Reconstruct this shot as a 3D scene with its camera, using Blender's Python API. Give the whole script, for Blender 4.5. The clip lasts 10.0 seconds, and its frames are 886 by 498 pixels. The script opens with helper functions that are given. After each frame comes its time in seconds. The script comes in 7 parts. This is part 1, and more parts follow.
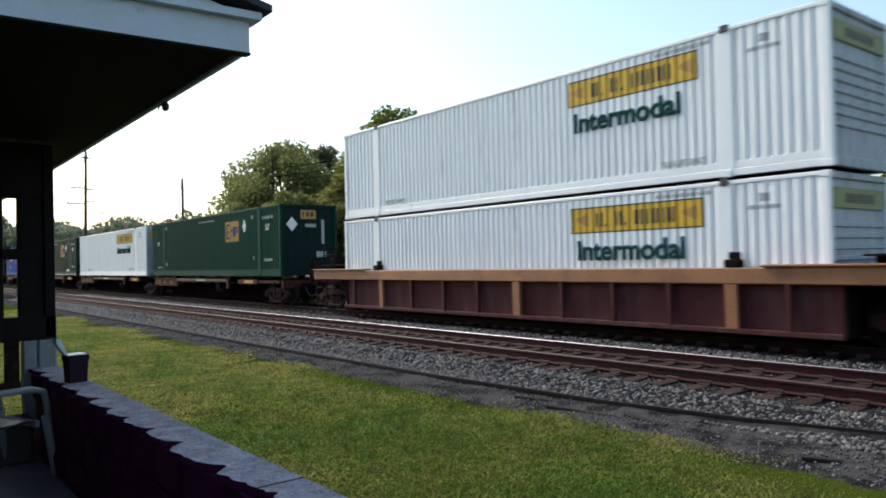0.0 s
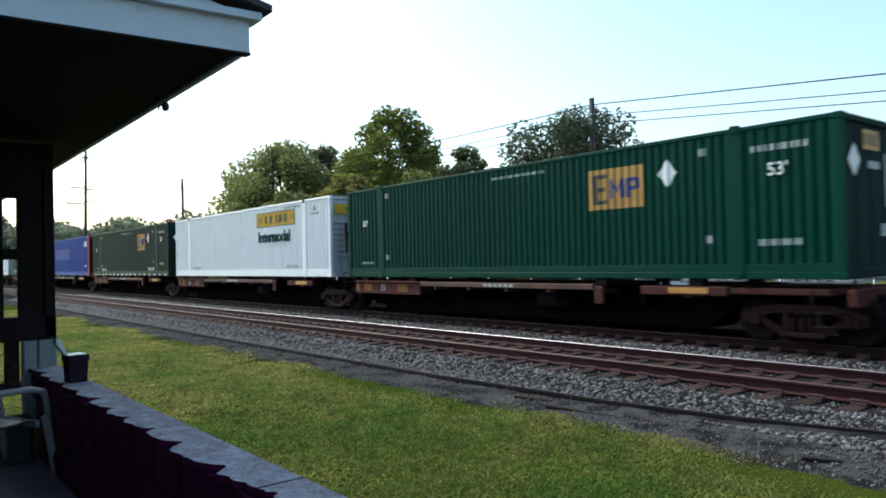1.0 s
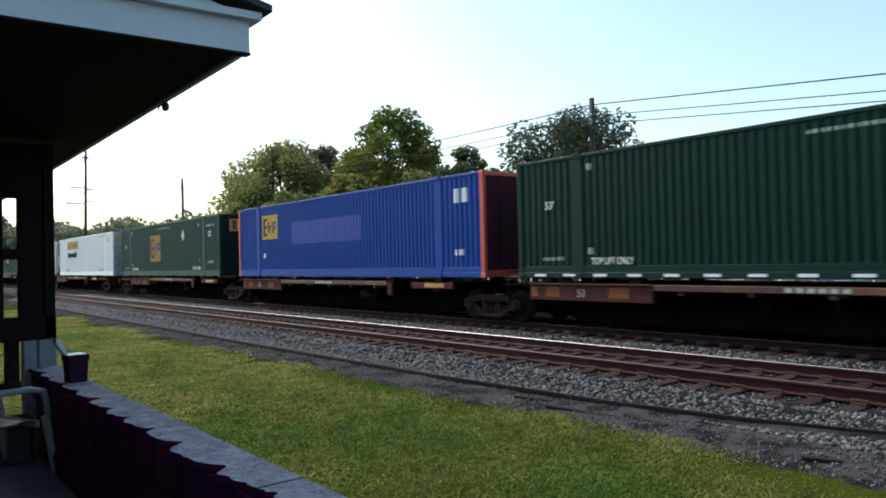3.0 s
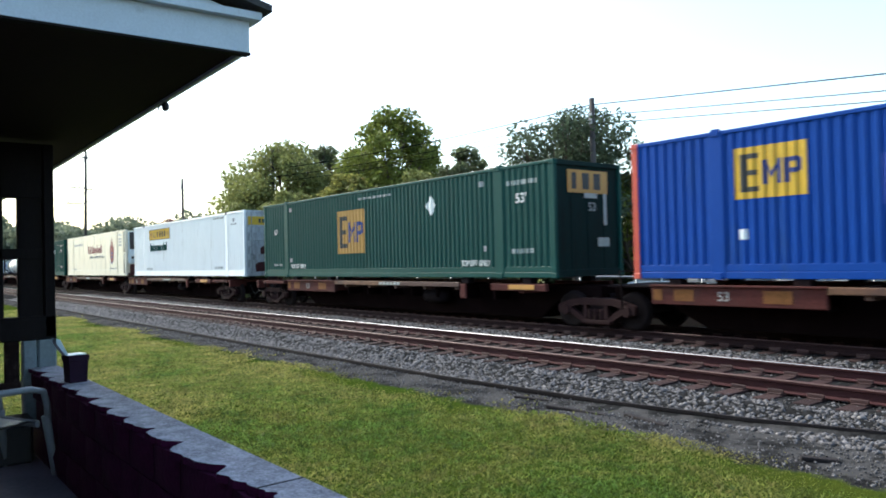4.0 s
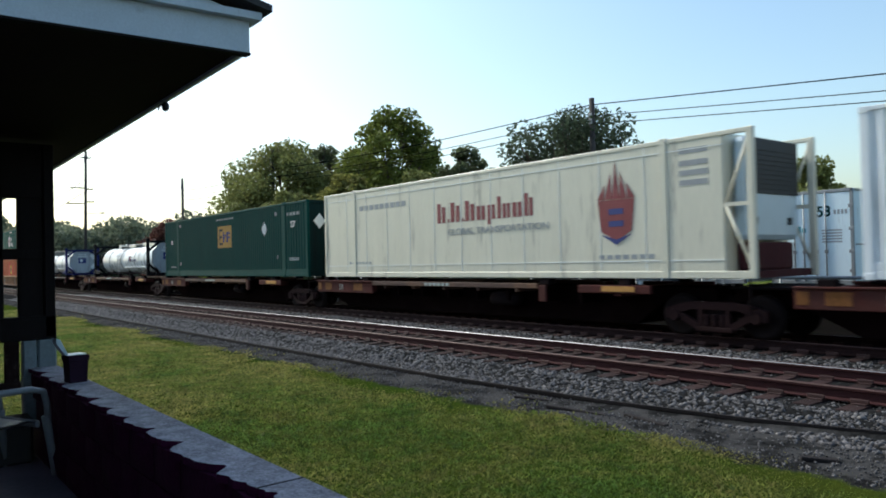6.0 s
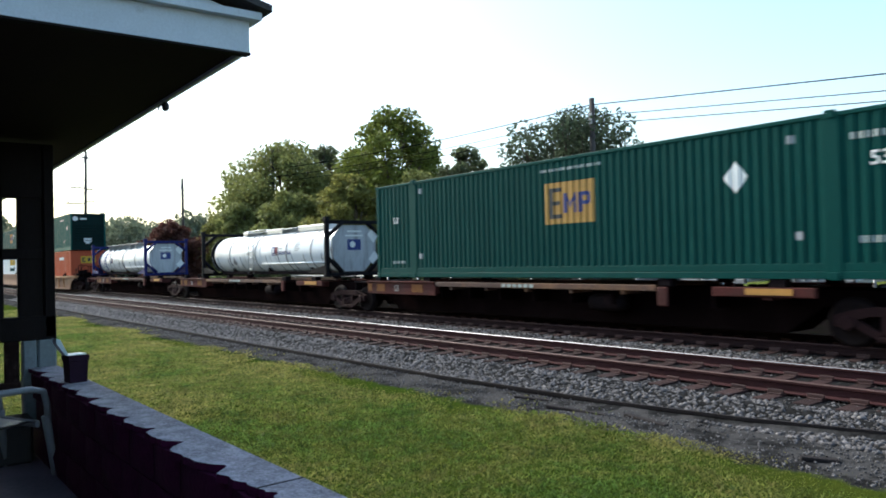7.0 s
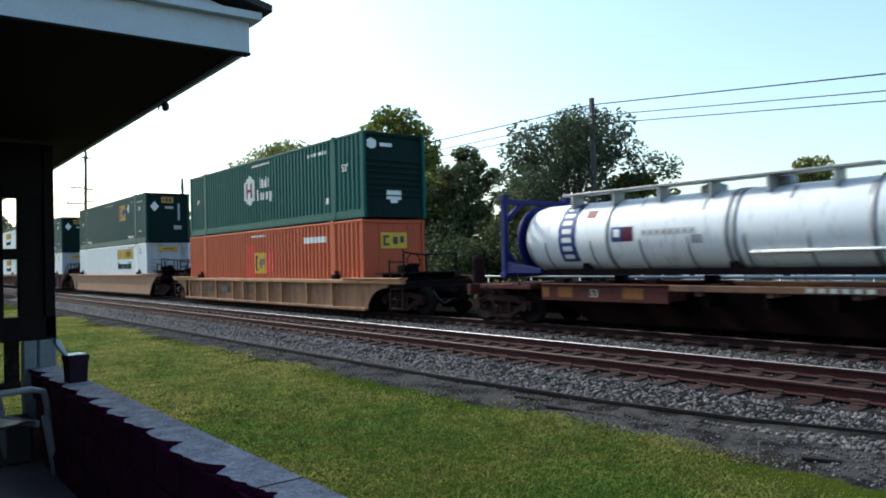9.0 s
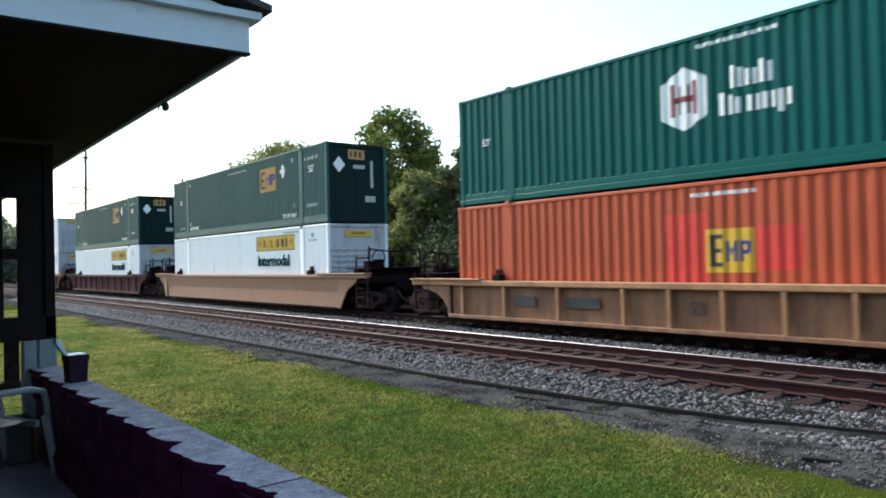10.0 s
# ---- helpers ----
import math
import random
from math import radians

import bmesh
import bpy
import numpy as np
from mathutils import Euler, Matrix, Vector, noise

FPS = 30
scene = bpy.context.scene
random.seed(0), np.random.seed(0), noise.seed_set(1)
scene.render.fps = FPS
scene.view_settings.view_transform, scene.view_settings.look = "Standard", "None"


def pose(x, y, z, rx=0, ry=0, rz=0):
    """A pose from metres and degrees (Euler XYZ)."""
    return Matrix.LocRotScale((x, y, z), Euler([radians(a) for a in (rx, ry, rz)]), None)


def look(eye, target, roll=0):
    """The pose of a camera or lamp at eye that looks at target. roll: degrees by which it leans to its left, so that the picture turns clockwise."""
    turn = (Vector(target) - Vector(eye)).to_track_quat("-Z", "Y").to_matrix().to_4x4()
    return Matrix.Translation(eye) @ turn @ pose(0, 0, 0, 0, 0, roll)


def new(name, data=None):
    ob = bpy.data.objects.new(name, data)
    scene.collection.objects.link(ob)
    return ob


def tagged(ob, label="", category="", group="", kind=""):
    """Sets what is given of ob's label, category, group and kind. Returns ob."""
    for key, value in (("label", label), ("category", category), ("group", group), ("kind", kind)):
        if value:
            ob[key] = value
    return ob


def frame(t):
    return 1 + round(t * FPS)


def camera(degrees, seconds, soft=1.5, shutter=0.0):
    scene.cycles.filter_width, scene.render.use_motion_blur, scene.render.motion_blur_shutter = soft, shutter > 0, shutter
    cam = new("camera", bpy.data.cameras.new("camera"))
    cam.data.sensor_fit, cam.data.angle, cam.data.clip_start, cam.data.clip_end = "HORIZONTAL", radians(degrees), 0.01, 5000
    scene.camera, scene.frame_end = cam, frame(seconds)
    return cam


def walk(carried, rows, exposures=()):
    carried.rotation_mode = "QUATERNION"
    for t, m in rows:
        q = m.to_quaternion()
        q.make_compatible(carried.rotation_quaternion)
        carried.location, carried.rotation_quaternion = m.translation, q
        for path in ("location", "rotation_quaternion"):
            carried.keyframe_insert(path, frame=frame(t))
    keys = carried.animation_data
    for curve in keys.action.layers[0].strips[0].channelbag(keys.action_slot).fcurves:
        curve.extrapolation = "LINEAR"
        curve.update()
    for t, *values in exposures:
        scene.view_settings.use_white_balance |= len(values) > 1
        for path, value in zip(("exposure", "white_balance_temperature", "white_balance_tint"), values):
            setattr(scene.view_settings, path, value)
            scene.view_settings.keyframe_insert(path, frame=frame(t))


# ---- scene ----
S_ROWS = [(0, 0.0), (0.5, 10.9), (1, 21.32), (1.5, 32.3), (2, 42.81), (2.5, 53.46), (4, 85.35), (4.5, 95.06), (5, 105.62), (5.5, 116.17),
          (7, 147.4), (7.5, 158.04), (8, 168.8), (8.5, 179.44), (9, 190.15), (9.5, 200.61), (10, 211.28)]   # how far the train has rolled

BASE = 0.95
EXPOSURES = [(t, BASE + e, *((6600, 6) if t < 1 else (6450, 4) if 2 < t < 3 else (6300, 3) if e > 0 else (6200, 1))) for t, e in ((0, -0.14), (0.3, -0.25), (0.5, -0.2), (1, 0.0), (1.5, 0.1), (2, -0.35), (2.6, -0.45), (3.7, 0.55), (4, 0.5), (4.5, 0.4), (5, 0.02), (5.5, -0.6), (6.9, 0.1), (7.5, 0.3), (8, -0.2), (8.5, -0.12), (9, -0.15), (9.5, 0.02), (10, 0.35))]

# ---- camera: stands still on the terrace, 1.7 m above the railheads ----
cam = camera(62.65, 10.0, soft=1.8, shutter=0.12)
AXIS = radians(38.84), radians(0.86)
FWD = Vector((-math.cos(AXIS[0]) * math.cos(AXIS[1]), math.sin(AXIS[0]) * math.cos(AXIS[1]), math.sin(AXIS[1])))
EYE = Vector((0, 0, 1.70))
STAND = look(EYE, EYE + FWD * 10, -1.386)
walk(cam, [(0, STAND), (10, STAND)], EXPOSURES)

# ---- sky and sun: hazy late-summer light from up the line ----
SUN_AZ, SUN_EL = radians(-101), radians(40)      # from the y axis towards +x
world = bpy.data.worlds.new("sky")
scene.world = world
world.use_nodes = True
wn = world.node_tree.nodes
sky = wn.new("ShaderNodeTexSky")
sky.sky_type, sky.sun_disc, sky.sun_elevation, sky.sun_rotation = "NISHITA", False, SUN_EL, SUN_AZ
sky.air_density, sky.dust_density, sky.ozone_density = 1.25, 2.2, 2.2
wn["Background"].inputs[1].default_value = 0.15
world.node_tree.links.new(sky.outputs[0], wn["Background"].inputs[0])
sun = new("sun", bpy.data.lights.new("sun", "SUN"))
sun.data.energy, sun.data.angle, sun.data.color = 2.45, radians(5), (1.0, 0.95, 0.87)
sun_from = Vector((math.sin(SUN_AZ) * math.cos(SUN_EL), math.cos(SUN_AZ) * math.cos(SUN_EL), math.sin(SUN_EL)))
sun.matrix_world = look(sun_from * 50, (0, 0, 0))


# ---- materials ----
def mat(name, color, rough=0.6, metal=0.0, var=0.25, scale=3.0, fine=40.0, bump=0.15, dirt=None, dirt_amt=0.0, dirt_scale=1.2, stretch=(1, 1, 1), rand=0.0, gloss=0.5):
    """Painted or natural surface: base colour varied at two scales, with stains and fine relief."""
    m = bpy.data.materials.new(name)
    m.use_nodes = True
    n, ln = m.node_tree.nodes, m.node_tree.links
    b = n["Principled BSDF"]
    b.inputs["Roughness"].default_value, b.inputs["Metallic"].default_value = rough, metal
    b.inputs["Specular IOR Level"].default_value = gloss
    tc = n.new("ShaderNodeTexCoord")
    mp = n.new("ShaderNodeMapping")
    mp.inputs["Scale"].default_value = stretch
    ln.new(tc.outputs["Object"], mp.inputs[0])
    n1, n2 = n.new("ShaderNodeTexNoise"), n.new("ShaderNodeTexNoise")
    n1.inputs["Scale"].default_value, n2.inputs["Scale"].default_value = scale, fine
    n1.inputs["Detail"].default_value, n2.inputs["Detail"].default_value = 5, 3
    for k in (n1, n2):
        ln.new(mp.outputs[0], k.inputs["Vector"])
    add = n.new("ShaderNodeMath")
    add.operation = "ADD"
    ln.new(n1.outputs[0], add.inputs[0]), ln.new(n2.outputs[0], add.inputs[1])
    ramp = n.new("ShaderNodeMapRange")
    ramp.inputs[1].default_value, ramp.inputs[2].default_value = 0.6, 1.4
    ramp.inputs[3].default_value, ramp.inputs[4].default_value = 1 - var, 1 + var
    ln.new(add.outputs[0], ramp.inputs[0])
    mul = n.new("ShaderNodeVectorMath")
    mul.operation = "SCALE"
    mul.inputs[0].default_value = color[:3]
    ln.new(ramp.outputs[0], mul.inputs["Scale"])
    out = mul.outputs[0]
    if rand:
        info = n.new("ShaderNodeObjectInfo") if rand > 0 else n.new("ShaderNodeNewGeometry")
        r2 = n.new("ShaderNodeMapRange")
        r2.inputs[3].default_value, r2.inputs[4].default_value = 1 - abs(rand), 1 + abs(rand)
        ln.new(info.outputs["Random" if rand > 0 else "Random Per Island"], r2.inputs[0])
        m3 = n.new("ShaderNodeVectorMath")
        m3.operation = "SCALE"
        ln.new(out, m3.inputs[0]), ln.new(r2.outputs[0], m3.inputs["Scale"])
        out = m3.outputs[0]
    if dirt:
        n3 = n.new("ShaderNodeTexNoise")
        n3.inputs["Scale"].default_value, n3.inputs["Detail"].default_value, n3.inputs["Roughness"].default_value = dirt_scale, 8, 0.7
        ln.new(mp.outputs[0], n3.inputs["Vector"])
        r3 = n.new("ShaderNodeMapRange")
        r3.inputs[1].default_value, r3.inputs[2].default_value = 0.62 - 0.3 * dirt_amt, 0.75
        ln.new(n3.outputs[0], r3.inputs[0])
        mx = n.new("ShaderNodeMix")
        mx.data_type = "RGBA"
        mx.inputs[7].default_value = (*dirt, 1)
        ln.new(r3.outputs[0], mx.inputs[0]), ln.new(out, mx.inputs[6])
        out = mx.outputs[2]
    ln.new(out, b.inputs["Base Color"])
    if bump:
        bp = n.new("ShaderNodeBump")
        bp.inputs["Strength"].default_value, bp.inputs["Distance"].default_value = bump, 0.01
        ln.new(n2.outputs[0], bp.inputs["Height"]), ln.new(bp.outputs[0], b.inputs["Normal"])
    return m


GREY_DIRT, RUST = (0.16, 0.14, 0.12), (0.13, 0.05, 0.025)
STREAK = (2.5, 2.5, 0.35)
WHITE = mat("white_container_paint", (0.76, 0.785, 0.80), 0.45, 0, 0.05, 0.8, 9, 0.05, (0.45, 0.44, 0.42), 0.10, 0.9, STREAK)
GREEN = mat("green_container_paint", (0.002, 0.051, 0.043), 0.6, 0, 0.18, 0.7, 12, 0.05, (0.005, 0.050, 0.042), 0.2, 0.8, STREAK, gloss=0.1)
DKGREEN = mat("dark_green_container_paint", (0.004, 0.027, 0.020), 0.55, 0, 0.2, 0.7, 12, 0.05, (0.008, 0.026, 0.019), 0.25, 0.8, STREAK, gloss=0.12)
SEAGREEN = mat("blue_green_container_paint", (0.005, 0.090, 0.078), 0.5, 0, 0.15, 0.7, 12, 0.05, (0.008, 0.080, 0.070), 0.2, 0.8, STREAK, gloss=0.12)
MIDGREEN = mat("bottle_green_container_paint", (0.001, 0.042, 0.027), 0.6, 0, 0.18, 0.7, 12, 0.05, (0.003, 0.042, 0.029), 0.2, 0.8, STREAK, gloss=0.08)
TEALGREEN = mat("teal_green_container_paint", (0.005, 0.056, 0.047), 0.55, 0, 0.18, 0.7, 12, 0.05, (0.009, 0.057, 0.049), 0.3, 0.8, STREAK, gloss=0.15)
FADEGREEN = mat("faded_green_container_paint", (0.022, 0.080, 0.076), 0.55, 0, 0.18, 0.7, 12, 0.05, (0.035, 0.085, 0.082), 0.4, 0.8, STREAK, gloss=0.2)
# End copies of the side paints: darker for shade on the ends, plus stains.
SHADEDGREEN = mat("shaded_sooty_green_end", (0.006, 0.021, 0.020), 0.75, 0, 0.3, 1.2, 12, 0.1, (0.008, 0.012, 0.012), 0.5, 1.4, STREAK, gloss=0.1)
SHADEDWHITE = mat("shaded_grimy_white_end", (0.44, 0.455, 0.475), 0.6, 0, 0.2, 1.2, 12, 0.1, (0.17, 0.15, 0.14), 0.4, 1.6, STREAK, gloss=0.2)
OLIVEPANEL = mat("faded_olive_decal", (0.26, 0.25, 0.10), 0.6, 0, 0.2, 2, 15, 0.03, (0.16, 0.16, 0.10), 0.3, 2)
BLUEARTEFACT = mat("fresh_blue_paint", (0.010, 0.055, 0.33), 0.5, 0, 0.12, 0.8, 12, 0.05)
BLUE = mat("blue_container_paint", (0.006, 0.052, 0.27), 0.55, 0, 0.15, 0.7, 12, 0.05, (0.014, 0.055, 0.20), 0.2, 0.8, STREAK, gloss=0.12)
REDPOST = mat("red_post_paint", (0.5, 0.06, 0.03), 0.5, 0, 0.2, 1, 12, 0.05)
ORANGE = mat("orange_container_paint", (0.45, 0.084, 0.033), 0.55, 0, 0.14, 0.7, 12, 0.05, (0.30, 0.06, 0.03), 0.25, 0.8, STREAK, gloss=0.25)
REDARTEFACT = mat("fresh_red_paint", (0.62, 0.040, 0.024), 0.5, 0, 0.12, 0.8, 12, 0.05)
CREAM = mat("cream_reefer_panels", (0.66, 0.62, 0.50), 0.4, 0, 0.07, 0.8, 9, 0.04, GREY_DIRT, 0.15, 0.9, STREAK)
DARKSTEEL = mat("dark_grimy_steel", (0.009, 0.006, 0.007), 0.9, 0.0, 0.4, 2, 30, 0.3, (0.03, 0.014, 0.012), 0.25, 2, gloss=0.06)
BLACK = mat("black_paint", (0.015, 0.014, 0.016), 0.6, 0, 0.3, 3, 30, 0.1)
BROWNCAR = mat("oxide_brown_car_paint", (0.060, 0.016, 0.018), 0.85, 0, 0.35, 1.2, 20, 0.2, (0.085, 0.045, 0.042), 0.45, 1.0, STREAK, gloss=0.2)
TANCHORD = mat("faded_orange_car_paint", (0.26, 0.108, 0.044), 0.65, 0, 0.25, 1.2, 20, 0.2, RUST, 0.35, 1.0)
YELLOWCHORD = mat("dusty_yellow_car_paint", (0.34, 0.165, 0.072), 0.7, 0, 0.3, 1.6, 20, 0.25, (0.16, 0.07, 0.035), 0.35, 1.2)
YELLOWCAR = mat("weathered_yellow_car_paint", (0.22, 0.098, 0.044), 0.7, 0, 0.35, 1.6, 20, 0.25, (0.075, 0.03, 0.022), 0.65, 1.5, STREAK)
PINKCAR = mat("faded_buff_car_paint", (0.27, 0.135, 0.08), 0.65, 0, 0.2, 1.0, 20, 0.1, (0.20, 0.085, 0.055), 0.45, 1.0, STREAK)
SPINE = mat("rusty_spine_car_paint", (0.074, 0.022, 0.019), 0.85, 0, 0.35, 1.5, 20, 0.25, (0.06, 0.032, 0.028), 0.5, 1.4, gloss=0.12)
# Near black: shade below the train is put into the sill colour.
SPINEDARK = mat("shaded_spine_sill", (0.007, 0.004, 0.004), 0.95, 0, 0.4, 1.2, 20, 0.25, (0.012, 0.007, 0.007), 0.4, 1.2, gloss=0.0)
FRAMESTEEL = mat("rusty_cast_frame", (0.024, 0.011, 0.011), 0.85, 0, 0.35, 3, 30, 0.3, gloss=0.1)
WHEEL = mat("worn_wheel_steel", (0.012, 0.008, 0.008), 0.8, 0.0, 0.3, 4, 30, 0.1, gloss=0.08)
TANKWHITE = mat("white_tank_shell", (0.78, 0.79, 0.80), 0.28, 0, 0.04, 0.8, 10, 0.03, (0.3, 0.28, 0.25), 0.1, 1.1, (2, 1, 0.5))
TANKGRIMY = mat("stained_white_tank_shell", (0.72, 0.73, 0.75), 0.35, 0, 0.06, 0.8, 10, 0.03, (0.30, 0.29, 0.29), 0.22, 1.6, (2, 1, 0.5))
BAND = mat("grey_tank_band", (0.24, 0.24, 0.25), 0.5, 0.3, 0.2, 3, 30, 0.1)
BLUEFRAME = mat("blue_tank_frame", (0.010, 0.014, 0.10), 0.6, 0, 0.2, 2, 20, 0.1, gloss=0.2)
BLACKFRAME = mat("black_tank_frame", (0.008, 0.007, 0.009), 0.7, 0, 0.3, 2, 20, 0.1, gloss=0.1)
ALU = mat("dull_aluminium", (0.45, 0.46, 0.47), 0.4, 0.7, 0.15, 3, 30, 0.1)
YELLOWPANEL = mat("yellow_decal", (0.60, 0.36, 0.02), 0.5, 0, 0.12, 2, 15, 0.03)
ORANGEDECAL = mat("amber_decal", (0.42, 0.22, 0.04), 0.5, 0, 0.15, 2, 15, 0.03)
INK = mat("dark_ink", (0.03, 0.03, 0.03), 0.6, 0, 0.2, 4, 30, 0)
INKGREEN = mat("dark_green_ink", (0.004, 0.046, 0.044), 0.85, 0, 0.15, 4, 30, 0, gloss=0.12)
INKBLUE = mat("blue_ink", (0.012, 0.03, 0.17), 0.6, 0, 0.15, 4, 30, 0)
INKRED = mat("maroon_ink", (0.20, 0.03, 0.035), 0.6, 0, 0.15, 4, 30, 0)
INKMAROON = mat("dark_maroon_ink", (0.075, 0.008, 0.028), 0.6, 0, 0.15, 4, 30, 0, gloss=0.2)
INKGREY = mat("grey_ink", (0.30, 0.31, 0.32), 0.6, 0, 0.15, 4, 30, 0)
TEAL = mat("teal_ink", (0.05, 0.36, 0.38), 0.6, 0, 0.15, 4, 30, 0)
INKDIM = mat("worn_white_decal", (0.36, 0.40, 0.38), 0.7, 0, 0.2, 4, 30, 0)
INKWHITE = mat("white_decal", (0.75, 0.76, 0.74), 0.6, 0, 0.1, 4, 30, 0)
RAILSIDE = mat("rusty_rail_web", (0.040, 0.012, 0.013), 0.8, 0.1, 0.25, 3, 40, 0.2, gloss=0.22)
RAILDULL = mat("dull_brown_railhead", (0.065, 0.030, 0.025), 0.65, 0.2, 0.2, 3, 60, 0.1)
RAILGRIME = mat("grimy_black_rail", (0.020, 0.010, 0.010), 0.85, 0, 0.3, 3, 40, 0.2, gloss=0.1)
RAILTOP = mat("polished_railhead", (0.17, 0.17, 0.185), 0.5, 1.0, 0.08, 3, 60, 0.02)
OLDRAIL = mat("old_rusted_rail", (0.022, 0.018, 0.018), 0.85, 0.1, 0.3, 3, 40, 0.3, gloss=0.15)
TIE = mat("creosoted_tie_wood", (0.031, 0.016, 0.015), 0.85, 0, 0.4, 3, 30, 0.5, (0.06, 0.042, 0.037), 0.3, 3, (0.6, 4, 4), 0.3, gloss=0.15)
PLATE = mat("rusty_tie_plate", (0.046, 0.017, 0.015), 0.75, 0.1, 0.3, 5, 40, 0.3, rand=0.25)
STONE = mat("grey_ballast_stone", (0.098, 0.092, 0.094), 0.9, 0, 0.25, 9, 60, 0.3, rand=-0.65, gloss=0.15)
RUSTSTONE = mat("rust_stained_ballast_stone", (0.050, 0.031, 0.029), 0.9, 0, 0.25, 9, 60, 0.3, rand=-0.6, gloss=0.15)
BARK = mat("grey_brown_bark", (0.085, 0.065, 0.05), 0.9, 0, 0.35, 3, 25, 0.6, stretch=(3, 3, 0.6))
POLEWOOD = mat("weathered_pole_wood", (0.050, 0.042, 0.040), 0.85, 0, 0.3, 3, 25, 0.4, stretch=(6, 6, 0.4))
CABLE = mat("black_cable", (0.010, 0.010, 0.012), 0.9, 0, 0.1, 3, 25, 0, gloss=0.0)
CONCRETE = mat("grey_concrete_cap", (0.29, 0.27, 0.295), 0.9, 0, 0.75, 9, 75, 1.0, (0.15, 0.14, 0.145), 0.5, 14)
MAROON = mat("maroon_painted_block", (0.050, 0.004, 0.026), 0.85, 0, 0.35, 4, 40, 0.5, (0.046, 0.010, 0.026), 0.3, 4, gloss=0.15)
FLOORPAINT = mat("porch_floor_paint", (0.20, 0.165, 0.18), 0.7, 0, 0.25, 2, 30, 0.2, (0.25, 0.20, 0.215), 0.4, 2, gloss=0.3)
TRIM = mat("pale_blue_grey_trim", (0.55, 0.60, 0.64), 0.55, 0, 0.1, 2, 30, 0.1, (0.30, 0.31, 0.32), 0.12, 2, (0.4, 3, 3))
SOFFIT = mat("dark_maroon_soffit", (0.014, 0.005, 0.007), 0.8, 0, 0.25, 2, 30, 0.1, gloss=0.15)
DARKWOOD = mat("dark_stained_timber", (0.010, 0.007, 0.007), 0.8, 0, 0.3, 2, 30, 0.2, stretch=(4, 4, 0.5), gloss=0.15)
POSTPAINT = mat("blue_grey_post_paint", (0.17, 0.20, 0.215), 0.6, 0, 0.2, 2, 30, 0.2, (0.10, 0.11, 0.12), 0.3, 3)
SHINGLE = mat("dark_shingles", (0.05, 0.045, 0.045), 0.9, 0, 0.35, 6, 50, 0.6)
PLASTIC = mat("grey_white_plastic", (0.20, 0.21, 0.22), 0.4, 0, 0.1, 3, 40, 0.05, (0.22, 0.22, 0.23), 0.2, 4)
WHITEPLASTIC = mat("white_plastic", (0.50, 0.60, 0.66), 0.35, 0, 0.06, 3, 40, 0.05)
POT = mat("dark_plum_glaze", (0.016, 0.004, 0.016), 0.7, 0, 0.25, 4, 40, 0.05, gloss=0.18)
TRAILERWHITE = mat("white_trailer_paint", (0.72, 0.82, 0.86), 0.4, 0, 0.05, 1, 9, 0.03, (0.4, 0.42, 0.43), 0.12, 1.2, STREAK)
GALV = mat("galvanised_steel", (0.27, 0.275, 0.28), 0.5, 0.5, 0.2, 2, 30, 0.1)
RUBBER = mat("black_rubber", (0.02, 0.02, 0.02), 0.8, 0, 0.2, 4, 40, 0.2)
CARWHITE = mat("white_car_paint", (0.72, 0.74, 0.75), 0.2, 0, 0.03, 2, 10, 0)
GLASS = mat("dark_car_glass", (0.03, 0.04, 0.045), 0.05, 0, 0.05, 2, 10, 0)


def leafy(m, share=0.35):
    """Lets light through thin leaves and blades."""
    n, ln = m.node_tree.nodes, m.node_tree.links
    b, out = n["Principled BSDF"], n["Material Output"]
    tr, mx = n.new("ShaderNodeBsdfTranslucent"), n.new("ShaderNodeMixShader")
    mx.inputs[0].default_value = share
    ln.new(b.inputs["Base Color"].links[0].from_socket, tr.inputs[0])
    ln.new(b.outputs[0], mx.inputs[1]), ln.new(tr.outputs[0], mx.inputs[2]), ln.new(mx.outputs[0], out.inputs[0])
    return m


def leaf_mat(name, color, tint=0.35):
    return leafy(mat(name, color, 0.6, 0, 0.25, 0.35, 2.0, 0, rand=-tint, gloss=0.1), 0.4)


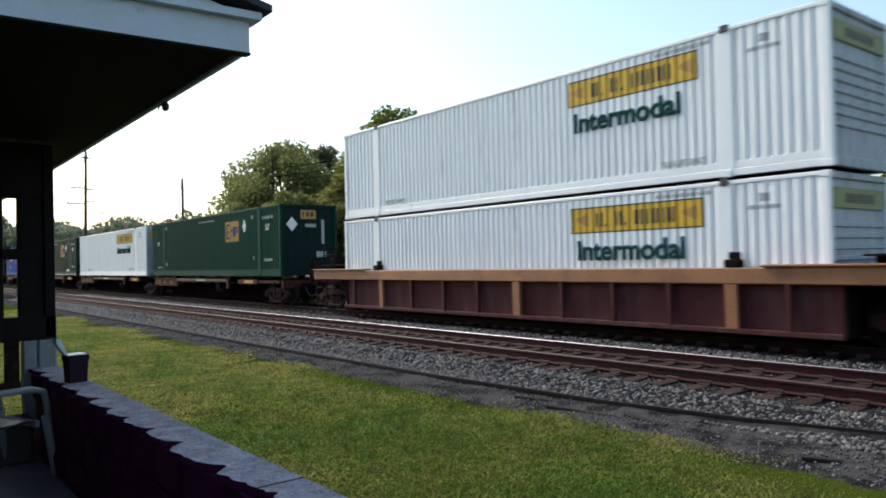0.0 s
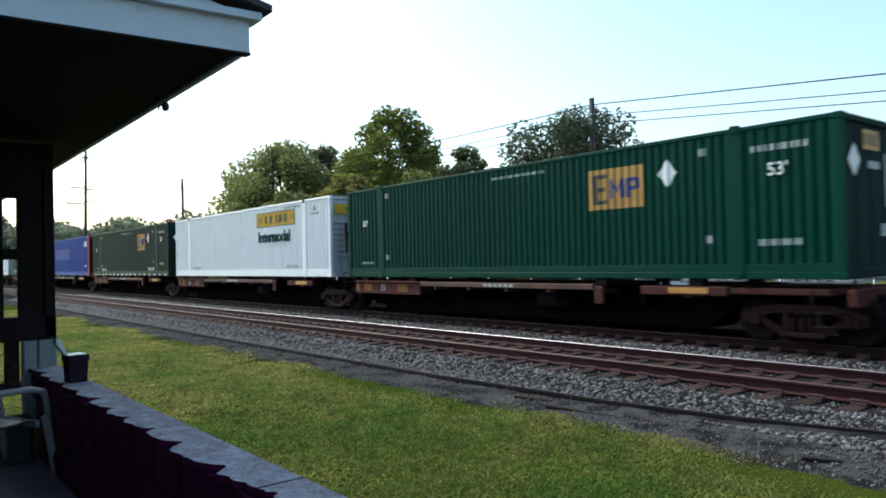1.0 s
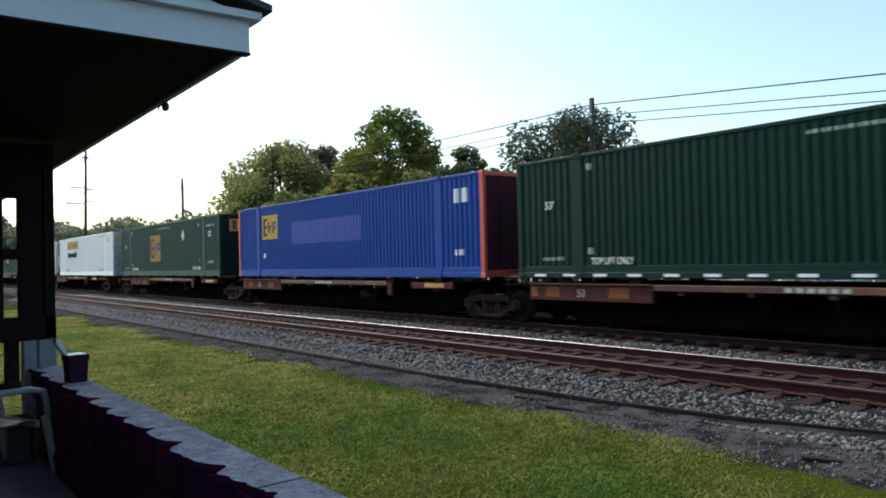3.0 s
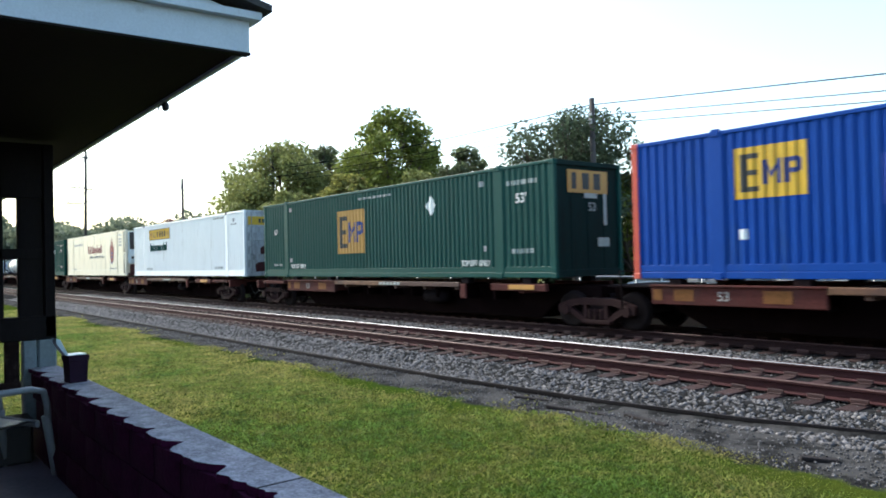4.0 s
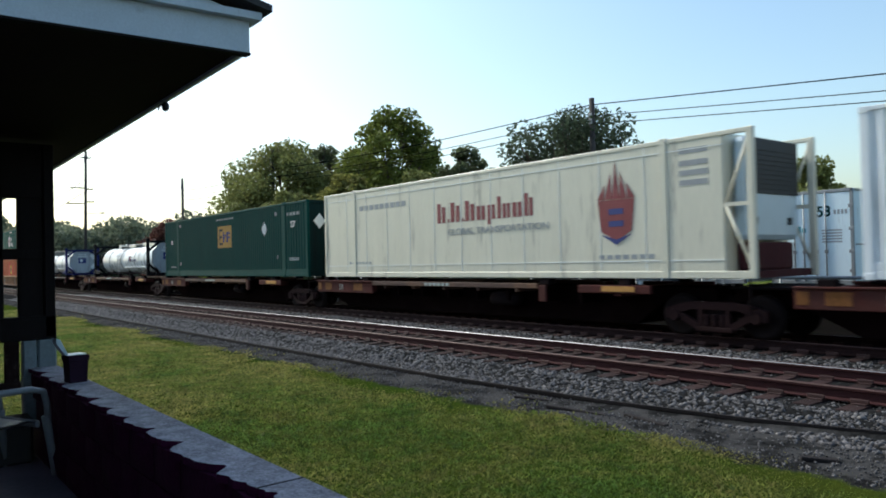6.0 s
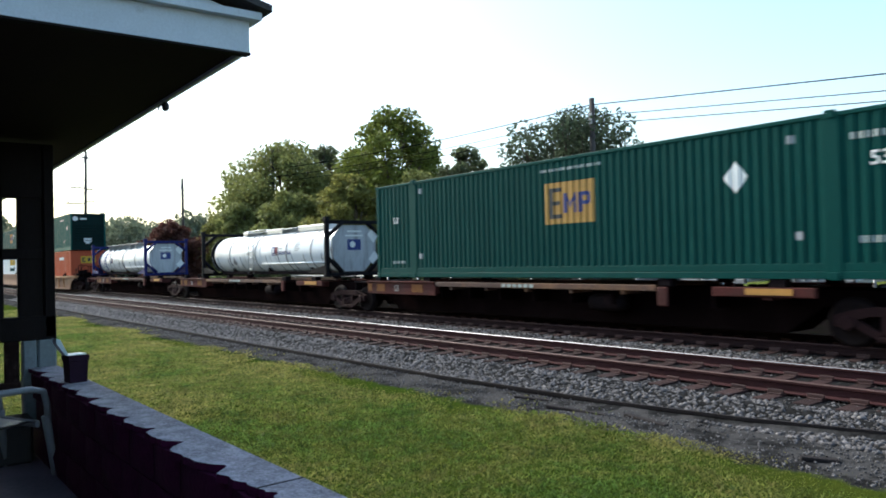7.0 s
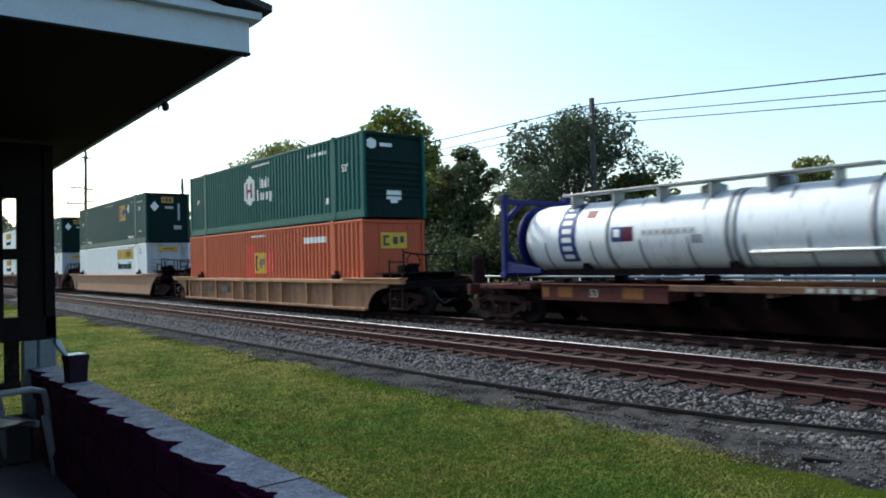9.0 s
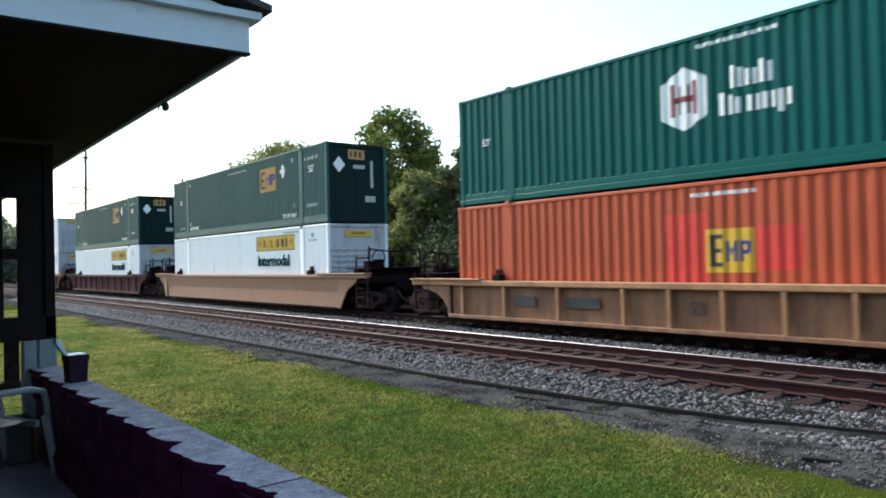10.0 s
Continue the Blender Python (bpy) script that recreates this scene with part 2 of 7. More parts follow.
def lawn_mat():
    """Mown blades: fresh green by the terrace, drier and yellower up the line, with fine mottling."""
    m = mat("lawn_blades", (1, 1, 1), 0.7, 0, 0.42, 1.9, 16, 0, rand=-0.5, gloss=0.12)
    n, ln = m.node_tree.nodes, m.node_tree.links
    b = n["Principled BSDF"]
    shade = b.inputs["Base Color"].links[0].from_socket
    tc, sep = n.new("ShaderNodeTexCoord"), n.new("ShaderNodeSeparateXYZ")
    ln.new(tc.outputs["Object"], sep.inputs[0])
    along = n.new("ShaderNodeMapRange")
    along.inputs[1].default_value, along.inputs[2].default_value, along.inputs[3].default_value, along.inputs[4].default_value = -2.5, -12.0, -0.12, 0.05
    ln.new(sep.outputs[0], along.inputs[0])
    edge = n.new("ShaderNodeMapRange")                   # dead grass along the gravel
    edge.inputs[1].default_value, edge.inputs[2].default_value, edge.inputs[4].default_value = 5.4, 7.3, 0.34
    ln.new(sep.outputs[1], edge.inputs[0])
    both = n.new("ShaderNodeMath")
    ln.new(along.outputs[0], both.inputs[0]), ln.new(edge.outputs[0], both.inputs[1])
    total = both.outputs[0]
    for scale, weight in ((0.45, 1.5), (2.6, 1.0), (13.0, 0.7)):
        t, k = n.new("ShaderNodeTexNoise"), n.new("ShaderNodeMath")
        t.inputs["Scale"].default_value, t.inputs["Detail"].default_value = scale, 4
        ln.new(tc.outputs["Object"], t.inputs["Vector"])
        k.operation, k.inputs[1].default_value = "MULTIPLY_ADD", weight
        ln.new(t.outputs[0], k.inputs[0]), ln.new(total, k.inputs[2])
        total = k.outputs[0]
    ramp = n.new("ShaderNodeValToRGB")
    ramp.color_ramp.elements[0].position, ramp.color_ramp.elements[0].color = 0.25, (0.092, 0.152, 0.030, 1)
    ramp.color_ramp.elements[1].position, ramp.color_ramp.elements[1].color = 0.85, (0.235, 0.218, 0.068, 1)
    e = ramp.color_ramp.elements.new(0.52)
    e.color = (0.152, 0.176, 0.040, 1)
    shift = n.new("ShaderNodeMath")
    shift.operation, shift.inputs[1].default_value = "SUBTRACT", 1.12
    ln.new(total, shift.inputs[0]), ln.new(shift.outputs[0], ramp.inputs[0])
    mul = n.new("ShaderNodeVectorMath")
    mul.operation = "MULTIPLY"
    ln.new(shade, mul.inputs[0]), ln.new(ramp.outputs[0], mul.inputs[1]), ln.new(mul.outputs[0], b.inputs["Base Color"])
    return leafy(m, 0.5)


GRASS = lawn_mat()
CLOVER = leafy(mat("dark_clover", (0.030, 0.055, 0.010), 0.7, 0, 0.3, 1, 6, 0, rand=-0.3, gloss=0.15), 0.4)
LEAF_MID = leaf_mat("mid_green_leaves", (0.205, 0.218, 0.075))
LEAF_DARK = leaf_mat("dark_green_leaves", (0.130, 0.155, 0.034))
# Undergrowth leaves, with the shade beneath the trees put into their colour.
LEAF_SHADE = leaf_mat("shaded_green_leaves", (0.062, 0.080, 0.038))
# Haze over the far woods is put into this paler, greyer leaf colour.
LEAF_HAZE = leaf_mat("hazed_grey_green_leaves", (0.150, 0.172, 0.115))
LEAF_LIGHT = leaf_mat("yellow_green_leaves", (0.21, 0.205, 0.06))
LEAF_GREY = leaf_mat("grey_green_leaves", (0.115, 0.135, 0.07))
LEAF_BLUE = leaf_mat("blue_green_leaves", (0.070, 0.092, 0.055))
LEAF_RED = leaf_mat("russet_leaves", (0.12, 0.055, 0.045))


def ground_mat():
    """Lawn, gravel strip, ballast bed and yard, told apart by where they lie across the line."""
    m = bpy.data.materials.new("ground_surface")
    m.use_nodes = True
    n, ln = m.node_tree.nodes, m.node_tree.links
    b = n["Principled BSDF"]
    b.inputs["Roughness"].default_value = 0.95
    b.inputs["Specular IOR Level"].default_value = 0.0
    geo = n.new("ShaderNodeNewGeometry")
    sep = n.new("ShaderNodeSeparateXYZ")
    ln.new(geo.outputs["Position"], sep.inputs[0])

    def noise_tex(scale, detail=6, rough=0.6):
        t = n.new("ShaderNodeTexNoise")
        t.inputs["Scale"].default_value, t.inputs["Detail"].default_value, t.inputs["Roughness"].default_value = scale, detail, rough
        ln.new(geo.outputs["Position"], t.inputs["Vector"])
        return t

    def mix(fac, a, c):
        x = n.new("ShaderNodeMix")
        x.data_type = "RGBA"
        ln.new(fac, x.inputs[0])
        for k, v in ((6, a), (7, c)):
            if isinstance(v, tuple):
                x.inputs[k].default_value = (*v, 1)
            else:
                ln.new(v, x.inputs[k])
        return x.outputs[2]

    def rng(src, a, c):
        r = n.new("ShaderNodeMapRange")
        r.interpolation_type = "SMOOTHSTEP"
        r.inputs[1].default_value, r.inputs[2].default_value = a, c
        ln.new(src, r.inputs[0])
        return r.outputs[0]

    big, mid, fine = noise_tex(0.35), noise_tex(2.2), noise_tex(28, 4)
    lawn = mix(rng(big.outputs[0], 0.35, 0.7), (0.026, 0.046, 0.006), (0.045, 0.054, 0.009))
    lawn = mix(rng(fine.outputs[0], 0.45, 0.75), lawn, (0.022, 0.034, 0.006))
    vor = n.new("ShaderNodeTexVoronoi")
    vor.inputs["Scale"].default_value = 16
    ln.new(geo.outputs["Position"], vor.inputs["Vector"])
    bw = n.new("ShaderNodeRGBToBW")
    ln.new(vor.outputs["Color"], bw.inputs[0])
    # Dark bed: shade in the gaps between loose stones, put into the colour.
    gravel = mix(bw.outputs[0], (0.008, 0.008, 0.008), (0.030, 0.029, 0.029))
    dirt = mix(fine.outputs[0], (0.038, 0.036, 0.036), (0.072, 0.069, 0.068))
    strip = mix(rng(mid.outputs[0], 0.45, 0.6), dirt, gravel)
    wob = n.new("ShaderNodeMath")
    wob.operation = "MULTIPLY_ADD"
    wob.inputs[1].default_value = 1.3
    ln.new(mid.outputs[0], wob.inputs[0]), ln.new(sep.outputs[1], wob.inputs[2])
    col = mix(rng(wob.outputs[0], 7.55, 7.8), lawn, strip)
    col = mix(rng(wob.outputs[0], 8.6, 9.0), col, gravel)
    # Near black: shade on the ground behind the train is put into this colour.
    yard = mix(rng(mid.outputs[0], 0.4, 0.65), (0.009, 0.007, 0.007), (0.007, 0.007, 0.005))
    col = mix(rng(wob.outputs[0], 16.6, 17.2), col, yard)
    far = mix(rng(big.outputs[0], 0.4, 0.6), (0.06, 0.085, 0.02), (0.10, 0.11, 0.03))
    col = mix(rng(wob.outputs[0], 34, 40), col, far)
    ln.new(col, b.inputs["Base Color"])
    bp = n.new("ShaderNodeBump")
    bp.inputs["Strength"].default_value, bp.inputs["Distance"].default_value = 0.6, 0.03
    ln.new(fine.outputs[0], bp.inputs["Height"]), ln.new(bp.outputs[0], b.inputs["Normal"])
    return m


GROUND = ground_mat()


# ---- building helpers ----
class Shape:
    """Collects plain polygons for one mesh."""

    def __init__(self):
        self.v, self.f, self.mi, self.smooth = [], [], [], []

    def poly(self, pts, mi=0, smooth=False):
        k = len(self.v)
        self.v.extend(tuple(p) for p in pts)
        self.f.append(tuple(range(k, k + len(pts))))
        self.mi.append(mi), self.smooth.append(smooth)

    def faces(self, pts, faces, mi=0, smooth=False):
        k = len(self.v)
        self.v.extend(tuple(p) for p in pts)
        for f in faces:
            self.f.append(tuple(i + k for i in f))
            self.mi.append(mi), self.smooth.append(smooth)

    def box(self, x0, x1, y0, y1, z0, z1, mi=0, bevel=0.0):
        b = min(bevel, (x1 - x0) / 2.1, (y1 - y0) / 2.1, (z1 - z0) / 2.1)
        if b <= 0:
            p = [(x, y, z) for z in (z0, z1) for y in (y0, y1) for x in (x0, x1)]
            self.faces(p, [(0, 2, 3, 1), (4, 5, 7, 6), (0, 1, 5, 4), (2, 6, 7, 3), (0, 4, 6, 2), (1, 3, 7, 5)], mi)
            return
        ring = lambda d, z: [(x0 + d, y0 + b, z), (x0 + b, y0 + d, z), (x1 - b, y0 + d, z), (x1 - d, y0 + b, z), (x1 - d, y1 - b, z), (x1 - b, y1 - d, z), (x0 + b, y1 - d, z), (x0 + d, y1 - b, z)]
        p = ring(b * 0.6, z0) + ring(0, z0 + b) + ring(0, z1 - b) + ring(b * 0.6, z1)
        f = [tuple(reversed(range(8))), tuple(range(24, 32))]
        for r in range(3):
            f += [(r * 8 + i, r * 8 + (i + 1) % 8, r * 8 + 8 + (i + 1) % 8, r * 8 + 8 + i) for i in range(8)]
        self.faces(p, f, mi)

    def prism(self, outline, a, b, axis="y", mi=0):
        """An outline in the other two axes, drawn out from a to b along axis."""
        put = {"y": lambda u, w, t: (u, t, w), "x": lambda u, w, t: (t, u, w), "z": lambda u, w, t: (u, w, t)}[axis]
        n = len(outline)
        p = [put(u, w, a) for u, w in outline] + [put(u, w, b) for u, w in outline]
        self.faces(p, [tuple(range(n)), tuple(reversed(range(n, 2 * n)))] + [(i, i + n, (i + 1) % n + n, (i + 1) % n) for i in range(n)], mi)

    def tube(self, pts, r, sides=8, mi=0, r2=None, caps=True):
        """A round bar along points; r to r2."""
        pts = [Vector(p) for p in pts]
        k, n, r2 = len(self.v), len(pts), r if r2 is None else r2
        u = None
        for i, p in enumerate(pts):
            d = (pts[min(i + 1, n - 1)] - pts[max(i - 1, 0)]).normalized()
            if u is None:
                u = d.orthogonal().normalized()
            u = (u - d * u.dot(d)).normalized()
            w = d.cross(u)
            rr = r + (r2 - r) * i / max(1, n - 1)
            self.v.extend(tuple(p + (u * math.cos(a) + w * math.sin(a)) * rr) for a in (2 * math.pi * j / sides for j in range(sides)))
        for i in range(n - 1):
            for j in range(sides):
                self.f.append((k + i * sides + j, k + i * sides + (j + 1) % sides, k + (i + 1) * sides + (j + 1) % sides, k + (i + 1) * sides + j))
                self.mi.append(mi), self.smooth.append(True)
        if caps:
            for q in (tuple(reversed(range(k, k + sides))), tuple(range(k + (n - 1) * sides, k + n * sides))):
                self.f.append(q), self.mi.append(mi), self.smooth.append(False)

    def turned(self, prof, centre, axis="z", sides=24, mi=0):
        """A turned solid: (radius, along) pairs about an axis through centre."""
        k, c = len(self.v), Vector(centre)
        put = {"z": lambda a, b, t: Vector((a, b, t)), "y": lambda a, b, t: Vector((a, t, b)), "x": lambda a, b, t: Vector((t, a, b))}[axis]
        for r, t in prof:
            self.v.extend(tuple(c + put(r * math.cos(a), r * math.sin(a), t)) for a in (2 * math.pi * j / sides for j in range(sides)))
        for i in range(len(prof) - 1):
            for j in range(sides):
                self.f.append((k + i * sides + j, k + i * sides + (j + 1) % sides, k + (i + 1) * sides + (j + 1) % sides, k + (i + 1) * sides + j))
                self.mi.append(mi), self.smooth.append(True)
        for q in (tuple(reversed(range(k, k + sides))), tuple(range(k + (len(prof) - 1) * sides, k + len(prof) * sides))):
            self.f.append(q), self.mi.append(mi), self.smooth.append(False)

    def mesh(self, name, mats):
        me = bpy.data.meshes.new(name)
        me.from_pydata(self.v, [], self.f)
        for m in mats if isinstance(mats, (list, tuple)) else [mats]:
            me.materials.append(m)
        me.polygons.foreach_set("material_index", self.mi)
        me.polygons.foreach_set("use_smooth", self.smooth)
        me.update()
        return me


def part(name, shape, material, parent, label="", at=None):
    """Links a shape, or a mesh that is shared, as one mesh object under a thing or under a part."""
    me = shape if isinstance(shape, bpy.types.Mesh) else shape.mesh(name, material)
    ob = new(name, me)
    ob.parent = parent
    if at is not None:
        ob.matrix_basis = at
    return tagged(ob, label)


def thing(name, m, label, category, group="", kind="", shape=None, material=None):
    ob = new(name, shape.mesh(name, material) if shape else None)
    ob.matrix_basis = m
    return tagged(ob, label, category, group, kind)


def lettering(text, size, material, parent, x, y, z, turn=0, width=None, label="", bold=0.012):
    """Raised lettering in the built-in font, read from the -y side (turn 90: from the +x side)."""
    cu = bpy.data.curves.new("lettering", "FONT")
    cu.body, cu.size, cu.extrude, cu.offset = text, size, 0.002, 0.0
    cu.bevel_depth, cu.bevel_resolution = size * bold, 0
    cu.align_x, cu.align_y = "CENTER", "CENTER"
    cu.materials.append(material)
    ob = new("lettering", cu)
    ob.parent = parent
    sx = 1.0
    if width:
        sx = width / (len(text) * size * (0.62 if text.isupper() else 0.52))
    ob.matrix_basis = pose(x, y, z, 90, 0, turn) @ Matrix.Diagonal((sx, 1, 1, 1))
    return tagged(ob, label)


WHEELSETS = []   # wheels on their axles, and where along the truck they sit
MOVERS = []      # what rolls with the train: thing and its pose at the start


def rolling(ob):
    MOVERS.append((ob, ob.matrix_basis.copy()))
    return ob


shared = {}


def once(key, make):
    if key not in shared:
        shared[key] = make()
    return shared[key]


# ---- ground: one sheet to the horizon ----
def ground_z(x, y):
    if y < 6.6:
        return -0.42 + 0.02 * math.sin(x * 0.7) * math.sin(y * 1.1)
    if y < 8.0:
        return -0.42 + 0.03 * (y - 6.6)
    if y < 8.75:
        return -0.378 + 0.178 * (y - 8.0) / 0.75
    if y < 16.2:
        return -0.20
    if y < 18.2:
        return -0.20 - 0.25 * (y - 16.2) / 2
    return -0.45


def build_ground():
    xs = [-2500, -1200, -600, -350, -220, -160, -120] + [-100 + 2 * i for i in range(30)] + [-40 + 0.5 * i for i in range(101)] + [14, 20, 40, 80, 200, 600, 2500]
    ys = [-2500, -600, -150, -50, -20, -8, -3, 0, 1] + [1.5 + 0.25 * i for i in range(70)] + [20, 23, 27, 33, 42, 60, 100, 200, 500, 1200, 2500]
    s = Shape()
    pts = [(x, y, ground_z(x, y) + (noise.noise((x * 1.3, y * 1.3, 0)) * 0.02 * (0.1 if y < 7.2 else 1) if -60 < x < 15 and 1 < y < 19 else 0)) for y in ys for x in xs]
    w = len(xs)
    s.faces(pts, [(j * w + i, j * w + i + 1, (j + 1) * w + i + 1, (j + 1) * w + i) for j in range(len(ys) - 1) for i in range(w - 1)], 0, True)
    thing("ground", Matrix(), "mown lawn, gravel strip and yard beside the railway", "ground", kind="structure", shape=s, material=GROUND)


build_ground()
rng = np.random.default_rng(7)


def scatter_mesh(name, label, category, verts, faces_n, material, parent=None):
    """Many small loose pieces in one mesh; verts (n, k, 3), all pieces with the same faces."""
    n, k, _ = verts.shape
    f = np.array(faces_n)
    allf = (f[None] + (np.arange(n) * k)[:, None, None]).reshape(-1, f.shape[1])
    me = bpy.data.meshes.new(name)
    me.vertices.add(n * k), me.loops.add(allf.size), me.polygons.add(len(allf))
    me.vertices.foreach_set("co", verts.reshape(-1).astype(np.float32))
    me.loops.foreach_set("vertex_index", allf.reshape(-1).astype(np.int32))
    me.polygons.foreach_set("loop_start", (np.arange(len(allf)) * f.shape[1]).astype(np.int32))
    me.materials.append(material)
    me.update(calc_edges=True)
    me.validate()
    ob = new(name, me)
    if parent:
        ob.parent = parent
    return tagged(ob, label, category, kind="stuff")


def build_grass():
    """Short mown blades, denser towards the terrace, with a ragged edge along the gravel."""
    n = 430000
    x = 1.5 - 46 * rng.random(n) ** 1.9
    y = 1.36 + 5.9 * rng.random(n)
    edge = 6.9 + 0.35 * np.sin(x * 0.9) + 0.25 * np.sin(x * 2.7 + 1) + 0.12 * np.sin(x * 7.3) + np.where(x > -5.5, (x + 5.5) * 0.12, 0) + rng.normal(0, 0.22, n)
    keep = (y < edge)
    x, y = x[keep], y[keep]
    extra = 1500                                    # tufts that creep into the gravel
    xe, ye = 0 - 40 * rng.random(extra) ** 1.5, 7.0 + np.abs(rng.normal(0, 0.45, extra))
    clump = np.sin(xe * 3.1) * np.sin(xe * 1.7 + 2) > 0.25
    x, y = np.concatenate([x, xe[clump]]), np.concatenate([y, ye[clump]])
    n = len(x)
    z = -0.43 + 0.02 * np.sin(x * 0.7) * np.sin(y * 1.1) + np.where(y > 6.6, (y - 6.6) * 0.03, 0)
    far = np.clip(-x / 25, 0, 1)
    h = 0.020 + 0.024 * rng.random(n)
    wd = (0.006 + 0.006 * rng.random(n)) * (1 + 2.4 * far)
    a = rng.random(n) * 2 * np.pi
    lean = rng.normal(0, 0.04, (n, 2))
    v = np.zeros((n, 3, 3))
    v[:, 0] = np.stack([x - wd * np.cos(a), y - wd * np.sin(a), z], 1)
    v[:, 1] = np.stack([x + wd * np.cos(a), y + wd * np.sin(a), z], 1)
    v[:, 2] = np.stack([x + lean[:, 0], y + lean[:, 1], z + h], 1)
    m_, per = 420, 12                               # darker clover tufts
    cx, cy = 1.0 - 30 * rng.random(m_) ** 1.6, 1.5 + 5.2 * rng.random(m_)
    tx = (cx[:, None] + rng.normal(0, 0.035, (m_, per))).ravel()
    ty = (cy[:, None] + rng.normal(0, 0.022, (m_, per))).ravel()
    tz = -0.43 + 0.02 * np.sin(tx * 0.7) * np.sin(ty * 1.1)
    ta, tl = rng.random(m_ * per) * 6.28, rng.normal(0, 0.03, (m_ * per, 2))
    tv = np.zeros((m_ * per, 3, 3))
    tv[:, 0] = np.stack([tx - 0.012 * np.cos(ta), ty - 0.012 * np.sin(ta), tz], 1)
    tv[:, 1] = np.stack([tx + 0.012 * np.cos(ta), ty + 0.012 * np.sin(ta), tz], 1)
    tv[:, 2] = np.stack([tx + tl[:, 0], ty + tl[:, 1], tz + 0.035 + 0.02 * rng.random(m_ * per)], 1)
    scatter_mesh("clover_tufts", "small dark green clover tufts scattered over the lawn", "weeds", tv, [(0, 1, 2)], CLOVER)
    scatter_mesh("lawn_grass", "short mown green lawn grass with yellowish patches", "grass", v, [(0, 1, 2)], GRASS)


build_grass()


# ---- railway: ballast, ties, rails ----
NEAR_Y, TRAIN_Y, GAUGE = 10.33, 14.46, 1.505


def build_ballast():
    n = 110000
    x = 2.0 - 60 * rng.random(n) ** 1.8
    y = 8.05 + 8.5 * rng.random(n) ** 1.5
    z = np.where(y < 8.75, -0.39 + 0.17 * (y - 8.0) / 0.75, -0.215)
    z = np.where((np.abs(y - NEAR_Y) < 1.3) | (np.abs(y - TRAIN_Y) < 1.3), -0.235, z)
    keep = (y - np.interp(x, [-90, -40, -18, -10, -6.5, -4.6, -3.1, -1.8, 2], [8.0, 7.95, 7.84, 7.92, 8.08, 8.26, 8.5, 8.74, 9.2]))
    z = np.where((keep > -0.16) & (keep < 0.05), z - 0.09, z)
    z = np.where(y > 16.2, -0.2 - 0.25 * (y - 16.2) / 2, z)
    r = (0.017 + 0.022 * rng.random(n)) * (1 + 0.6 * np.clip(-x / 40, 0, 1))
    base = np.array([(1, 0, 0), (-1, 0, 0), (0, 1, 0), (0, -1, 0), (0, 0, 1), (0, 0, -1)], float)
    v = base[None] * (0.65 + 0.7 * rng.random((n, 6, 1))) + rng.normal(0, 0.16, (n, 6, 3))
    a = rng.random(n) * 6.28
    c, s_ = np.cos(a), np.sin(a)
    vx, vy = v[..., 0] * c[:, None] - v[..., 1] * s_[:, None], v[..., 0] * s_[:, None] + v[..., 1] * c[:, None]
    v = np.stack([vx * 1.25, vy, v[..., 2] * 0.8], -1) * r[:, None, None]
    v += np.stack([x, y, z - 0.004 + 0.026 * rng.random(n)], 1)[:, None]
    tri = [(0, 2, 4), (2, 1, 4), (1, 3, 4), (3, 0, 4), (2, 0, 5), (1, 2, 5), (3, 1, 5), (0, 3, 5)]
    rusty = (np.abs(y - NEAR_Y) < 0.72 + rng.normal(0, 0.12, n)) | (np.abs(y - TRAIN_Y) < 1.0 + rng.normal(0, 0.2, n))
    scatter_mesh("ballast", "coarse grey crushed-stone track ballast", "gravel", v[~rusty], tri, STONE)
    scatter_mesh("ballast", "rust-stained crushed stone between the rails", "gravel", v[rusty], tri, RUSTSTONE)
    n = 7000                                        # small stones on the dirt strip
    x, y = 1.5 - 30 * rng.random(n) ** 1.6, 7.0 + 1.2 * rng.random(n)
    v = base[None] * (0.6 + 0.7 * rng.random((n, 6, 1))) * (0.008 + 0.014 * rng.random((n, 1, 1)))
    v += np.stack([x, y, -0.415 + (y - 7) * 0.03 + 0.012 + 0 * x], 1)[:, None]
    scatter_mesh("loose_gravel", "small loose grey stones on the dirt strip", "gravel", v,
                 [(0, 2, 4), (2, 1, 4), (1, 3, 4), (3, 0, 4), (2, 0, 5), (1, 2, 5), (3, 1, 5), (0, 3, 5)], STONE)


build_ballast()
RAIL_OUT = [(-0.07, -0.172), (0.07, -0.172), (0.07, -0.160), (0.012, -0.142), (0.009, -0.050), (0.036, -0.040), (0.037, -0.010), (0.028, 0.0), (-0.028, 0.0), (-0.037, -0.010), (-0.036, -0.040), (-0.009, -0.050), (-0.012, -0.142), (-0.07, -0.160)]


def rail_mesh(x0, x1, top, web):
    s = Shape()
    n = len(RAIL_OUT)
    p = [(x, y, z) for x in (x0, x1) for y, z in RAIL_OUT]
    s.faces(p, [tuple(range(n)), tuple(reversed(range(n, 2 * n)))])
    for i in range(n):
        s.faces([p[i], p[i + n], p[(i + 1) % n + n], p[(i + 1) % n]], [(0, 1, 2, 3)], 1 if i == 8 else 0)
    return s.mesh("rail", [web, top])


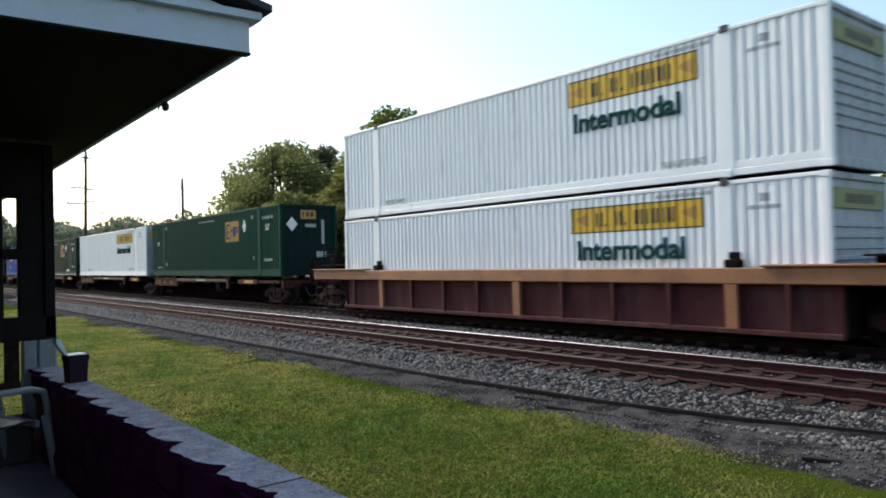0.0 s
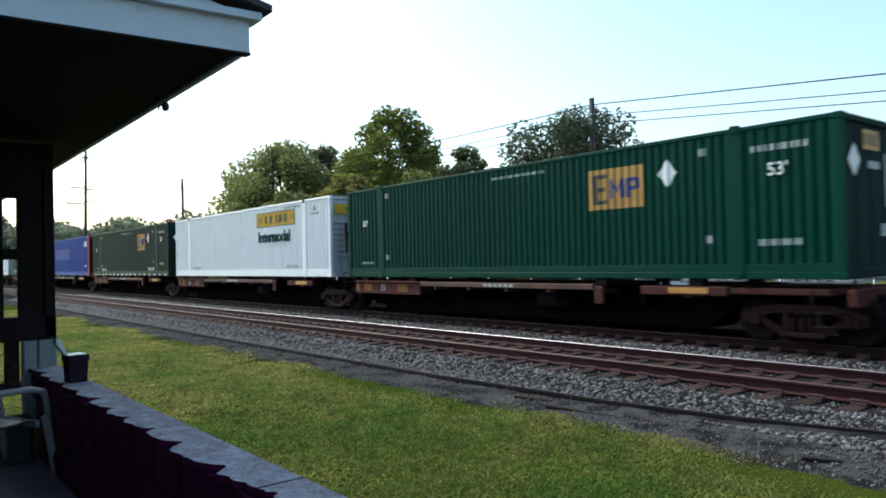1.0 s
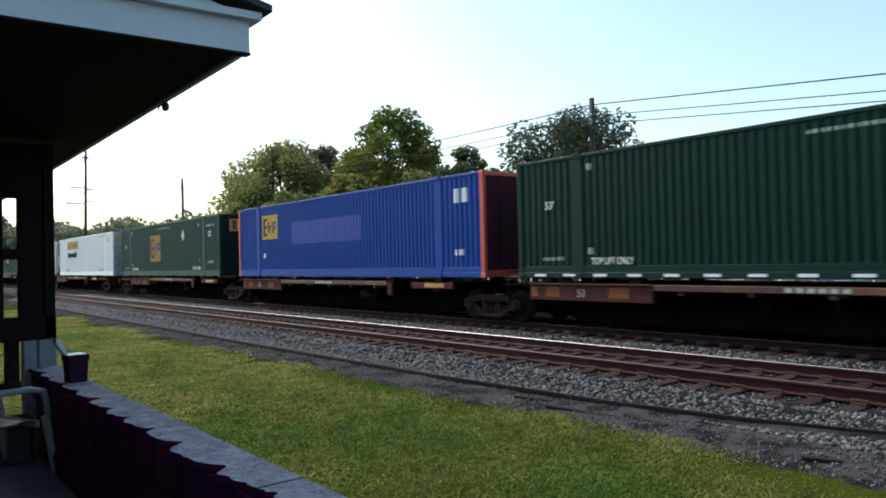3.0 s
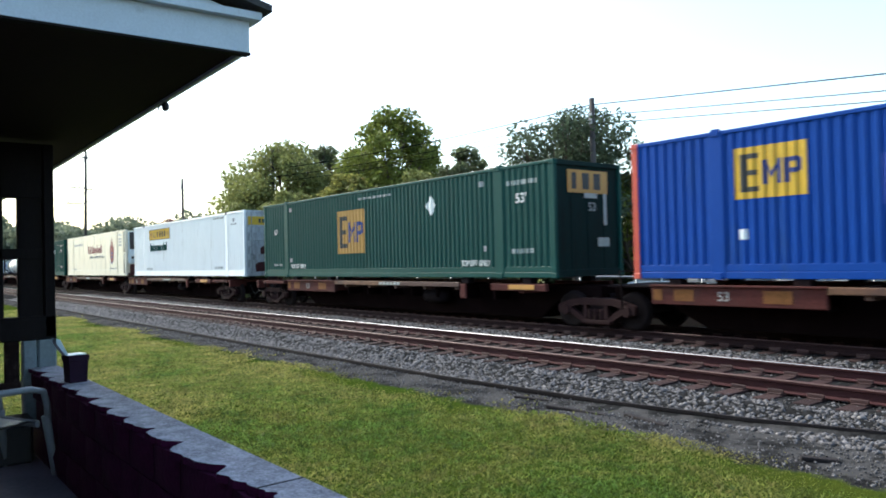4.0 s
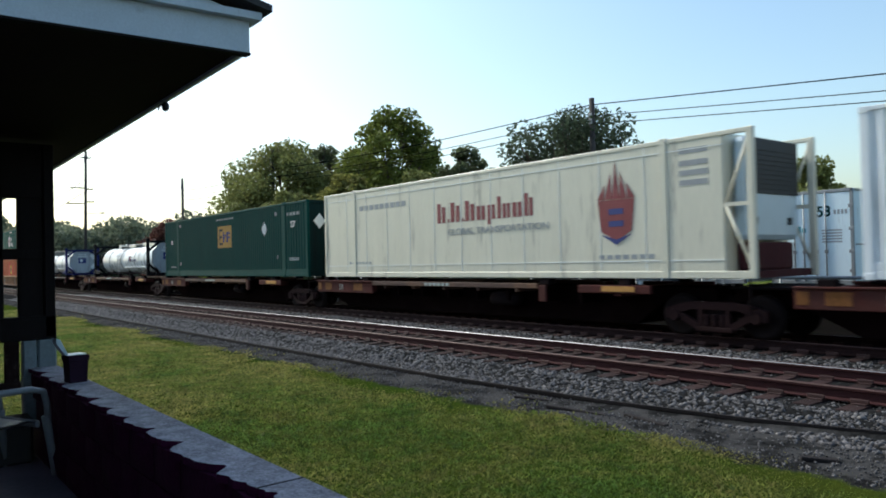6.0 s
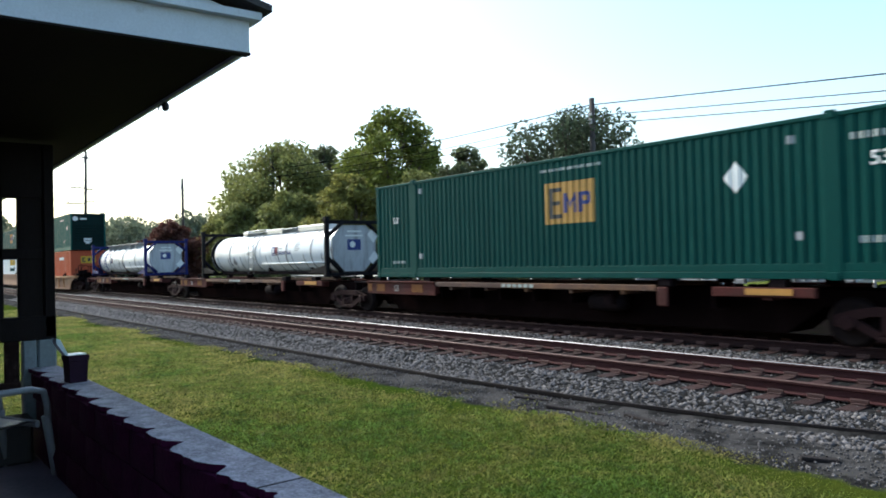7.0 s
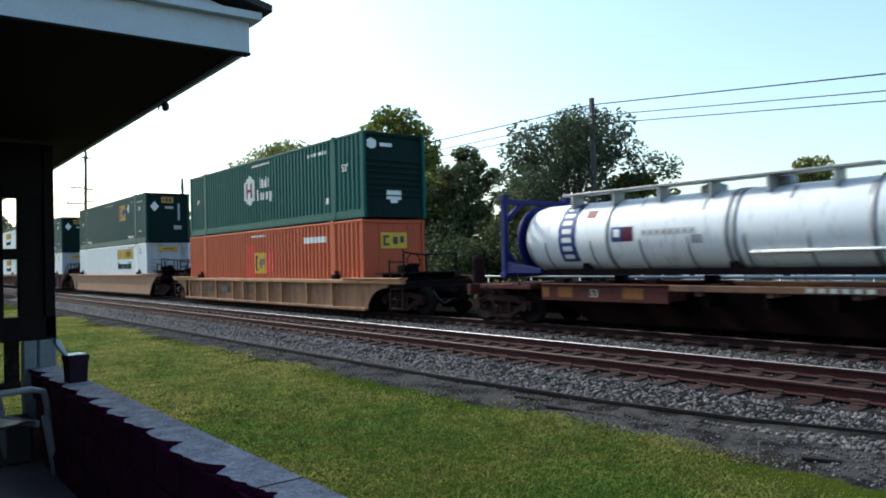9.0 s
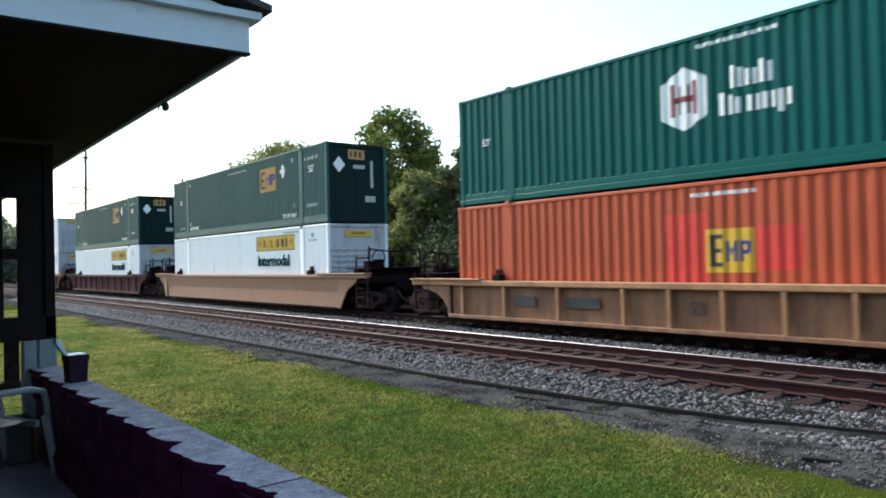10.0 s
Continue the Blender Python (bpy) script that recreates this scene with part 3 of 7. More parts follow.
def build_track(name, yc, label):
    root = thing(name, pose(0, yc, 0), label, "railway track", kind="structure")
    for d in (-1, 1):
        bright = d > 0 and yc == NEAR_Y
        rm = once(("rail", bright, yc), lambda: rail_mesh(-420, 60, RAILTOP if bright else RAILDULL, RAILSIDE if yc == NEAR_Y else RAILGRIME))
        part("rail", rm, None, root, "rusty steel rail with a bright worn head" if bright else "rusty steel rail with a dull brown head", pose(0, d * GAUGE / 2, 0))

    def tie():
        s = Shape()
        s.box(-0.115, 0.115, -1.3, 1.3, -0.36, -0.178, 0, 0.012)
        return s.mesh("tie", [TIE])

    def plate():
        s = Shape()
        s.box(-0.09, 0.09, -0.165, 0.165, -0.178, -0.164, 0, 0.004)
        for u in (-0.055, 0.055):
            for w in (-0.09, 0.09):
                s.box(u - 0.012, u + 0.012, w - 0.02, w + 0.02, -0.166, -0.135, 0, 0.005)
        s.box(-0.11, 0.11, -0.125, -0.105, -0.166, -0.115, 0, 0.008)     # rail anchor
        return s.mesh("tie_plate", [PLATE])

    tm, pm = once("tie", tie), once("plate", plate)
    for i in range(150):
        x = 3 - 0.52 * i
        jog = random.uniform(-0.05, 0.05)
        part("tie", tm, None, root, "", pose(x, jog, random.uniform(-0.006, 0.002), 0, 0, random.uniform(-1.2, 1.2)))
        for d in (-1, 1):
            part("tie_plate", pm, None, root, "", pose(x, d * GAUGE / 2, 0))
    return root


build_track("near_track", NEAR_Y, "railway track with rusty rails and weathered ties")
build_track("train_track", TRAIN_Y, "railway track under the freight train")


def build_old_rail():
    s = Shape()
    line = [(-90, 8.0), (-40, 7.95), (-18, 7.84), (-10, 7.92), (-6.5, 8.08), (-4.6, 8.26), (-3.1, 8.5), (-1.8, 8.74), (0.5, 9.05)]
    rise = lambda y: min(0.16, max(0.0, (y - 8.0) * 0.15))
    for (xa, ya), (xb, yb) in zip(line, line[1:]):
        za, zb = rise(ya), rise(yb)
        for lo, hi, w in ((-0.46, -0.345, 0.010), (-0.35, -0.31, 0.024)):
            p = [(xa, ya - w, lo + za), (xa, ya + w, lo + za), (xa, ya + w, hi + za), (xa, ya - w, hi + za), (xb, yb - w, lo + zb), (xb, yb + w, lo + zb), (xb, yb + w, hi + zb), (xb, yb - w, hi + zb)]
            s.faces(p, [(0, 1, 2, 3), (7, 6, 5, 4), (0, 4, 5, 1), (1, 5, 6, 2), (2, 6, 7, 3), (3, 7, 4, 0)])
    thing("discarded_rail", Matrix(), "long old dark rusty rail lying along the ballast foot", "rail", shape=s, material=OLDRAIL)
    for x, y, ln, a in ((-6.6, 7.55, 0.9, 12), (-5.6, 7.72, 0.7, -8), (-7.6, 7.75, 0.6, 20), (-3.35, 7.45, 0.35, 30)):
        b = Shape()
        b.box(-ln / 2, ln / 2, -0.045, 0.045, -0.03, 0.02, 0, 0.012)
        thing("wood_scrap", pose(x, y, -0.38, 0, 2, a), "dark weathered piece of scrap wood lying in the dirt", "wood scrap", "scrap wood beside the track", shape=b, material=OLDRAIL)


build_old_rail()


# ---- running gear ----
def wheelset_shape():
    s = Shape()
    prof = [(0.12, -0.07), (0.30, -0.04), (0.34, -0.065), (0.42, -0.065), (0.43, 0.035), (0.455, 0.045), (0.455, 0.07), (0.34, 0.07), (0.30, 0.0), (0.12, 0.05)]
    s.turned(prof, (0, -0.76, 0), "y", 28)
    s.turned([(r, -t) for r, t in prof], (0, 0.76, 0), "y", 28)
    s.tube([(0, -1.0, 0), (0, 1.0, 0)], 0.075, 10)
    return s.mesh("wheelset", [WHEEL])


def frame_shape():
    """Cast side frame: arched top, two sloping legs, spring nest between."""
    s = Shape()
    top = [(-1.12, 0.36), (-1.12, 0.56), (-0.80, 0.66), (-0.45, 0.72), (0.45, 0.72), (0.80, 0.66), (1.12, 0.56), (1.12, 0.36), (0.72, 0.36), (0.72, 0.50), (0.50, 0.56), (-0.50, 0.56), (-0.72, 0.50), (-0.72, 0.36)]
    s.prism(top, -0.06, 0.06)
    for d in (-1, 1):
        s.prism([(d * 0.74, 0.50), (d * 0.88, 0.42), (d * 0.38, 0.14), (d * 0.26, 0.22)], -0.05, 0.05)
        s.box(d * 0.30 - 0.05, d * 0.30 + 0.05, -0.05, 0.05, 0.20, 0.60)
        s.turned([(0.11, -0.10), (0.13, -0.06), (0.13, 0.06)], (d * 0.89, 0, 0.43), "y", 16)
    s.box(-0.42, 0.42, -0.08, 0.08, 0.12, 0.22, 0, 0.02)
    for k in (-0.17, 0, 0.17):
        s.turned([(0.075, 0.22), (0.06, 0.27), (0.075, 0.32), (0.06, 0.37), (0.075, 0.42), (0.06, 0.47)], (k, 0, 0), "z", 10)
    return s.mesh("side_frame", [FRAMESTEEL])


def bolster_shape():
    s = Shape()
    s.box(-0.22, 0.22, -1.0, 1.0, 0.46, 0.70, 0, 0.03)
    s.turned([(0.35, 0.68), (0.35, 0.80)], (0, 0, 0), "z", 16)
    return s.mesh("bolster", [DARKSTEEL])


def truck(parent, x):
    wm, fm, bm = once("wheelset", wheelset_shape), once("side_frame", frame_shape), once("bolster", bolster_shape)
    b = part("bolster", bm, None, parent, "grimy cast steel truck bolster", pose(x, 0, 0))
    for d in (-1, 1):
        part("side_frame", fm, None, b, "", pose(0, d * 1.0, 0))
    for u in (-0.89, 0.89):
        WHEELSETS.append((part("wheelset", wm, None, b, "pair of worn steel wheels on an axle"), u))


def coupler(parent, x, d):
    s = Shape()
    s.box(x - 0.5, x + 0.5, -0.09, 0.09, 0.72, 0.90, 0, 0.02)
    s.box(x + d * 0.5 - 0.2, x + d * 0.5 + 0.2, -0.16, 0.16, 0.68, 0.94, 0, 0.05)
    part("coupler", s, DARKSTEEL, parent)
    h = Shape()
    h.tube([(x - d * 0.3, -0.35, 0.75), (x, -0.38, 0.5), (x + d * 0.3, -0.4, 0.36), (x + d * 0.6, -0.38, 0.5)], 0.03, 6)
    part("air_hose", h, RUBBER, parent)


# ---- spine cars: five units each, slung between shared trucks ----
AMBER = mat("amber_reflector", (0.46, 0.22, 0.045), 0.5, 0, 0.2, 3, 20, 0.1)
DULLAMBER = mat("grimy_amber_panel", (0.17, 0.07, 0.022), 0.75, 0, 0.35, 3, 20, 0.1, RUST, 0.4, 3, gloss=0.15)


def spine_car(xs, label, brake_front=False):
    mid = (xs[0] + xs[-1]) / 2
    root = rolling(thing("spine_car", pose(mid, TRAIN_Y, 0), label, "freight car", "spine cars of the train"))
    for i, x in enumerate(xs):
        truck(root, x - mid)
    for a, b in zip(xs, xs[1:]):
        f, r = a - mid, b - mid                       # front and rear pivot
        s = Shape()
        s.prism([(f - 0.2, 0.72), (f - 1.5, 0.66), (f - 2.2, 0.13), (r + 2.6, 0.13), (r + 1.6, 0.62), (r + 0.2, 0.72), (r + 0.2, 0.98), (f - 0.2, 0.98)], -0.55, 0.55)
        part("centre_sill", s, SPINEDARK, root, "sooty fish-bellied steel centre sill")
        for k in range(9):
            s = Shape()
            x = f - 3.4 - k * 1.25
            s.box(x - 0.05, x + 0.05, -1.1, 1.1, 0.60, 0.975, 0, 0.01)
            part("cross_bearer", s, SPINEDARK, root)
        for d in (-1, 1):
            p = Shape()                                # rear side plate
            p.box(r + 1.75, r + 5.35, d * 1.27 - 0.04, d * 1.27 + 0.04, 0.66, 1.04, 0, 0.015)
            p.box(r + 1.75, r + 5.35, d * 1.27 - 0.09, d * 1.27 + 0.09, 1.03, 1.07, 0, 0.01)
            p.box(r + 1.75, r + 1.95, min(0, d * 1.25), max(0, d * 1.25), 0.7, 1.0)
            p.box(r + 5.1, r + 5.3, min(0, d * 1.25), max(0, d * 1.25), 0.7, 1.0)
            sp = part("side_plate", p, SPINE, root)
            if d < 0:
                lettering("53", 0.26, once("faded", lambda: mat("faded_white_ink", (0.32, 0.30, 0.28), 0.7, 0, 0.2, 4, 30, 0)), sp, r + 3.4, -1.27 - 0.045, 0.84)
                for a_, b_, m_ in ((1.80, 2.02, DULLAMBER), (4.2, 4.75, DULLAMBER), (2.3, 2.75, DULLAMBER)):
                    k_ = Shape()
                    k_.box(r + a_, r + b_, -1.318, -1.30, 0.74, 0.98)
                    part("reflector", k_, m_, sp)
            q = Shape()                                # running sill
            q.box(r + 5.36, f - 4.6, d * 1.27 - 0.05, d * 1.27 + 0.05, 0.93, 1.06, 0, 0.012)
            if d < 0:
                for k in range(6):
                    nb = Shape()
                    nb.box(r + 8.2 + k * 0.2, r + 8.33 + k * 0.2, -1.325, -1.316, 0.955, 1.035)
                    part("number_bar", nb, INKDIM, root)
            for k in range(5):
                x = r + 6.0 + k * 1.5
                q.box(x - 0.06, x + 0.06, min(0.3 * d, d * 1.25), max(0.3 * d, d * 1.25), 0.84, 0.95)
            part("side_sill", q, once("sillmat", lambda: mat("dull_rusted_sill", (0.065, 0.03, 0.022), 0.8, 0, 0.4, 0.7, 20, 0.2, (0.22, 0.10, 0.04), 0.4, 0.5)), root)
            e = Shape()                                # front bolster wing and its step
            e.box(f - 3.3, f - 1.3, d * 1.25 - 0.06, d * 1.25 + 0.06, 0.86, 1.04, 0, 0.015)
            e.box(f - 2.3, f - 2.1, min(0, d * 1.25), max(0, d * 1.25), 0.8, 1.0)
            wing = part("corner_wing", e, SPINE, root)
            if d < 0:
                am = Shape()
                am.box(f - 2.6, f - 1.7, -1.322, -1.312, 0.90, 1.02)
                part("reflector", am, AMBER, wing, "amber reflector panel")
            st = Shape()
            st.box(f - 4.55, f - 4.3, d * 1.3 - 0.04, d * 1.3 + 0.04, 0.62, 1.02, 0, 0.02)
            part("stirrup_plate", st, SPINE, root)
            for x in (r + 2.3, r + 4.9, f - 2.0, f - 4.4):
                t = Shape()
                t.box(x - 0.16, x + 0.16, d * 1.15 - 0.12, d * 1.15 + 0.12, 1.03, 1.195, 0, 0.02)
                part("container_pedestal", t, DARKSTEEL, root)
        tank = Shape()
        tank.turned([(0.05, -0.55), (0.17, -0.48), (0.2, -0.3), (0.2, 0.3), (0.17, 0.48), (0.05, 0.55)], (f - 6.2, -0.85, 0.62), "x", 16)
        part("air_reservoir", tank, DARKSTEEL, root)
        hd = Shape()
        hd.tube([(r + 0.9, -1.2, 0.5), (r + 0.9, -1.25, 1.35), (r + 0.9, -0.75, 1.35)], 0.02, 6)
        hd.tube([(r + 0.9, -1.22, 0.62), (r + 0.9, -0.8, 0.62)], 0.018, 6)
        part("grab_iron", hd, DARKSTEEL, root)
        dk = Shape()
        dk.box(r + 0.3, r + 1.7, -0.95, 0.95, 0.98, 1.03, 0, 0.01)
        part("end_deck", dk, DARKSTEEL, root)
    for x, d in ((xs[0], 1), (xs[-1], -1)):
        x -= mid
        e = Shape()
        e.box(x - 0.6 if d < 0 else x - 1.3, x + 1.3 if d < 0 else x + 0.6, -1.25, 1.25, 0.90, 1.02, 0, 0.02)
        e.box(x + d * 1.0 - 0.08, x + d * 1.0 + 0.08, -1.3, 1.3, 0.72, 1.02, 0, 0.02)
        part("end_platform", e, SPINE, root)
        for sy in (-1.28, 1.28):
            ld = Shape()
            for zz in (0.35, 0.6):
                ld.tube([(x + d * 0.3, sy, zz), (x + d * 0.95, sy, zz)], 0.018, 6)
            for u in (0.3, 0.95):
                ld.tube([(x + d * u, sy, 0.33), (x + d * u, sy, 1.0)], 0.018, 6)
            part("ladder", ld, DARKSTEEL, root)
        dg = Shape()
        dg.box(min(x - d * 0.2, x + d * 1.15), max(x - d * 0.2, x + d * 1.15), -0.52, 0.52, 0.46, 0.90, 0, 0.03)
        part("draft_gear", dg, DARKSTEEL, root)
        if d < 0 or brake_front:                           # brake stand where no box overhangs the end
            xb = x + d * 1.75
            hs = Shape()
            hs.box(xb - 0.12, xb + 0.12, -0.46, -0.04, 0.82, 1.78, 0, 0.08)
            part("brake_housing", hs, FRAMESTEEL, root, "rusty maroon brake housing")
            bw = Shape()
            bw.tube([(xb + d * 0.14, -0.25 + 0.24 * math.cos(k * 0.5236), 1.62 + 0.24 * math.sin(k * 0.5236)) for k in range(13)], 0.022, 6)
            bw.tube([(xb + d * 0.14, -0.49, 1.62), (xb + d * 0.14, -0.01, 1.62)], 0.015, 6)
            part("brake_wheel", bw, DARKSTEEL, root)
        coupler(root, x + d * 1.45, d)
    return root


spine_car([-27.6, -44.15, -61.6, -79.0, -96.4, -113.2], "rusty five-unit articulated spine car carrying containers", True)
spine_car([-118.2, -134.6, -152.0, -169.5, -187.4, -204.4], "rusty five-unit articulated spine car carrying containers and tanks")


# ---- well cars ----
def well_car(front, rear, deep_f, deep_r, top, chord, low, ribs, plate_mat, chord_mat, rib_mat, label, smooth=False, text="", trucks=(1.3, 1.3), webs=True):
    mid = (front + rear) / 2
    root = rolling(thing("well_car", pose(mid, TRAIN_Y, 0), label, "freight car", "well cars of the train"))
    f, r, df, dr = front - mid, rear - mid, deep_f - mid, deep_r - mid
    for d in (-1, 1):
        y = d * 1.42
        c = Shape()
        c.box(dr - 0.25, df + 0.25, y - 0.10, y + 0.10, top - chord, top, 0, 0.02)
        part("top_chord", c, chord_mat, root)
        p = Shape()
        yi = y - d * (0.03 if smooth else 0.085)
        if smooth:
            for z0, z1, o0, o1 in ((top - 0.62, top - chord, 0.0, 0.06), (low + 0.12, top - 0.62, 0.0, 0.0), (low, low + 0.12, -0.10, 0.0)):
                p.faces([(dr, yi + d * o0, z0), (df, yi + d * o0, z0), (df, yi + d * o1, z1), (dr, yi + d * o1, z1)], [(0, 1, 2, 3)])
            p.box(dr, df, min(yi, yi - d * 0.08) - 0.001, max(yi, yi - d * 0.08) - 0.004, low, top - chord)
        else:
            p.box(dr, df, yi - 0.02, yi + 0.02, low, top - chord, 0, 0.004)
            p.box(dr, df, y - 0.09, y + 0.09, low - 0.03, low + 0.06, 0, 0.01)
        part("side_plate", p, plate_mat, root)
        for x, wd in ribs:
            b = Shape()
            b.prism([(y + d * 0.07, low), (y + d * 0.095, top - chord), (y - d * 0.02, top - chord), (y - d * 0.02, low)], x - mid - wd / 2, x - mid + wd / 2, "x")
            part("side_rib", b, chord_mat if wd > 0.15 else rib_mat, root)
        for e, s_ in ((f, 1), (r, -1)):
            k = Shape()
            inner = df if s_ > 0 else dr
            k.box(min(e, inner - s_ * 1.4), max(e, inner - s_ * 1.4), y - 0.09, y + 0.09, top - chord, top + 0.015, 0, 0.02)
            k.box(min(e, inner - s_ * 1.4), max(e, inner - s_ * 1.4), y - 0.16, y + 0.16, top + 0.012, top + 0.05, 0, 0.01)
            part("end_sill", k, chord_mat, root)
            g = Shape()
            x = inner - s_ * 2.0
            g.box(x - 0.16, x + 0.16, y - 0.10, y + 0.12, top, top + 0.16, 0, 0.03)
            g.box(x - 0.12, x + 0.12, y + (0.02 if d < 0 else -0.08), y + (0.08 if d < 0 else -0.02), top + 0.1, top + 0.30, 0, 0.02)
            part("container_guide", g, DARKSTEEL, root)
            ld = Shape()
            for zz in (0.22, 0.52, 0.82):
                ld.tube([(e - s_ * 0.72, y, zz), (e - s_ * 0.05, y, zz)], 0.018, 6)
            for u in (0.05, 0.72):
                ld.box(e - s_ * u - 0.03, e - s_ * u + 0.03, y - 0.025, y + 0.025, 0.18, top + 0.22, 0, 0.008)
            part("ladder", ld, FRAMESTEEL, root)
            gs = Shape()                                   # curved web where the deep well rises to the end sill
            zt, hgt = top - chord, top - chord - low
            arc = [(inner + s_ * (0.06 + 1.15 * (1 - math.cos(q * 0.262))), low + hgt * 0.86 * math.sin(q * 0.262)) for q in range(7)]
            if smooth:
                arc = [(inner + s_ * 0.10, low + 0.02), (inner + s_ * 0.55, low + hgt * 0.62), (inner + s_ * 1.0, low + hgt * 0.80)]
            gs.prism([(inner - s_ * 0.01, low), *arc, (inner + s_ * 1.3, zt), (inner - s_ * 0.01, zt)], y - 0.025, y + 0.025)
            if webs:
                part("end_web", gs, plate_mat, root)
    fl = Shape()
    fl.box(dr, df, -1.40, 1.40, low - 0.02, low + 0.03)
    part("well_floor", fl, DARKSTEEL, root)
    for e, s_, off in ((f, 1, trucks[0]), (r, -1, trucks[1])):
        inner = df if s_ > 0 else dr
        k = Shape()
        k.box(min(e, inner), max(e, inner), -1.38, 1.38, top - 0.30, top - 0.06, 0, 0.02)
        k.box(inner - 0.03, inner + 0.03, -1.40, 1.40, low, top - 0.05)
        k.box(min(e, inner), max(e, inner), -0.35, 0.35, 0.72, top - 0.1)
        part("end_platform", k, DARKSTEEL, root)
        truck(root, inner + s_ * off)
        coupler(root, e + s_ * 0.4, s_)
        hr = Shape()                                       # raised walkway over the truck
        hr.box(min(e - s_ * 0.1, inner + s_ * 0.25), max(e - s_ * 0.1, inner + s_ * 0.25), -1.28, 1.28, top + 0.17, top + 0.21, 0, 0.01)
        hr.box(min(e - s_ * 0.5, inner + s_ * 0.35), max(e - s_ * 0.5, inner + s_ * 0.35), -1.05, 1.05, top - 0.08, top + 0.17, 0, 0.02)
        for q in (0.7, 1.25):
            hr.box(e - s_ * q - 0.09, e - s_ * q + 0.09, -0.9 + q * 0.3, -0.55 + q * 0.3, top + 0.21, top + 0.33, 0, 0.03)
        part("walkway", hr, DARKSTEEL, root)
        bw = Shape()
        bw.tube([(e - s_ * 0.45, -0.7 + 0.26 * math.cos(q * 0.5236), top + 0.55 + 0.26 * math.sin(q * 0.5236)) for q in range(13)], 0.022, 6)
        bw.box(e - s_ * 0.45 - 0.1, e - s_ * 0.45 + 0.1, -0.85, -0.55, top, top + 0.5, 0, 0.03)
        part("brake_wheel", bw, DARKSTEEL, root)
        for q, yy, hh in ((0.25, -1.22, 0.85), (0.25, -0.35, 0.75), (1.05, -1.22, 0.62), (0.65, -0.95, 0.95), (0.25, 0.9, 0.8)):
            st = Shape()                                   # stanchions and grab rails on the end
            st.tube([(e - s_ * q, yy, top - 0.1), (e - s_ * q, yy, top + hh)], 0.032, 6)
            part("stanchion", st, DARKSTEEL, root)
        for line in ([(0.25, -1.22, 0.85), (0.25, -0.35, 0.75), (0.25, 0.9, 0.8)], [(0.25, -1.22, 0.55), (1.05, -1.22, 0.55)]):
            st = Shape()
            st.tube([(e - s_ * q, yy, top + hh) for q, yy, hh in line], 0.025, 6)
            part("grab_rail", st, DARKSTEEL, root)
        st = Shape()
        st.box(e - s_ * 0.65 - 0.14, e - s_ * 0.65 + 0.14, -1.12, -0.78, top + 0.15, top + 0.45, 0, 0.04)
        part("brake_gearbox", st, DARKSTEEL, root)
    if text:
        lettering(text, 0.36, INK, root, text_x(mid), -1.42 + 0.006, 0.60)
        for xa, xb in ((-224.6, -223.9), (-222.9, -221.9)):
            nb = Shape()
            nb.box(xa - mid, xb - mid, -1.414, -1.405, 0.50, 0.74)
            part("number_bar", nb, INK, root)
    return root


def text_x(mid):
    return -219.45 - mid


def rib_row(a, b, n, wd=0.09, wide=()):
    return [(a + (b - a) * i / (n - 1), 0.24 if i in wide else wd) for i in range(n)]


well_car(-3.0, -23.6, -5.36, -21.55, 1.42, 0.31, 0.20, [(-20.9, .07), (-19.3, .18), (-17.7, .09), (-16.16, .09), (-14.7, .09), (-13.2, .24), (-11.7, .09), (-10.2, .09), (-8.76, .09), (-7.39, .24), (-6.3, .09)],
         BROWNCAR, TANCHORD, BROWNCAR, "oxide-brown well car with a faded orange top chord", trucks=(1.35, 1.35), webs=False)
well_car(-208.3, -228.9, -210.38, -227.2, 1.12, 0.14, 0.12, [(x, 0.08) for x in (-226.6, -224.95, -223.1, -221.2, -220.05, -218.85, -217.65, -216.45, -214.4, -212.55)],
         YELLOWCAR, YELLOWCHORD, YELLOWCHORD, "weathered yellow well car with ribbed sides", text="53", trucks=(1.4, 1.35))
well_car(-231.4, -252.9, -233.3, -251.3, 1.28, 0.12, 0.10, [], PINKCAR, PINKCAR, PINKCAR, "faded buff well car with smooth sloping sides", smooth=True, trucks=(1.2, 1.2))
well_car(-254.6, -275.2, -256.3, -273.0, 1.25, 0.15, 0.15, rib_row(-272.4, -256.9, 11), BROWNCAR, BROWNCAR, BROWNCAR, "brown well car with ribbed sides", trucks=(1.2, 1.2))
well_car(-276.8, -297.0, -278.6, -295.0, 1.25, 0.15, 0.15, rib_row(-294.4, -279.2, 11), BROWNCAR, TANCHORD, BROWNCAR, "brown well car at the tail of view", trucks=(1.2, 1.2))


# ---- boxes: 53-foot corrugated containers ----
CL, CW, CH = 16.154, 2.591, 2.896
POST_U = (1.98, CL - 1.98)                       # lifting posts at the 40-foot places


def side_profile(pitch, length=CL):
    """(distance from the front, depth of the sheet) along a side wall."""
    rows, spans = [], [(0.14, POST_U[0] - 0.14), (POST_U[0] + 0.14, POST_U[1] - 0.14), (POST_U[1] + 0.14, length - 0.14)]
    for a, b in spans:
        n = max(1, round((b - a) / pitch))
        p = (b - a) / n
        rows.append((a, 0.0))
        for i in range(n):
            for u, d in ((0.24, 0.0), (0.40, 0.18), (0.70, 0.18), (0.86, 0.0)):
                rows.append((a + (i + u) * p, d * pitch * 0.88))
        rows.append((b, 0.0))
    return rows


PROFILE = side_profile(0.20)


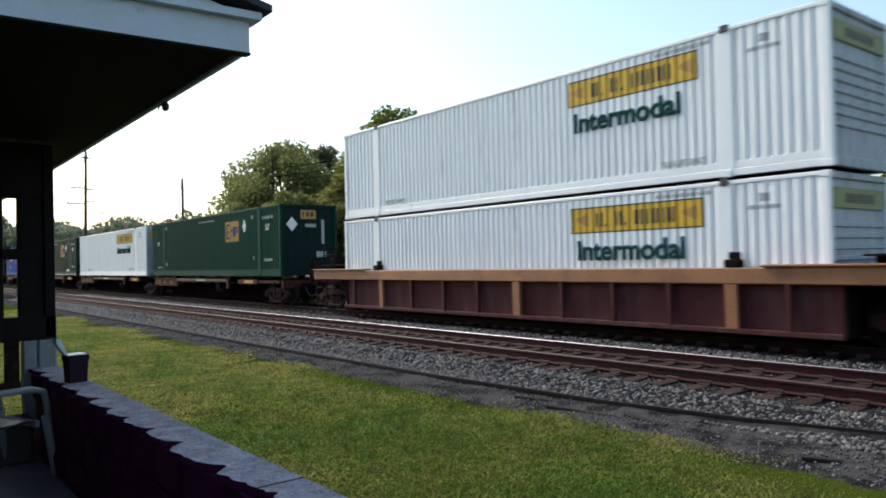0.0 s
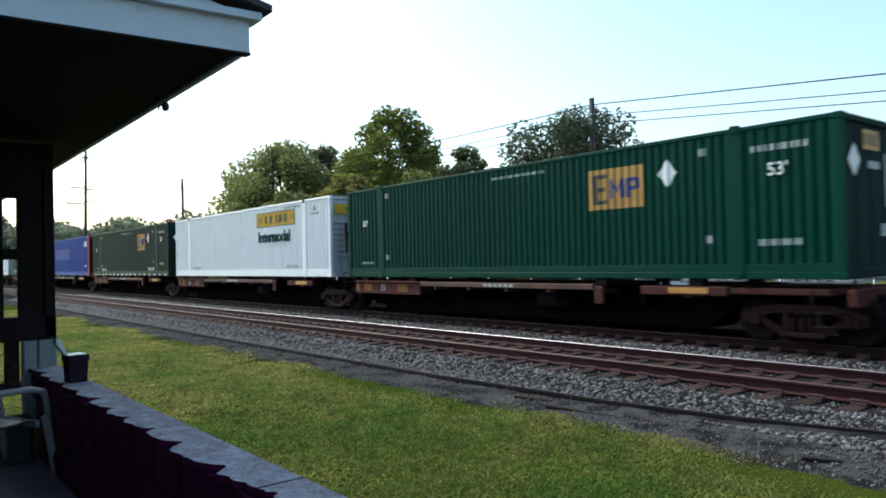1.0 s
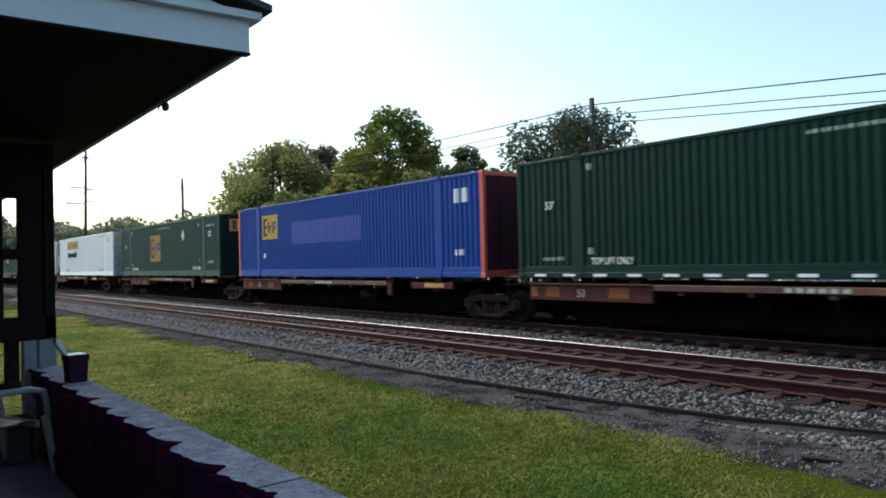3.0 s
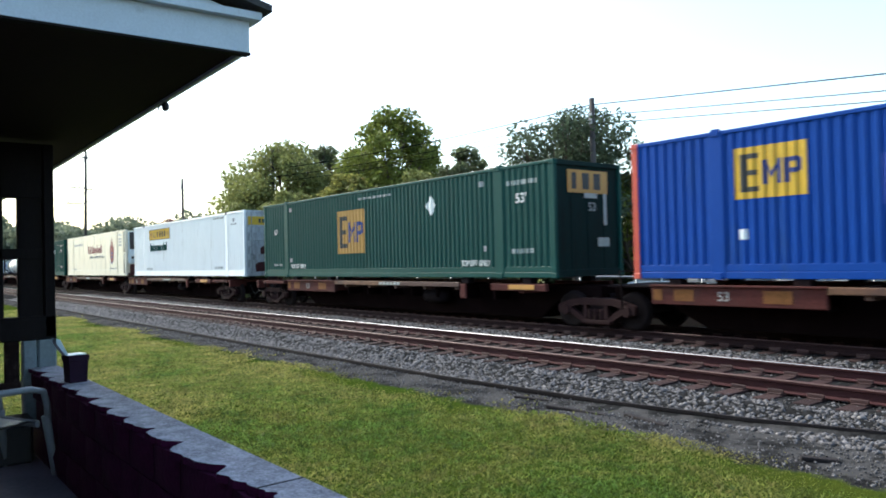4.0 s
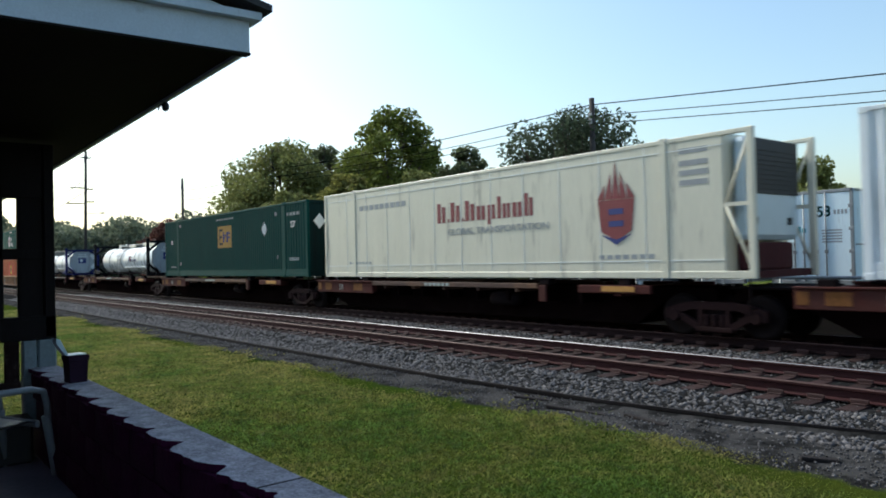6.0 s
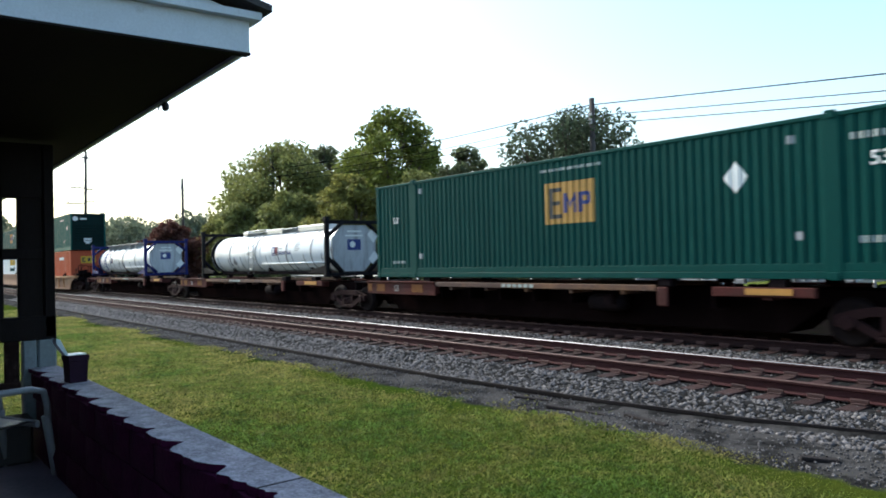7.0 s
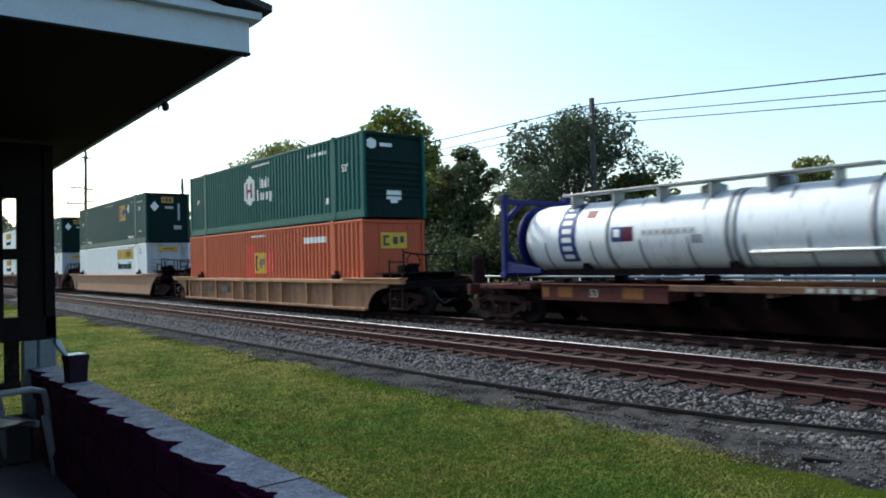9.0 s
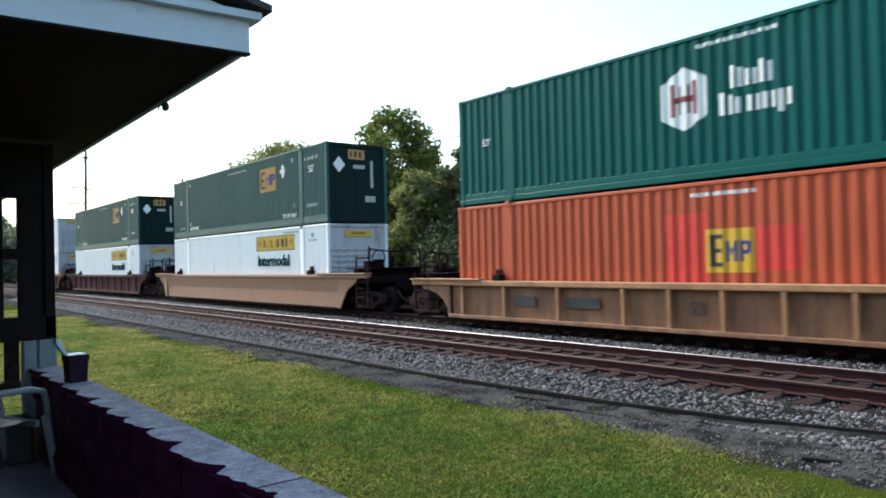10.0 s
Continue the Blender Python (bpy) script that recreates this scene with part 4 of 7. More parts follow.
def depth_at(u):
    for (a, da), (b, db) in zip(PROFILE, PROFILE[1:]):
        if a <= u <= b:
            return da + (db - da) * (u - a) / max(1e-6, b - a)
    return 0.0


def corr_patch(u0, u1, lo, hi, proud=0.004):
    """A painted patch that follows the corrugation, between lo(u) and hi(u) in height."""
    us = sorted({u0, u1, *(u for u, _ in PROFILE if u0 < u < u1), *(u0 + (u1 - u0) * k / 8 for k in range(9))})
    s = Shape()
    low = [(CL / 2 - u, -CW / 2 + 0.012 + depth_at(u) - proud, lo(u)) for u in us]
    high = [(x, y, hi(u)) for (x, y, _), u in zip(low, us)]
    n = len(us)
    s.faces(low + high, [(i + 1, i, n + i, n + i + 1) for i in range(n - 1)])
    return s


def rect_patch(parent, material, name, u0, u1, z0, z1, proud=0.004, label=""):
    part(name, corr_patch(u0, u1, lambda u: z0, lambda u: z1, proud), material, parent, label)


def diamond(parent, u, z, r, material):
    part("placard", corr_patch(u - r, u + r, lambda k: z - 1.25 * (r - abs(k - u)), lambda k: z + 1.25 * (r - abs(k - u))), material, parent, "blank white diamond placard")


def bars(parent, material, u0, u1, z0, z1, n, fill=0.7, name="number_bar", proud=0.006):
    """Unreadable small writing as a row of plain bars."""
    w = (u1 - u0) / n
    for i in range(n):
        rect_patch(parent, material, name, u0 + i * w, u0 + (i + fill) * w, z0, z1, proud)


def side_mesh(sgn):
    s = Shape()
    y0 = CW / 2 - 0.012
    for (a, da), (b, db) in zip(PROFILE, PROFILE[1:]):
        if b - a > 0.25 and abs((a + b) / 2 - POST_U[0]) < 0.2 or abs((a + b) / 2 - POST_U[1]) < 0.2 and b - a > 0.25:
            continue
        q = [(CL / 2 - b, sgn * (y0 - db), 0.27), (CL / 2 - a, sgn * (y0 - da), 0.27), (CL / 2 - a, sgn * (y0 - da), CH - 0.07), (CL / 2 - b, sgn * (y0 - db), CH - 0.07)]
        s.poly(q if sgn < 0 else q[::-1])
    return s


def end_mesh(kind):
    """The wall across an end, looking out along +x; plain, ribbed or with two doors."""
    s = Shape()
    h0, h1, w = 0.18, CH - 0.10, CW / 2 - 0.10
    if kind == "ribs":
        s.box(-0.03, 0.0, -w, w, h0, h1)
    elif kind == "doors":
        for d in (-1, 1):
            s.box(-0.02, 0.02, min(d * 0.012, d * w), max(d * 0.012, d * w), h0, h1, 0, 0.012)
    else:
        s.box(-0.03, 0.0, -w, w, h0, h1)
    return s


def container(x_front, zb, paint, label, front="plain", rear="plain", post=None, group="containers of the train", castings=None, end_paint=None):
    # Green and white ends, turned from the sun, get paint with shade in it.
    end_paint = end_paint or (SHADEDWHITE if paint is WHITE else SHADEDGREEN if "green" in paint.name else paint)
    key = paint.name + (post.name if post else "")
    end_frame = post or end_paint
    post = post or paint
    root = rolling(thing("shipping_container", pose(x_front - CL / 2, TRAIN_Y, zb), label, "container", group))
    for s_ in (-1, 1):
        part("side_wall", once(("side", s_, key, len(PROFILE)), lambda: side_mesh(s_).mesh("side_wall", [paint])), None, root)
        y = s_ * (CW / 2 - 0.05)

        def bottom():
            s = Shape()
            s.box(-CL / 2 + 0.12, CL / 2 - 0.12, -0.045, 0.045, 0.0, 0.135, 0, 0.01)
            s.box(-CL / 2 + 0.12, CL / 2 - 0.12, -0.037, 0.037, 0.137, 0.28, 0, 0.01)
            return s.mesh("bottom_rail", [paint])

        def top():
            s = Shape()
            s.box(-CL / 2 + 0.1, CL / 2 - 0.1, -0.05, 0.05, CH - 0.08, CH, 0, 0.012)
            return s.mesh("top_rail", [paint])

        def lift():
            s = Shape()
            s.box(-0.15, 0.15, -0.035, 0.06, 0.02, CH - 0.03, 0, 0.012)
            s.box(-0.085, 0.085, -0.055, 0.07, -0.02, 0.12, 0, 0.01)
            s.box(-0.085, 0.085, -0.055, 0.07, CH - 0.10, CH + 0.045, 1, 0.01)
            return s.mesh("lifting_post", [paint, castings or paint])

        def corner():
            s = Shape()
            s.box(-0.075, 0.075, -0.055, 0.055, 0.0, CH - 0.002, 0, 0.012)
            s.box(-0.085, 0.085, -0.065, 0.062, CH - 0.11, CH + 0.004, 0, 0.01)
            s.box(-0.085, 0.085, -0.065, 0.062, -0.012, 0.11, 0, 0.01)
            return s.mesh("corner_post", [post])

        part("bottom_rail", once(("br", key), bottom), None, root, "", pose(0, y, 0))
        part("top_rail", once(("tr", key), top), None, root, "", pose(0, y, 0))
        for u in POST_U:
            part("lifting_post", once(("lp", key), lift), None, root, "", pose(CL / 2 - u, s_ * (CW / 2 - 0.035), 0, 0, 0, 0 if s_ < 0 else 180))
        for u in (0.075, CL - 0.075):
            part("corner_post", once(("cp", key), corner), None, root, "", pose(CL / 2 - u, y, 0))
    rf = Shape()
    n = 56
    for i in range(n):
        x0, x1 = -CL / 2 + 0.1 + (CL - 0.2) * i / n, -CL / 2 + 0.1 + (CL - 0.2) * (i + 1) / n
        m_ = (x0 + x1) / 2
        for a, b, za, zc in ((x0, m_, CH - 0.03, CH - 0.012), (m_, x1, CH - 0.012, CH - 0.03)):
            rf.poly([(a, -CW / 2 + 0.06, za), (b, -CW / 2 + 0.06, zc), (b, CW / 2 - 0.06, zc), (a, CW / 2 - 0.06, za)])
    part("roof", once(("roof", key), lambda: rf.mesh("roof", [paint])), None, root)
    fl = Shape()
    fl.box(-CL / 2 + 0.1, CL / 2 - 0.1, -CW / 2 + 0.1, CW / 2 - 0.1, 0.02, 0.14)
    part("floor", fl, DARKSTEEL, root)
    for kind, x, a in ((front, CL / 2 - 0.07, 0), (rear, -CL / 2 + 0.07, 180)):
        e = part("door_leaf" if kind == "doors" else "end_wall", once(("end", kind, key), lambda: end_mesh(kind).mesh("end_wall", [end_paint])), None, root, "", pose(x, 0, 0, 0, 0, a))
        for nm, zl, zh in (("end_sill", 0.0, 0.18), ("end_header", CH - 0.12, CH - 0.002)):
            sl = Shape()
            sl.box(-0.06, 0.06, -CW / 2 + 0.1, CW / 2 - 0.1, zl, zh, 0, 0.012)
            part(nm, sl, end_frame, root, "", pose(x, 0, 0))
        def rib():
            s = Shape()
            w = CW / 2 - 0.16
            s.prism([(-0.001, -0.05), (0.045, -0.03), (0.045, 0.03), (-0.001, 0.05)], -w, w)
            return s.mesh("end_rib", [end_paint])

        def panel():
            s = Shape()
            s.box(0.02, 0.045, -0.5, 0.5, 0.0, 0.36, 0, 0.015)
            return s.mesh("door_panel", [end_paint])

        def batten():
            s = Shape()
            s.box(-0.001, 0.012, -0.02, 0.02, 0.18, CH - 0.10)
            return s.mesh("batten", [end_paint])

        if kind == "ribs":
            for i in range(7):
                part("end_rib", once(("rib", key), rib), None, e, "", pose(0, 0, 0.75 + i * 0.2))
        elif kind == "doors":
            for z in (0.35, 0.95, 1.55, 2.15):
                for y in (-0.62, 0.62):
                    part("door_panel", once(("panel", key), panel), None, e, "", pose(0, y, z))
        elif a == 0:
            for y in (-0.62, 0, 0.62):
                part("batten", once(("batten", key), batten), None, e, "", pose(0, y, 0))
        if kind == "doors":
            for y in (-0.95, -0.30, 0.30, 0.95):
                rod = Shape()
                rod.tube([(0.075, y, 0.1), (0.075, y, CH - 0.08)], 0.018, 6)
                rod.box(0.05, 0.11, y - 0.04, y + 0.04, 0.9, 1.0, 0, 0.01)
                part("lock_rod", rod, GALV, e)
    return root


WORD_W = 3.39


def hauler_marks(c, u0, end_panel=None, half=1.1, z_end=2.25):
    """Yellow panel with a dark name shape, the word under it, small markings."""
    z = 2.02
    rect_patch(c, YELLOWPANEL, "yellow_panel", u0, u0 + 3.45, z, z + 0.60, 0.004, "yellow painted panel")
    for a, b, lo, hi in ((0, 3.45, 0, .03), (0, 3.45, .57, .60), (0, .03, 0, .6), (3.42, 3.45, 0, .6)):
        rect_patch(c, INK, "panel_border", u0 + a, u0 + b, z + lo, z + hi, 0.007)
    for i, w in enumerate((0.19, 0.05, 0.19, 0.05, 0.21, 0.21, 0.21, 0.19)):      # the name as plain dark strokes
        a = u0 + 2.72 - i * 0.27
        if w > 0.1:
            rect_patch(c, INK, "name_bar", a - 0.07, a, z + 0.14, z + 0.46, 0.012), rect_patch(c, INK, "name_bar", a - w, a - w + 0.06, z + 0.14, z + 0.46, 0.012)
        else:
            rect_patch(c, INK, "name_bar", a - w, a, z + 0.14, z + 0.20, 0.012)
    for a in (0.12, 2.95):
        part("name_shape", corr_patch(u0 + a, u0 + a + 0.36, lambda u: z + 0.14 + 0.16 * abs(u - u0 - a) / 0.36, lambda u: z + 0.46 - 0.10 * abs(u - u0 - a) / 0.36, 0.007), ORANGEDECAL, c)
    lettering("Intermodal", 0.62, INKGREEN, c, CL / 2 - (u0 + 1.85), -CW / 2 + 0.002, z - 0.42, 0, WORD_W, "dark green painted word", 0.030)
    for u in (2.95, CL - 2.95):
        lettering("TOP LIFT ONLY", 0.17, INKGREY, c, CL / 2 - u, -CW / 2 + 0.002, 0.38, 0, 1.2)
    bars(c, INKGREY, POST_U[0] + 0.3, POST_U[0] + 1.6, 2.66, 2.74, 11)
    bars(c, INKGREY, 0.9, 1.55, 2.30, 2.38, 7)
    rect_patch(c, INKGREY, "number_bar", 1.1, 1.3, 2.44, 2.60)
    for zz in (0.75, 2.05):
        part("repair_patch", corr_patch(8.9, 9.15, lambda u: zz - 0.18 + abs(u - 9.0), lambda u: zz + 0.2 - abs(u - 9.0), 0.009), WHITE, c, "riveted repair patch")
    s = Shape()
    s.box(-0.02, 0.012, -half, half, z_end, z_end + 0.37 * min(1, half + 0.1))
    p = part("name_panel", s, end_panel or YELLOWPANEL, c, "yellow name panel on the end", pose(CL / 2 - 0.035, 0, 0))
    for i in range(8):
        b = Shape()
        b.box(0.012, 0.016, (-0.6 + i * 0.16) * half / 1.1, (-0.5 + i * 0.16) * half / 1.1, z_end + 0.09, z_end + 0.27 * min(1, half + 0.1))
        part("name_bar", b, INK, p)


def square_logo(c, u0, u1, z0, z1, ground=None, proud=0.005):
    """Amber square with a dark upright comb and blue wedges."""
    w, h = u1 - u0, z1 - z0
    rect_patch(c, ground or ORANGEDECAL, "logo_square", u0, u1, z0, z1, proud, "amber square emblem")
    x = u1                                               # rear edge lies to the reader's left
    for a, b, lo, hi in ((.09, .19, .13, .87), (.19, .36, .77, .87), (.19, .33, .45, .55), (.19, .36, .13, .23)):
        rect_patch(c, INK, "logo_shape", x - b * w, x - a * w, z0 + lo * h, z0 + hi * h, proud + 0.004)
    um = x - .535 * w                                    # blue upright pair with a wedge between
    for a, b in ((.41, .47), (.60, .66)):
        rect_patch(c, INKBLUE, "logo_shape", x - b * w, x - a * w, z0 + .25 * h, z0 + .72 * h, proud + 0.004)
    part("logo_shape", corr_patch(um - .10 * w, um + .10 * w, lambda u: z0 + (.36 + 2.8 * abs(u - um) / w) * h, lambda u: z0 + (.48 + 2.4 * abs(u - um) / w) * h, proud + 0.005), INKBLUE, c)
    for a, b, lo, hi in ((.70, .77, .25, .72), (.77, .89, .63, .72), (.77, .89, .42, .51), (.86, .93, .45, .69)):
        rect_patch(c, INKBLUE, "logo_shape", x - b * w, x - a * w, z0 + lo * h, z0 + hi * h, proud + 0.005)


def white_box_marks(c, front_end=True, lift_text=True, end_placard=True):
    lettering("53'", 0.34, INKWHITE, c, CL / 2 - 1.15, -CW / 2 + 0.002, 2.02)
    lettering("53'", 0.26, INKWHITE, c, -CL / 2 + 1.1, -CW / 2 + 0.002, 1.75)
    bars(c, INKDIM, 0.75, 1.6, 0.62, 0.74, 9, 0.6)
    bars(c, INKDIM, 0.6, 1.7, 2.38, 2.50, 9, 0.6)
    bars(c, INKDIM, 7.0, 8.9, 2.58, 2.65, 16, 0.6)
    bars(c, INKDIM, CL - 1.5, CL - 0.8, 0.42, 0.50, 8, 0.6)
    for u, z in ((2.5, 0.7), (2.6, 2.45), (CL - 2.4, 0.55), (CL - 2.4, 2.5)):
        rect_patch(c, INKGREY, "sticker", u, u + 0.14, z, z + 0.15)
    if lift_text:
        for u in (2.95, CL - 2.95):
            lettering("TOP LIFT ONLY", 0.22, INKWHITE, c, CL / 2 - u, -CW / 2 + 0.002, 0.38, 0, 1.35)
    if front_end:
        b = Shape()
        b.prism([(-0.75, 1.9), (-0.5, 2.2), (-0.75, 2.5), (-1.0, 2.2)], 0.012, 0.016, "x")
        if end_placard:
            part("placard", b, INKWHITE, c, "blank white diamond placard", pose(CL / 2 - 0.055, 0, -0.1))
        else:
            lettering("53", 0.30, INKDIM, c, CL / 2 - 0.038, 0.15, 1.75, 90)
        for ya, yb, za, zb in ((-0.15, 0.35, 1.98, 2.12), (0.35, 0.8, 0.75, 0.98), (0.6, 0.72, 1.3, 2.3)):
            k = Shape()
            k.box(0.012, 0.016, ya, yb, za, zb)
            part("sticker", k, INKDIM, c, "", pose(CL / 2 - 0.055, 0, 0))
        q = Shape()
        wide = 1.0 if end_placard else 2.2
        q.box(0.012, 0.017, -0.35 * wide, 0.35 * wide, 2.68 - 0.36 * (1 + wide) / 2, 2.68)
        e = part("logo_square", q, ORANGEDECAL, c, "faded amber emblem on the end", pose(CL / 2 - 0.055, 0, 0))
        for ya, yb in ((-0.28, -0.2), (-0.1, 0.02), (0.1, 0.22)):
            r = Shape()
            r.box(0.017, 0.02, ya * wide, yb * wide, 2.74 - 0.34 * (1 + wide) / 2, 2.61)
            part("logo_shape", r, INK, e)


def tape(c):
    for i in range(17):
        k = Shape()
        u = CL / 2 - 0.35 - i * 0.93
        k.box(u - 0.36, u, -CW / 2 - 0.002, -CW / 2 + 0.006, 0.035, 0.095)
        part("reflector", k, INKWHITE, c)


WCAP, GCAP = "white corrugated container with a yellow panel", "green corrugated container with an amber square emblem"
ZS = 1.20                                              # where boxes sit on the spine cars
c = container(-5.52, 3.19, WHITE, WCAP + ", stacked on another", "ribs", "plain", castings=BLACK)
hauler_marks(c, 2.55, OLIVEPANEL)
c = container(-5.60, 0.21, WHITE, WCAP + ", in a brown well car", "ribs", "plain", castings=BLACK)
hauler_marks(c, 2.45, OLIVEPANEL)
for y, z0, z1 in ((-0.62, 0.9, 1.75), (0.55, 0.75, 1.6), (0.70, 1.1, 2.0), (-0.2, 0.3, 0.7)):
    k = Shape()
    k.prism([(y - 0.03, z0), (y + 0.05, z0 + 0.1), (y + 0.02, z1), (y - 0.06, z1 - 0.12)], 0.047, 0.049, "x")
    part("rust_streak", k, BROWNCAR, c, "brown rust streak", pose(CL / 2 - 0.07, 0, 2.97))
c = container(-26.69, ZS, MIDGREEN, GCAP, "plain")
square_logo(c, 4.08, 5.60, 1.55, 2.46)
diamond(c, 3.49, 2.19, 0.23, INKWHITE), white_box_marks(c, lift_text=False)
c = container(-44.05, ZS, WHITE, WCAP + " and a rust-streaked end", "ribs", castings=BLACK)
hauler_marks(c, 2.7)
for y, z0, z1 in ((-0.62, 0.8, 2.0), (-0.50, 1.2, 1.75), (0.35, 0.7, 1.3)):
    k = Shape()
    k.prism([(y - 0.03, z0), (y + 0.06, z0 + 0.1), (y + 0.03, z1), (y - 0.07, z1 - 0.15)], 0.047, 0.049, "x")
    part("rust_streak", k, BROWNCAR, c, "brown rust streak", pose(CL / 2 - 0.07, 0, 0))
c = container(-61.49, ZS, DKGREEN, GCAP + " and reflector tape", "plain")
square_logo(c, 4.1, 5.6, 1.50, 2.46)
diamond(c, 3.5, 2.19, 0.23, INKWHITE), white_box_marks(c), tape(c)
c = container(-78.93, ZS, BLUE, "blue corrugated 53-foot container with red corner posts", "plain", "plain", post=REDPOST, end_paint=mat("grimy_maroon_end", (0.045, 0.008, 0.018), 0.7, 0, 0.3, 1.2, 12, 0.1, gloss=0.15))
square_logo(c, CL - 3.75, CL - 2.36, 1.52, 2.50, YELLOWPANEL)
# Blue stripe added for a colour artefact; the box has no repaint here.
rect_patch(c, BLUEARTEFACT, "fresh_blue_paint", 6.2, 11.2, 1.25, 2.1, 0.003, "brighter blue repainted stripe")
bars(c, INKWHITE, 0.7, 1.4, 2.1, 2.5, 2), bars(c, INKWHITE, 0.9, 1.3, 0.62, 0.78, 3), rect_patch(c, INKWHITE, "sticker", CL - 2.6, CL - 2.42, 0.75, 0.95)
c = container(-97.35, ZS, TEALGREEN, GCAP + " and broad rear lettering", "plain")
square_logo(c, 8.5, 10.25, 0.80, 2.28)
diamond(c, 4.9, 2.1, 0.24, INKWHITE), white_box_marks(c, end_placard=False)
c = container(-115.51, ZS, WHITE, WCAP + " and rust-stained paired doors", "doors", castings=BLACK)
hauler_marks(c, 9.8)
for y, z0, z1, wd in ((-0.35, 0.95, 1.32, 0.20), (-0.50, 0.18, 0.62, 0.30), (-0.28, 0.66, 0.95, 0.07), (0.15, 0.2, 0.5, 0.12), (-0.30, 1.35, 2.1, 0.05)):
    k = Shape()
    k.prism([(y - wd * 0.9, z0), (y + wd, z0 + 0.03), (y + wd * 0.8, z1), (y - wd * 0.4, z1 - 0.02), (y - wd, z1 - 0.12)], 0.118, 0.121, "x")
    part("rust_streak", k, BROWNCAR, c, "dark brown rust stain", pose(CL / 2 - 0.14, 0, 0))
c = container(-151.0, ZS, GREEN, GCAP, "plain")
square_logo(c, 7.2, 8.75, 1.3, 2.3)
diamond(c, 3.75, 1.95, 0.25, INKWHITE), white_box_marks(c, lift_text=False)
PROFILE[:] = side_profile(0.28)                        # these two have a broader fold
c = container(-210.63, 3.20, SEAGREEN, "blue-green container with a white hexagon stacked on an orange one", "ribs")
part("hexagon", corr_patch(8.55, 9.6, lambda u: 1.0 + 0.55 * abs(u - 9.07), lambda u: 2.32 - 0.55 * abs(u - 9.07), 0.004), INKWHITE, c, "white hexagon emblem")
for a, b, lo, hi in ((8.77, 8.87, 1.32, 2.0), (9.27, 9.37, 1.32, 2.0), (8.87, 9.27, 1.60, 1.72), (8.94, 8.99, 1.36, 1.96), (9.15, 9.20, 1.36, 1.96)):
    rect_patch(c, INKRED, "logo_shape", a, b, lo, hi, 0.008)
for u1, z0, word in ((8.06, 1.68, ((.27, 0, .44), (.24, 0, .31), (.25, 0, .44))), (8.28, 1.18, ((.29, 0, .44), (.19, 0, .31), (.26, 0, .31), (.25, 0, .31), (.26, -.11, .31)))):     # the name as plain strokes
    for w, lo, hi in word:
        for a, b in ((0.0, 0.36), (0.58, 0.94)) if w > 0.2 else ((0.0, 0.45),):
            rect_patch(c, INKWHITE, "name_bar", u1 - b * w, u1 - a * w, z0 + (lo if a == 0 else 0), z0 + (hi if a == 0 else min(hi, 0.38)), 0.010)
        u1 -= w + 0.045
lettering("53'", 0.36, INKWHITE, c, CL / 2 - 1.2, -CW / 2 + 0.002, 1.75), lettering("53'", 0.26, INKWHITE, c, -CL / 2 + 1.1, -CW / 2 + 0.002, 1.6)
bars(c, INKWHITE, 2.5, 3.9, 2.42, 2.54, 8), bars(c, INKWHITE, 7.1, 8.8, 2.62, 2.70, 12)
rect_patch(c, INKWHITE, "sticker", 2.35, 2.6, 0.6, 0.82)
for nm, pts in (("sticker", [(-0.35, 0.62), (-0.2, 0.62), (-0.2, 0.5), (0.1, 0.5), (0.1, 0.62), (0.25, 0.62), (0.25, 0.95), (-0.35, 0.95)]),
                ("hexagon", [(-0.95, 2.30), (-0.75, 2.38), (-0.75, 2.60), (-0.95, 2.68), (-1.12, 2.60), (-1.12, 2.38)]),
                ("name_bar", [(-0.6, 2.42), (-0.1, 2.42), (-0.1, 2.54), (-0.6, 2.54)])):
    b = Shape()
    b.prism(pts, 0.046, 0.05, "x")
    part(nm, b, INKWHITE, c, "", pose(CL / 2 - 0.075, 0, 0))
c = container(-210.75, 0.24, ORANGE, "faded orange corrugated container with a yellow square emblem", "plain")
# Red patches beside the emblem are an added colour artefact, not real paint.
rect_patch(c, REDARTEFACT, "fresh_red_paint", 8.50, 9.50, 0.50, 2.28, 0.003, "brighter red repainted patch")
rect_patch(c, REDARTEFACT, "fresh_red_paint", 6.62, 7.55, 1.12, 1.96, 0.003, "brighter red repainted patch")
square_logo(c, 7.54, 8.54, 1.08, 1.94, YELLOWPANEL, 0.006)
bars(c, INKWHITE, 2.5, 4.3, 2.2, 2.42, 2, 0.9), bars(c, INKWHITE, 7.5, 8.9, 2.60, 2.68, 12)
b = Shape()
b.box(0.012, 0.017, -0.55, 0.55, 1.9, 2.45)
e = part("logo_square", b, YELLOWPANEL, c, "yellow emblem on the end", pose(CL / 2 - 0.055, 0, 0))
b = Shape()
b.box(0.017, 0.02, -0.45, -0.36, 2.0, 2.35), b.box(0.017, 0.02, -0.36, -0.2, 2.27, 2.35), b.box(0.017, 0.02, -0.36, -0.2, 2.0, 2.08), b.box(0.017, 0.02, -0.05, 0.15, 2.05, 2.3), b.box(0.017, 0.02, 0.25, 0.42, 2.1, 2.32)
part("logo_shape", b, INK, e)
PROFILE[:] = side_profile(0.20)
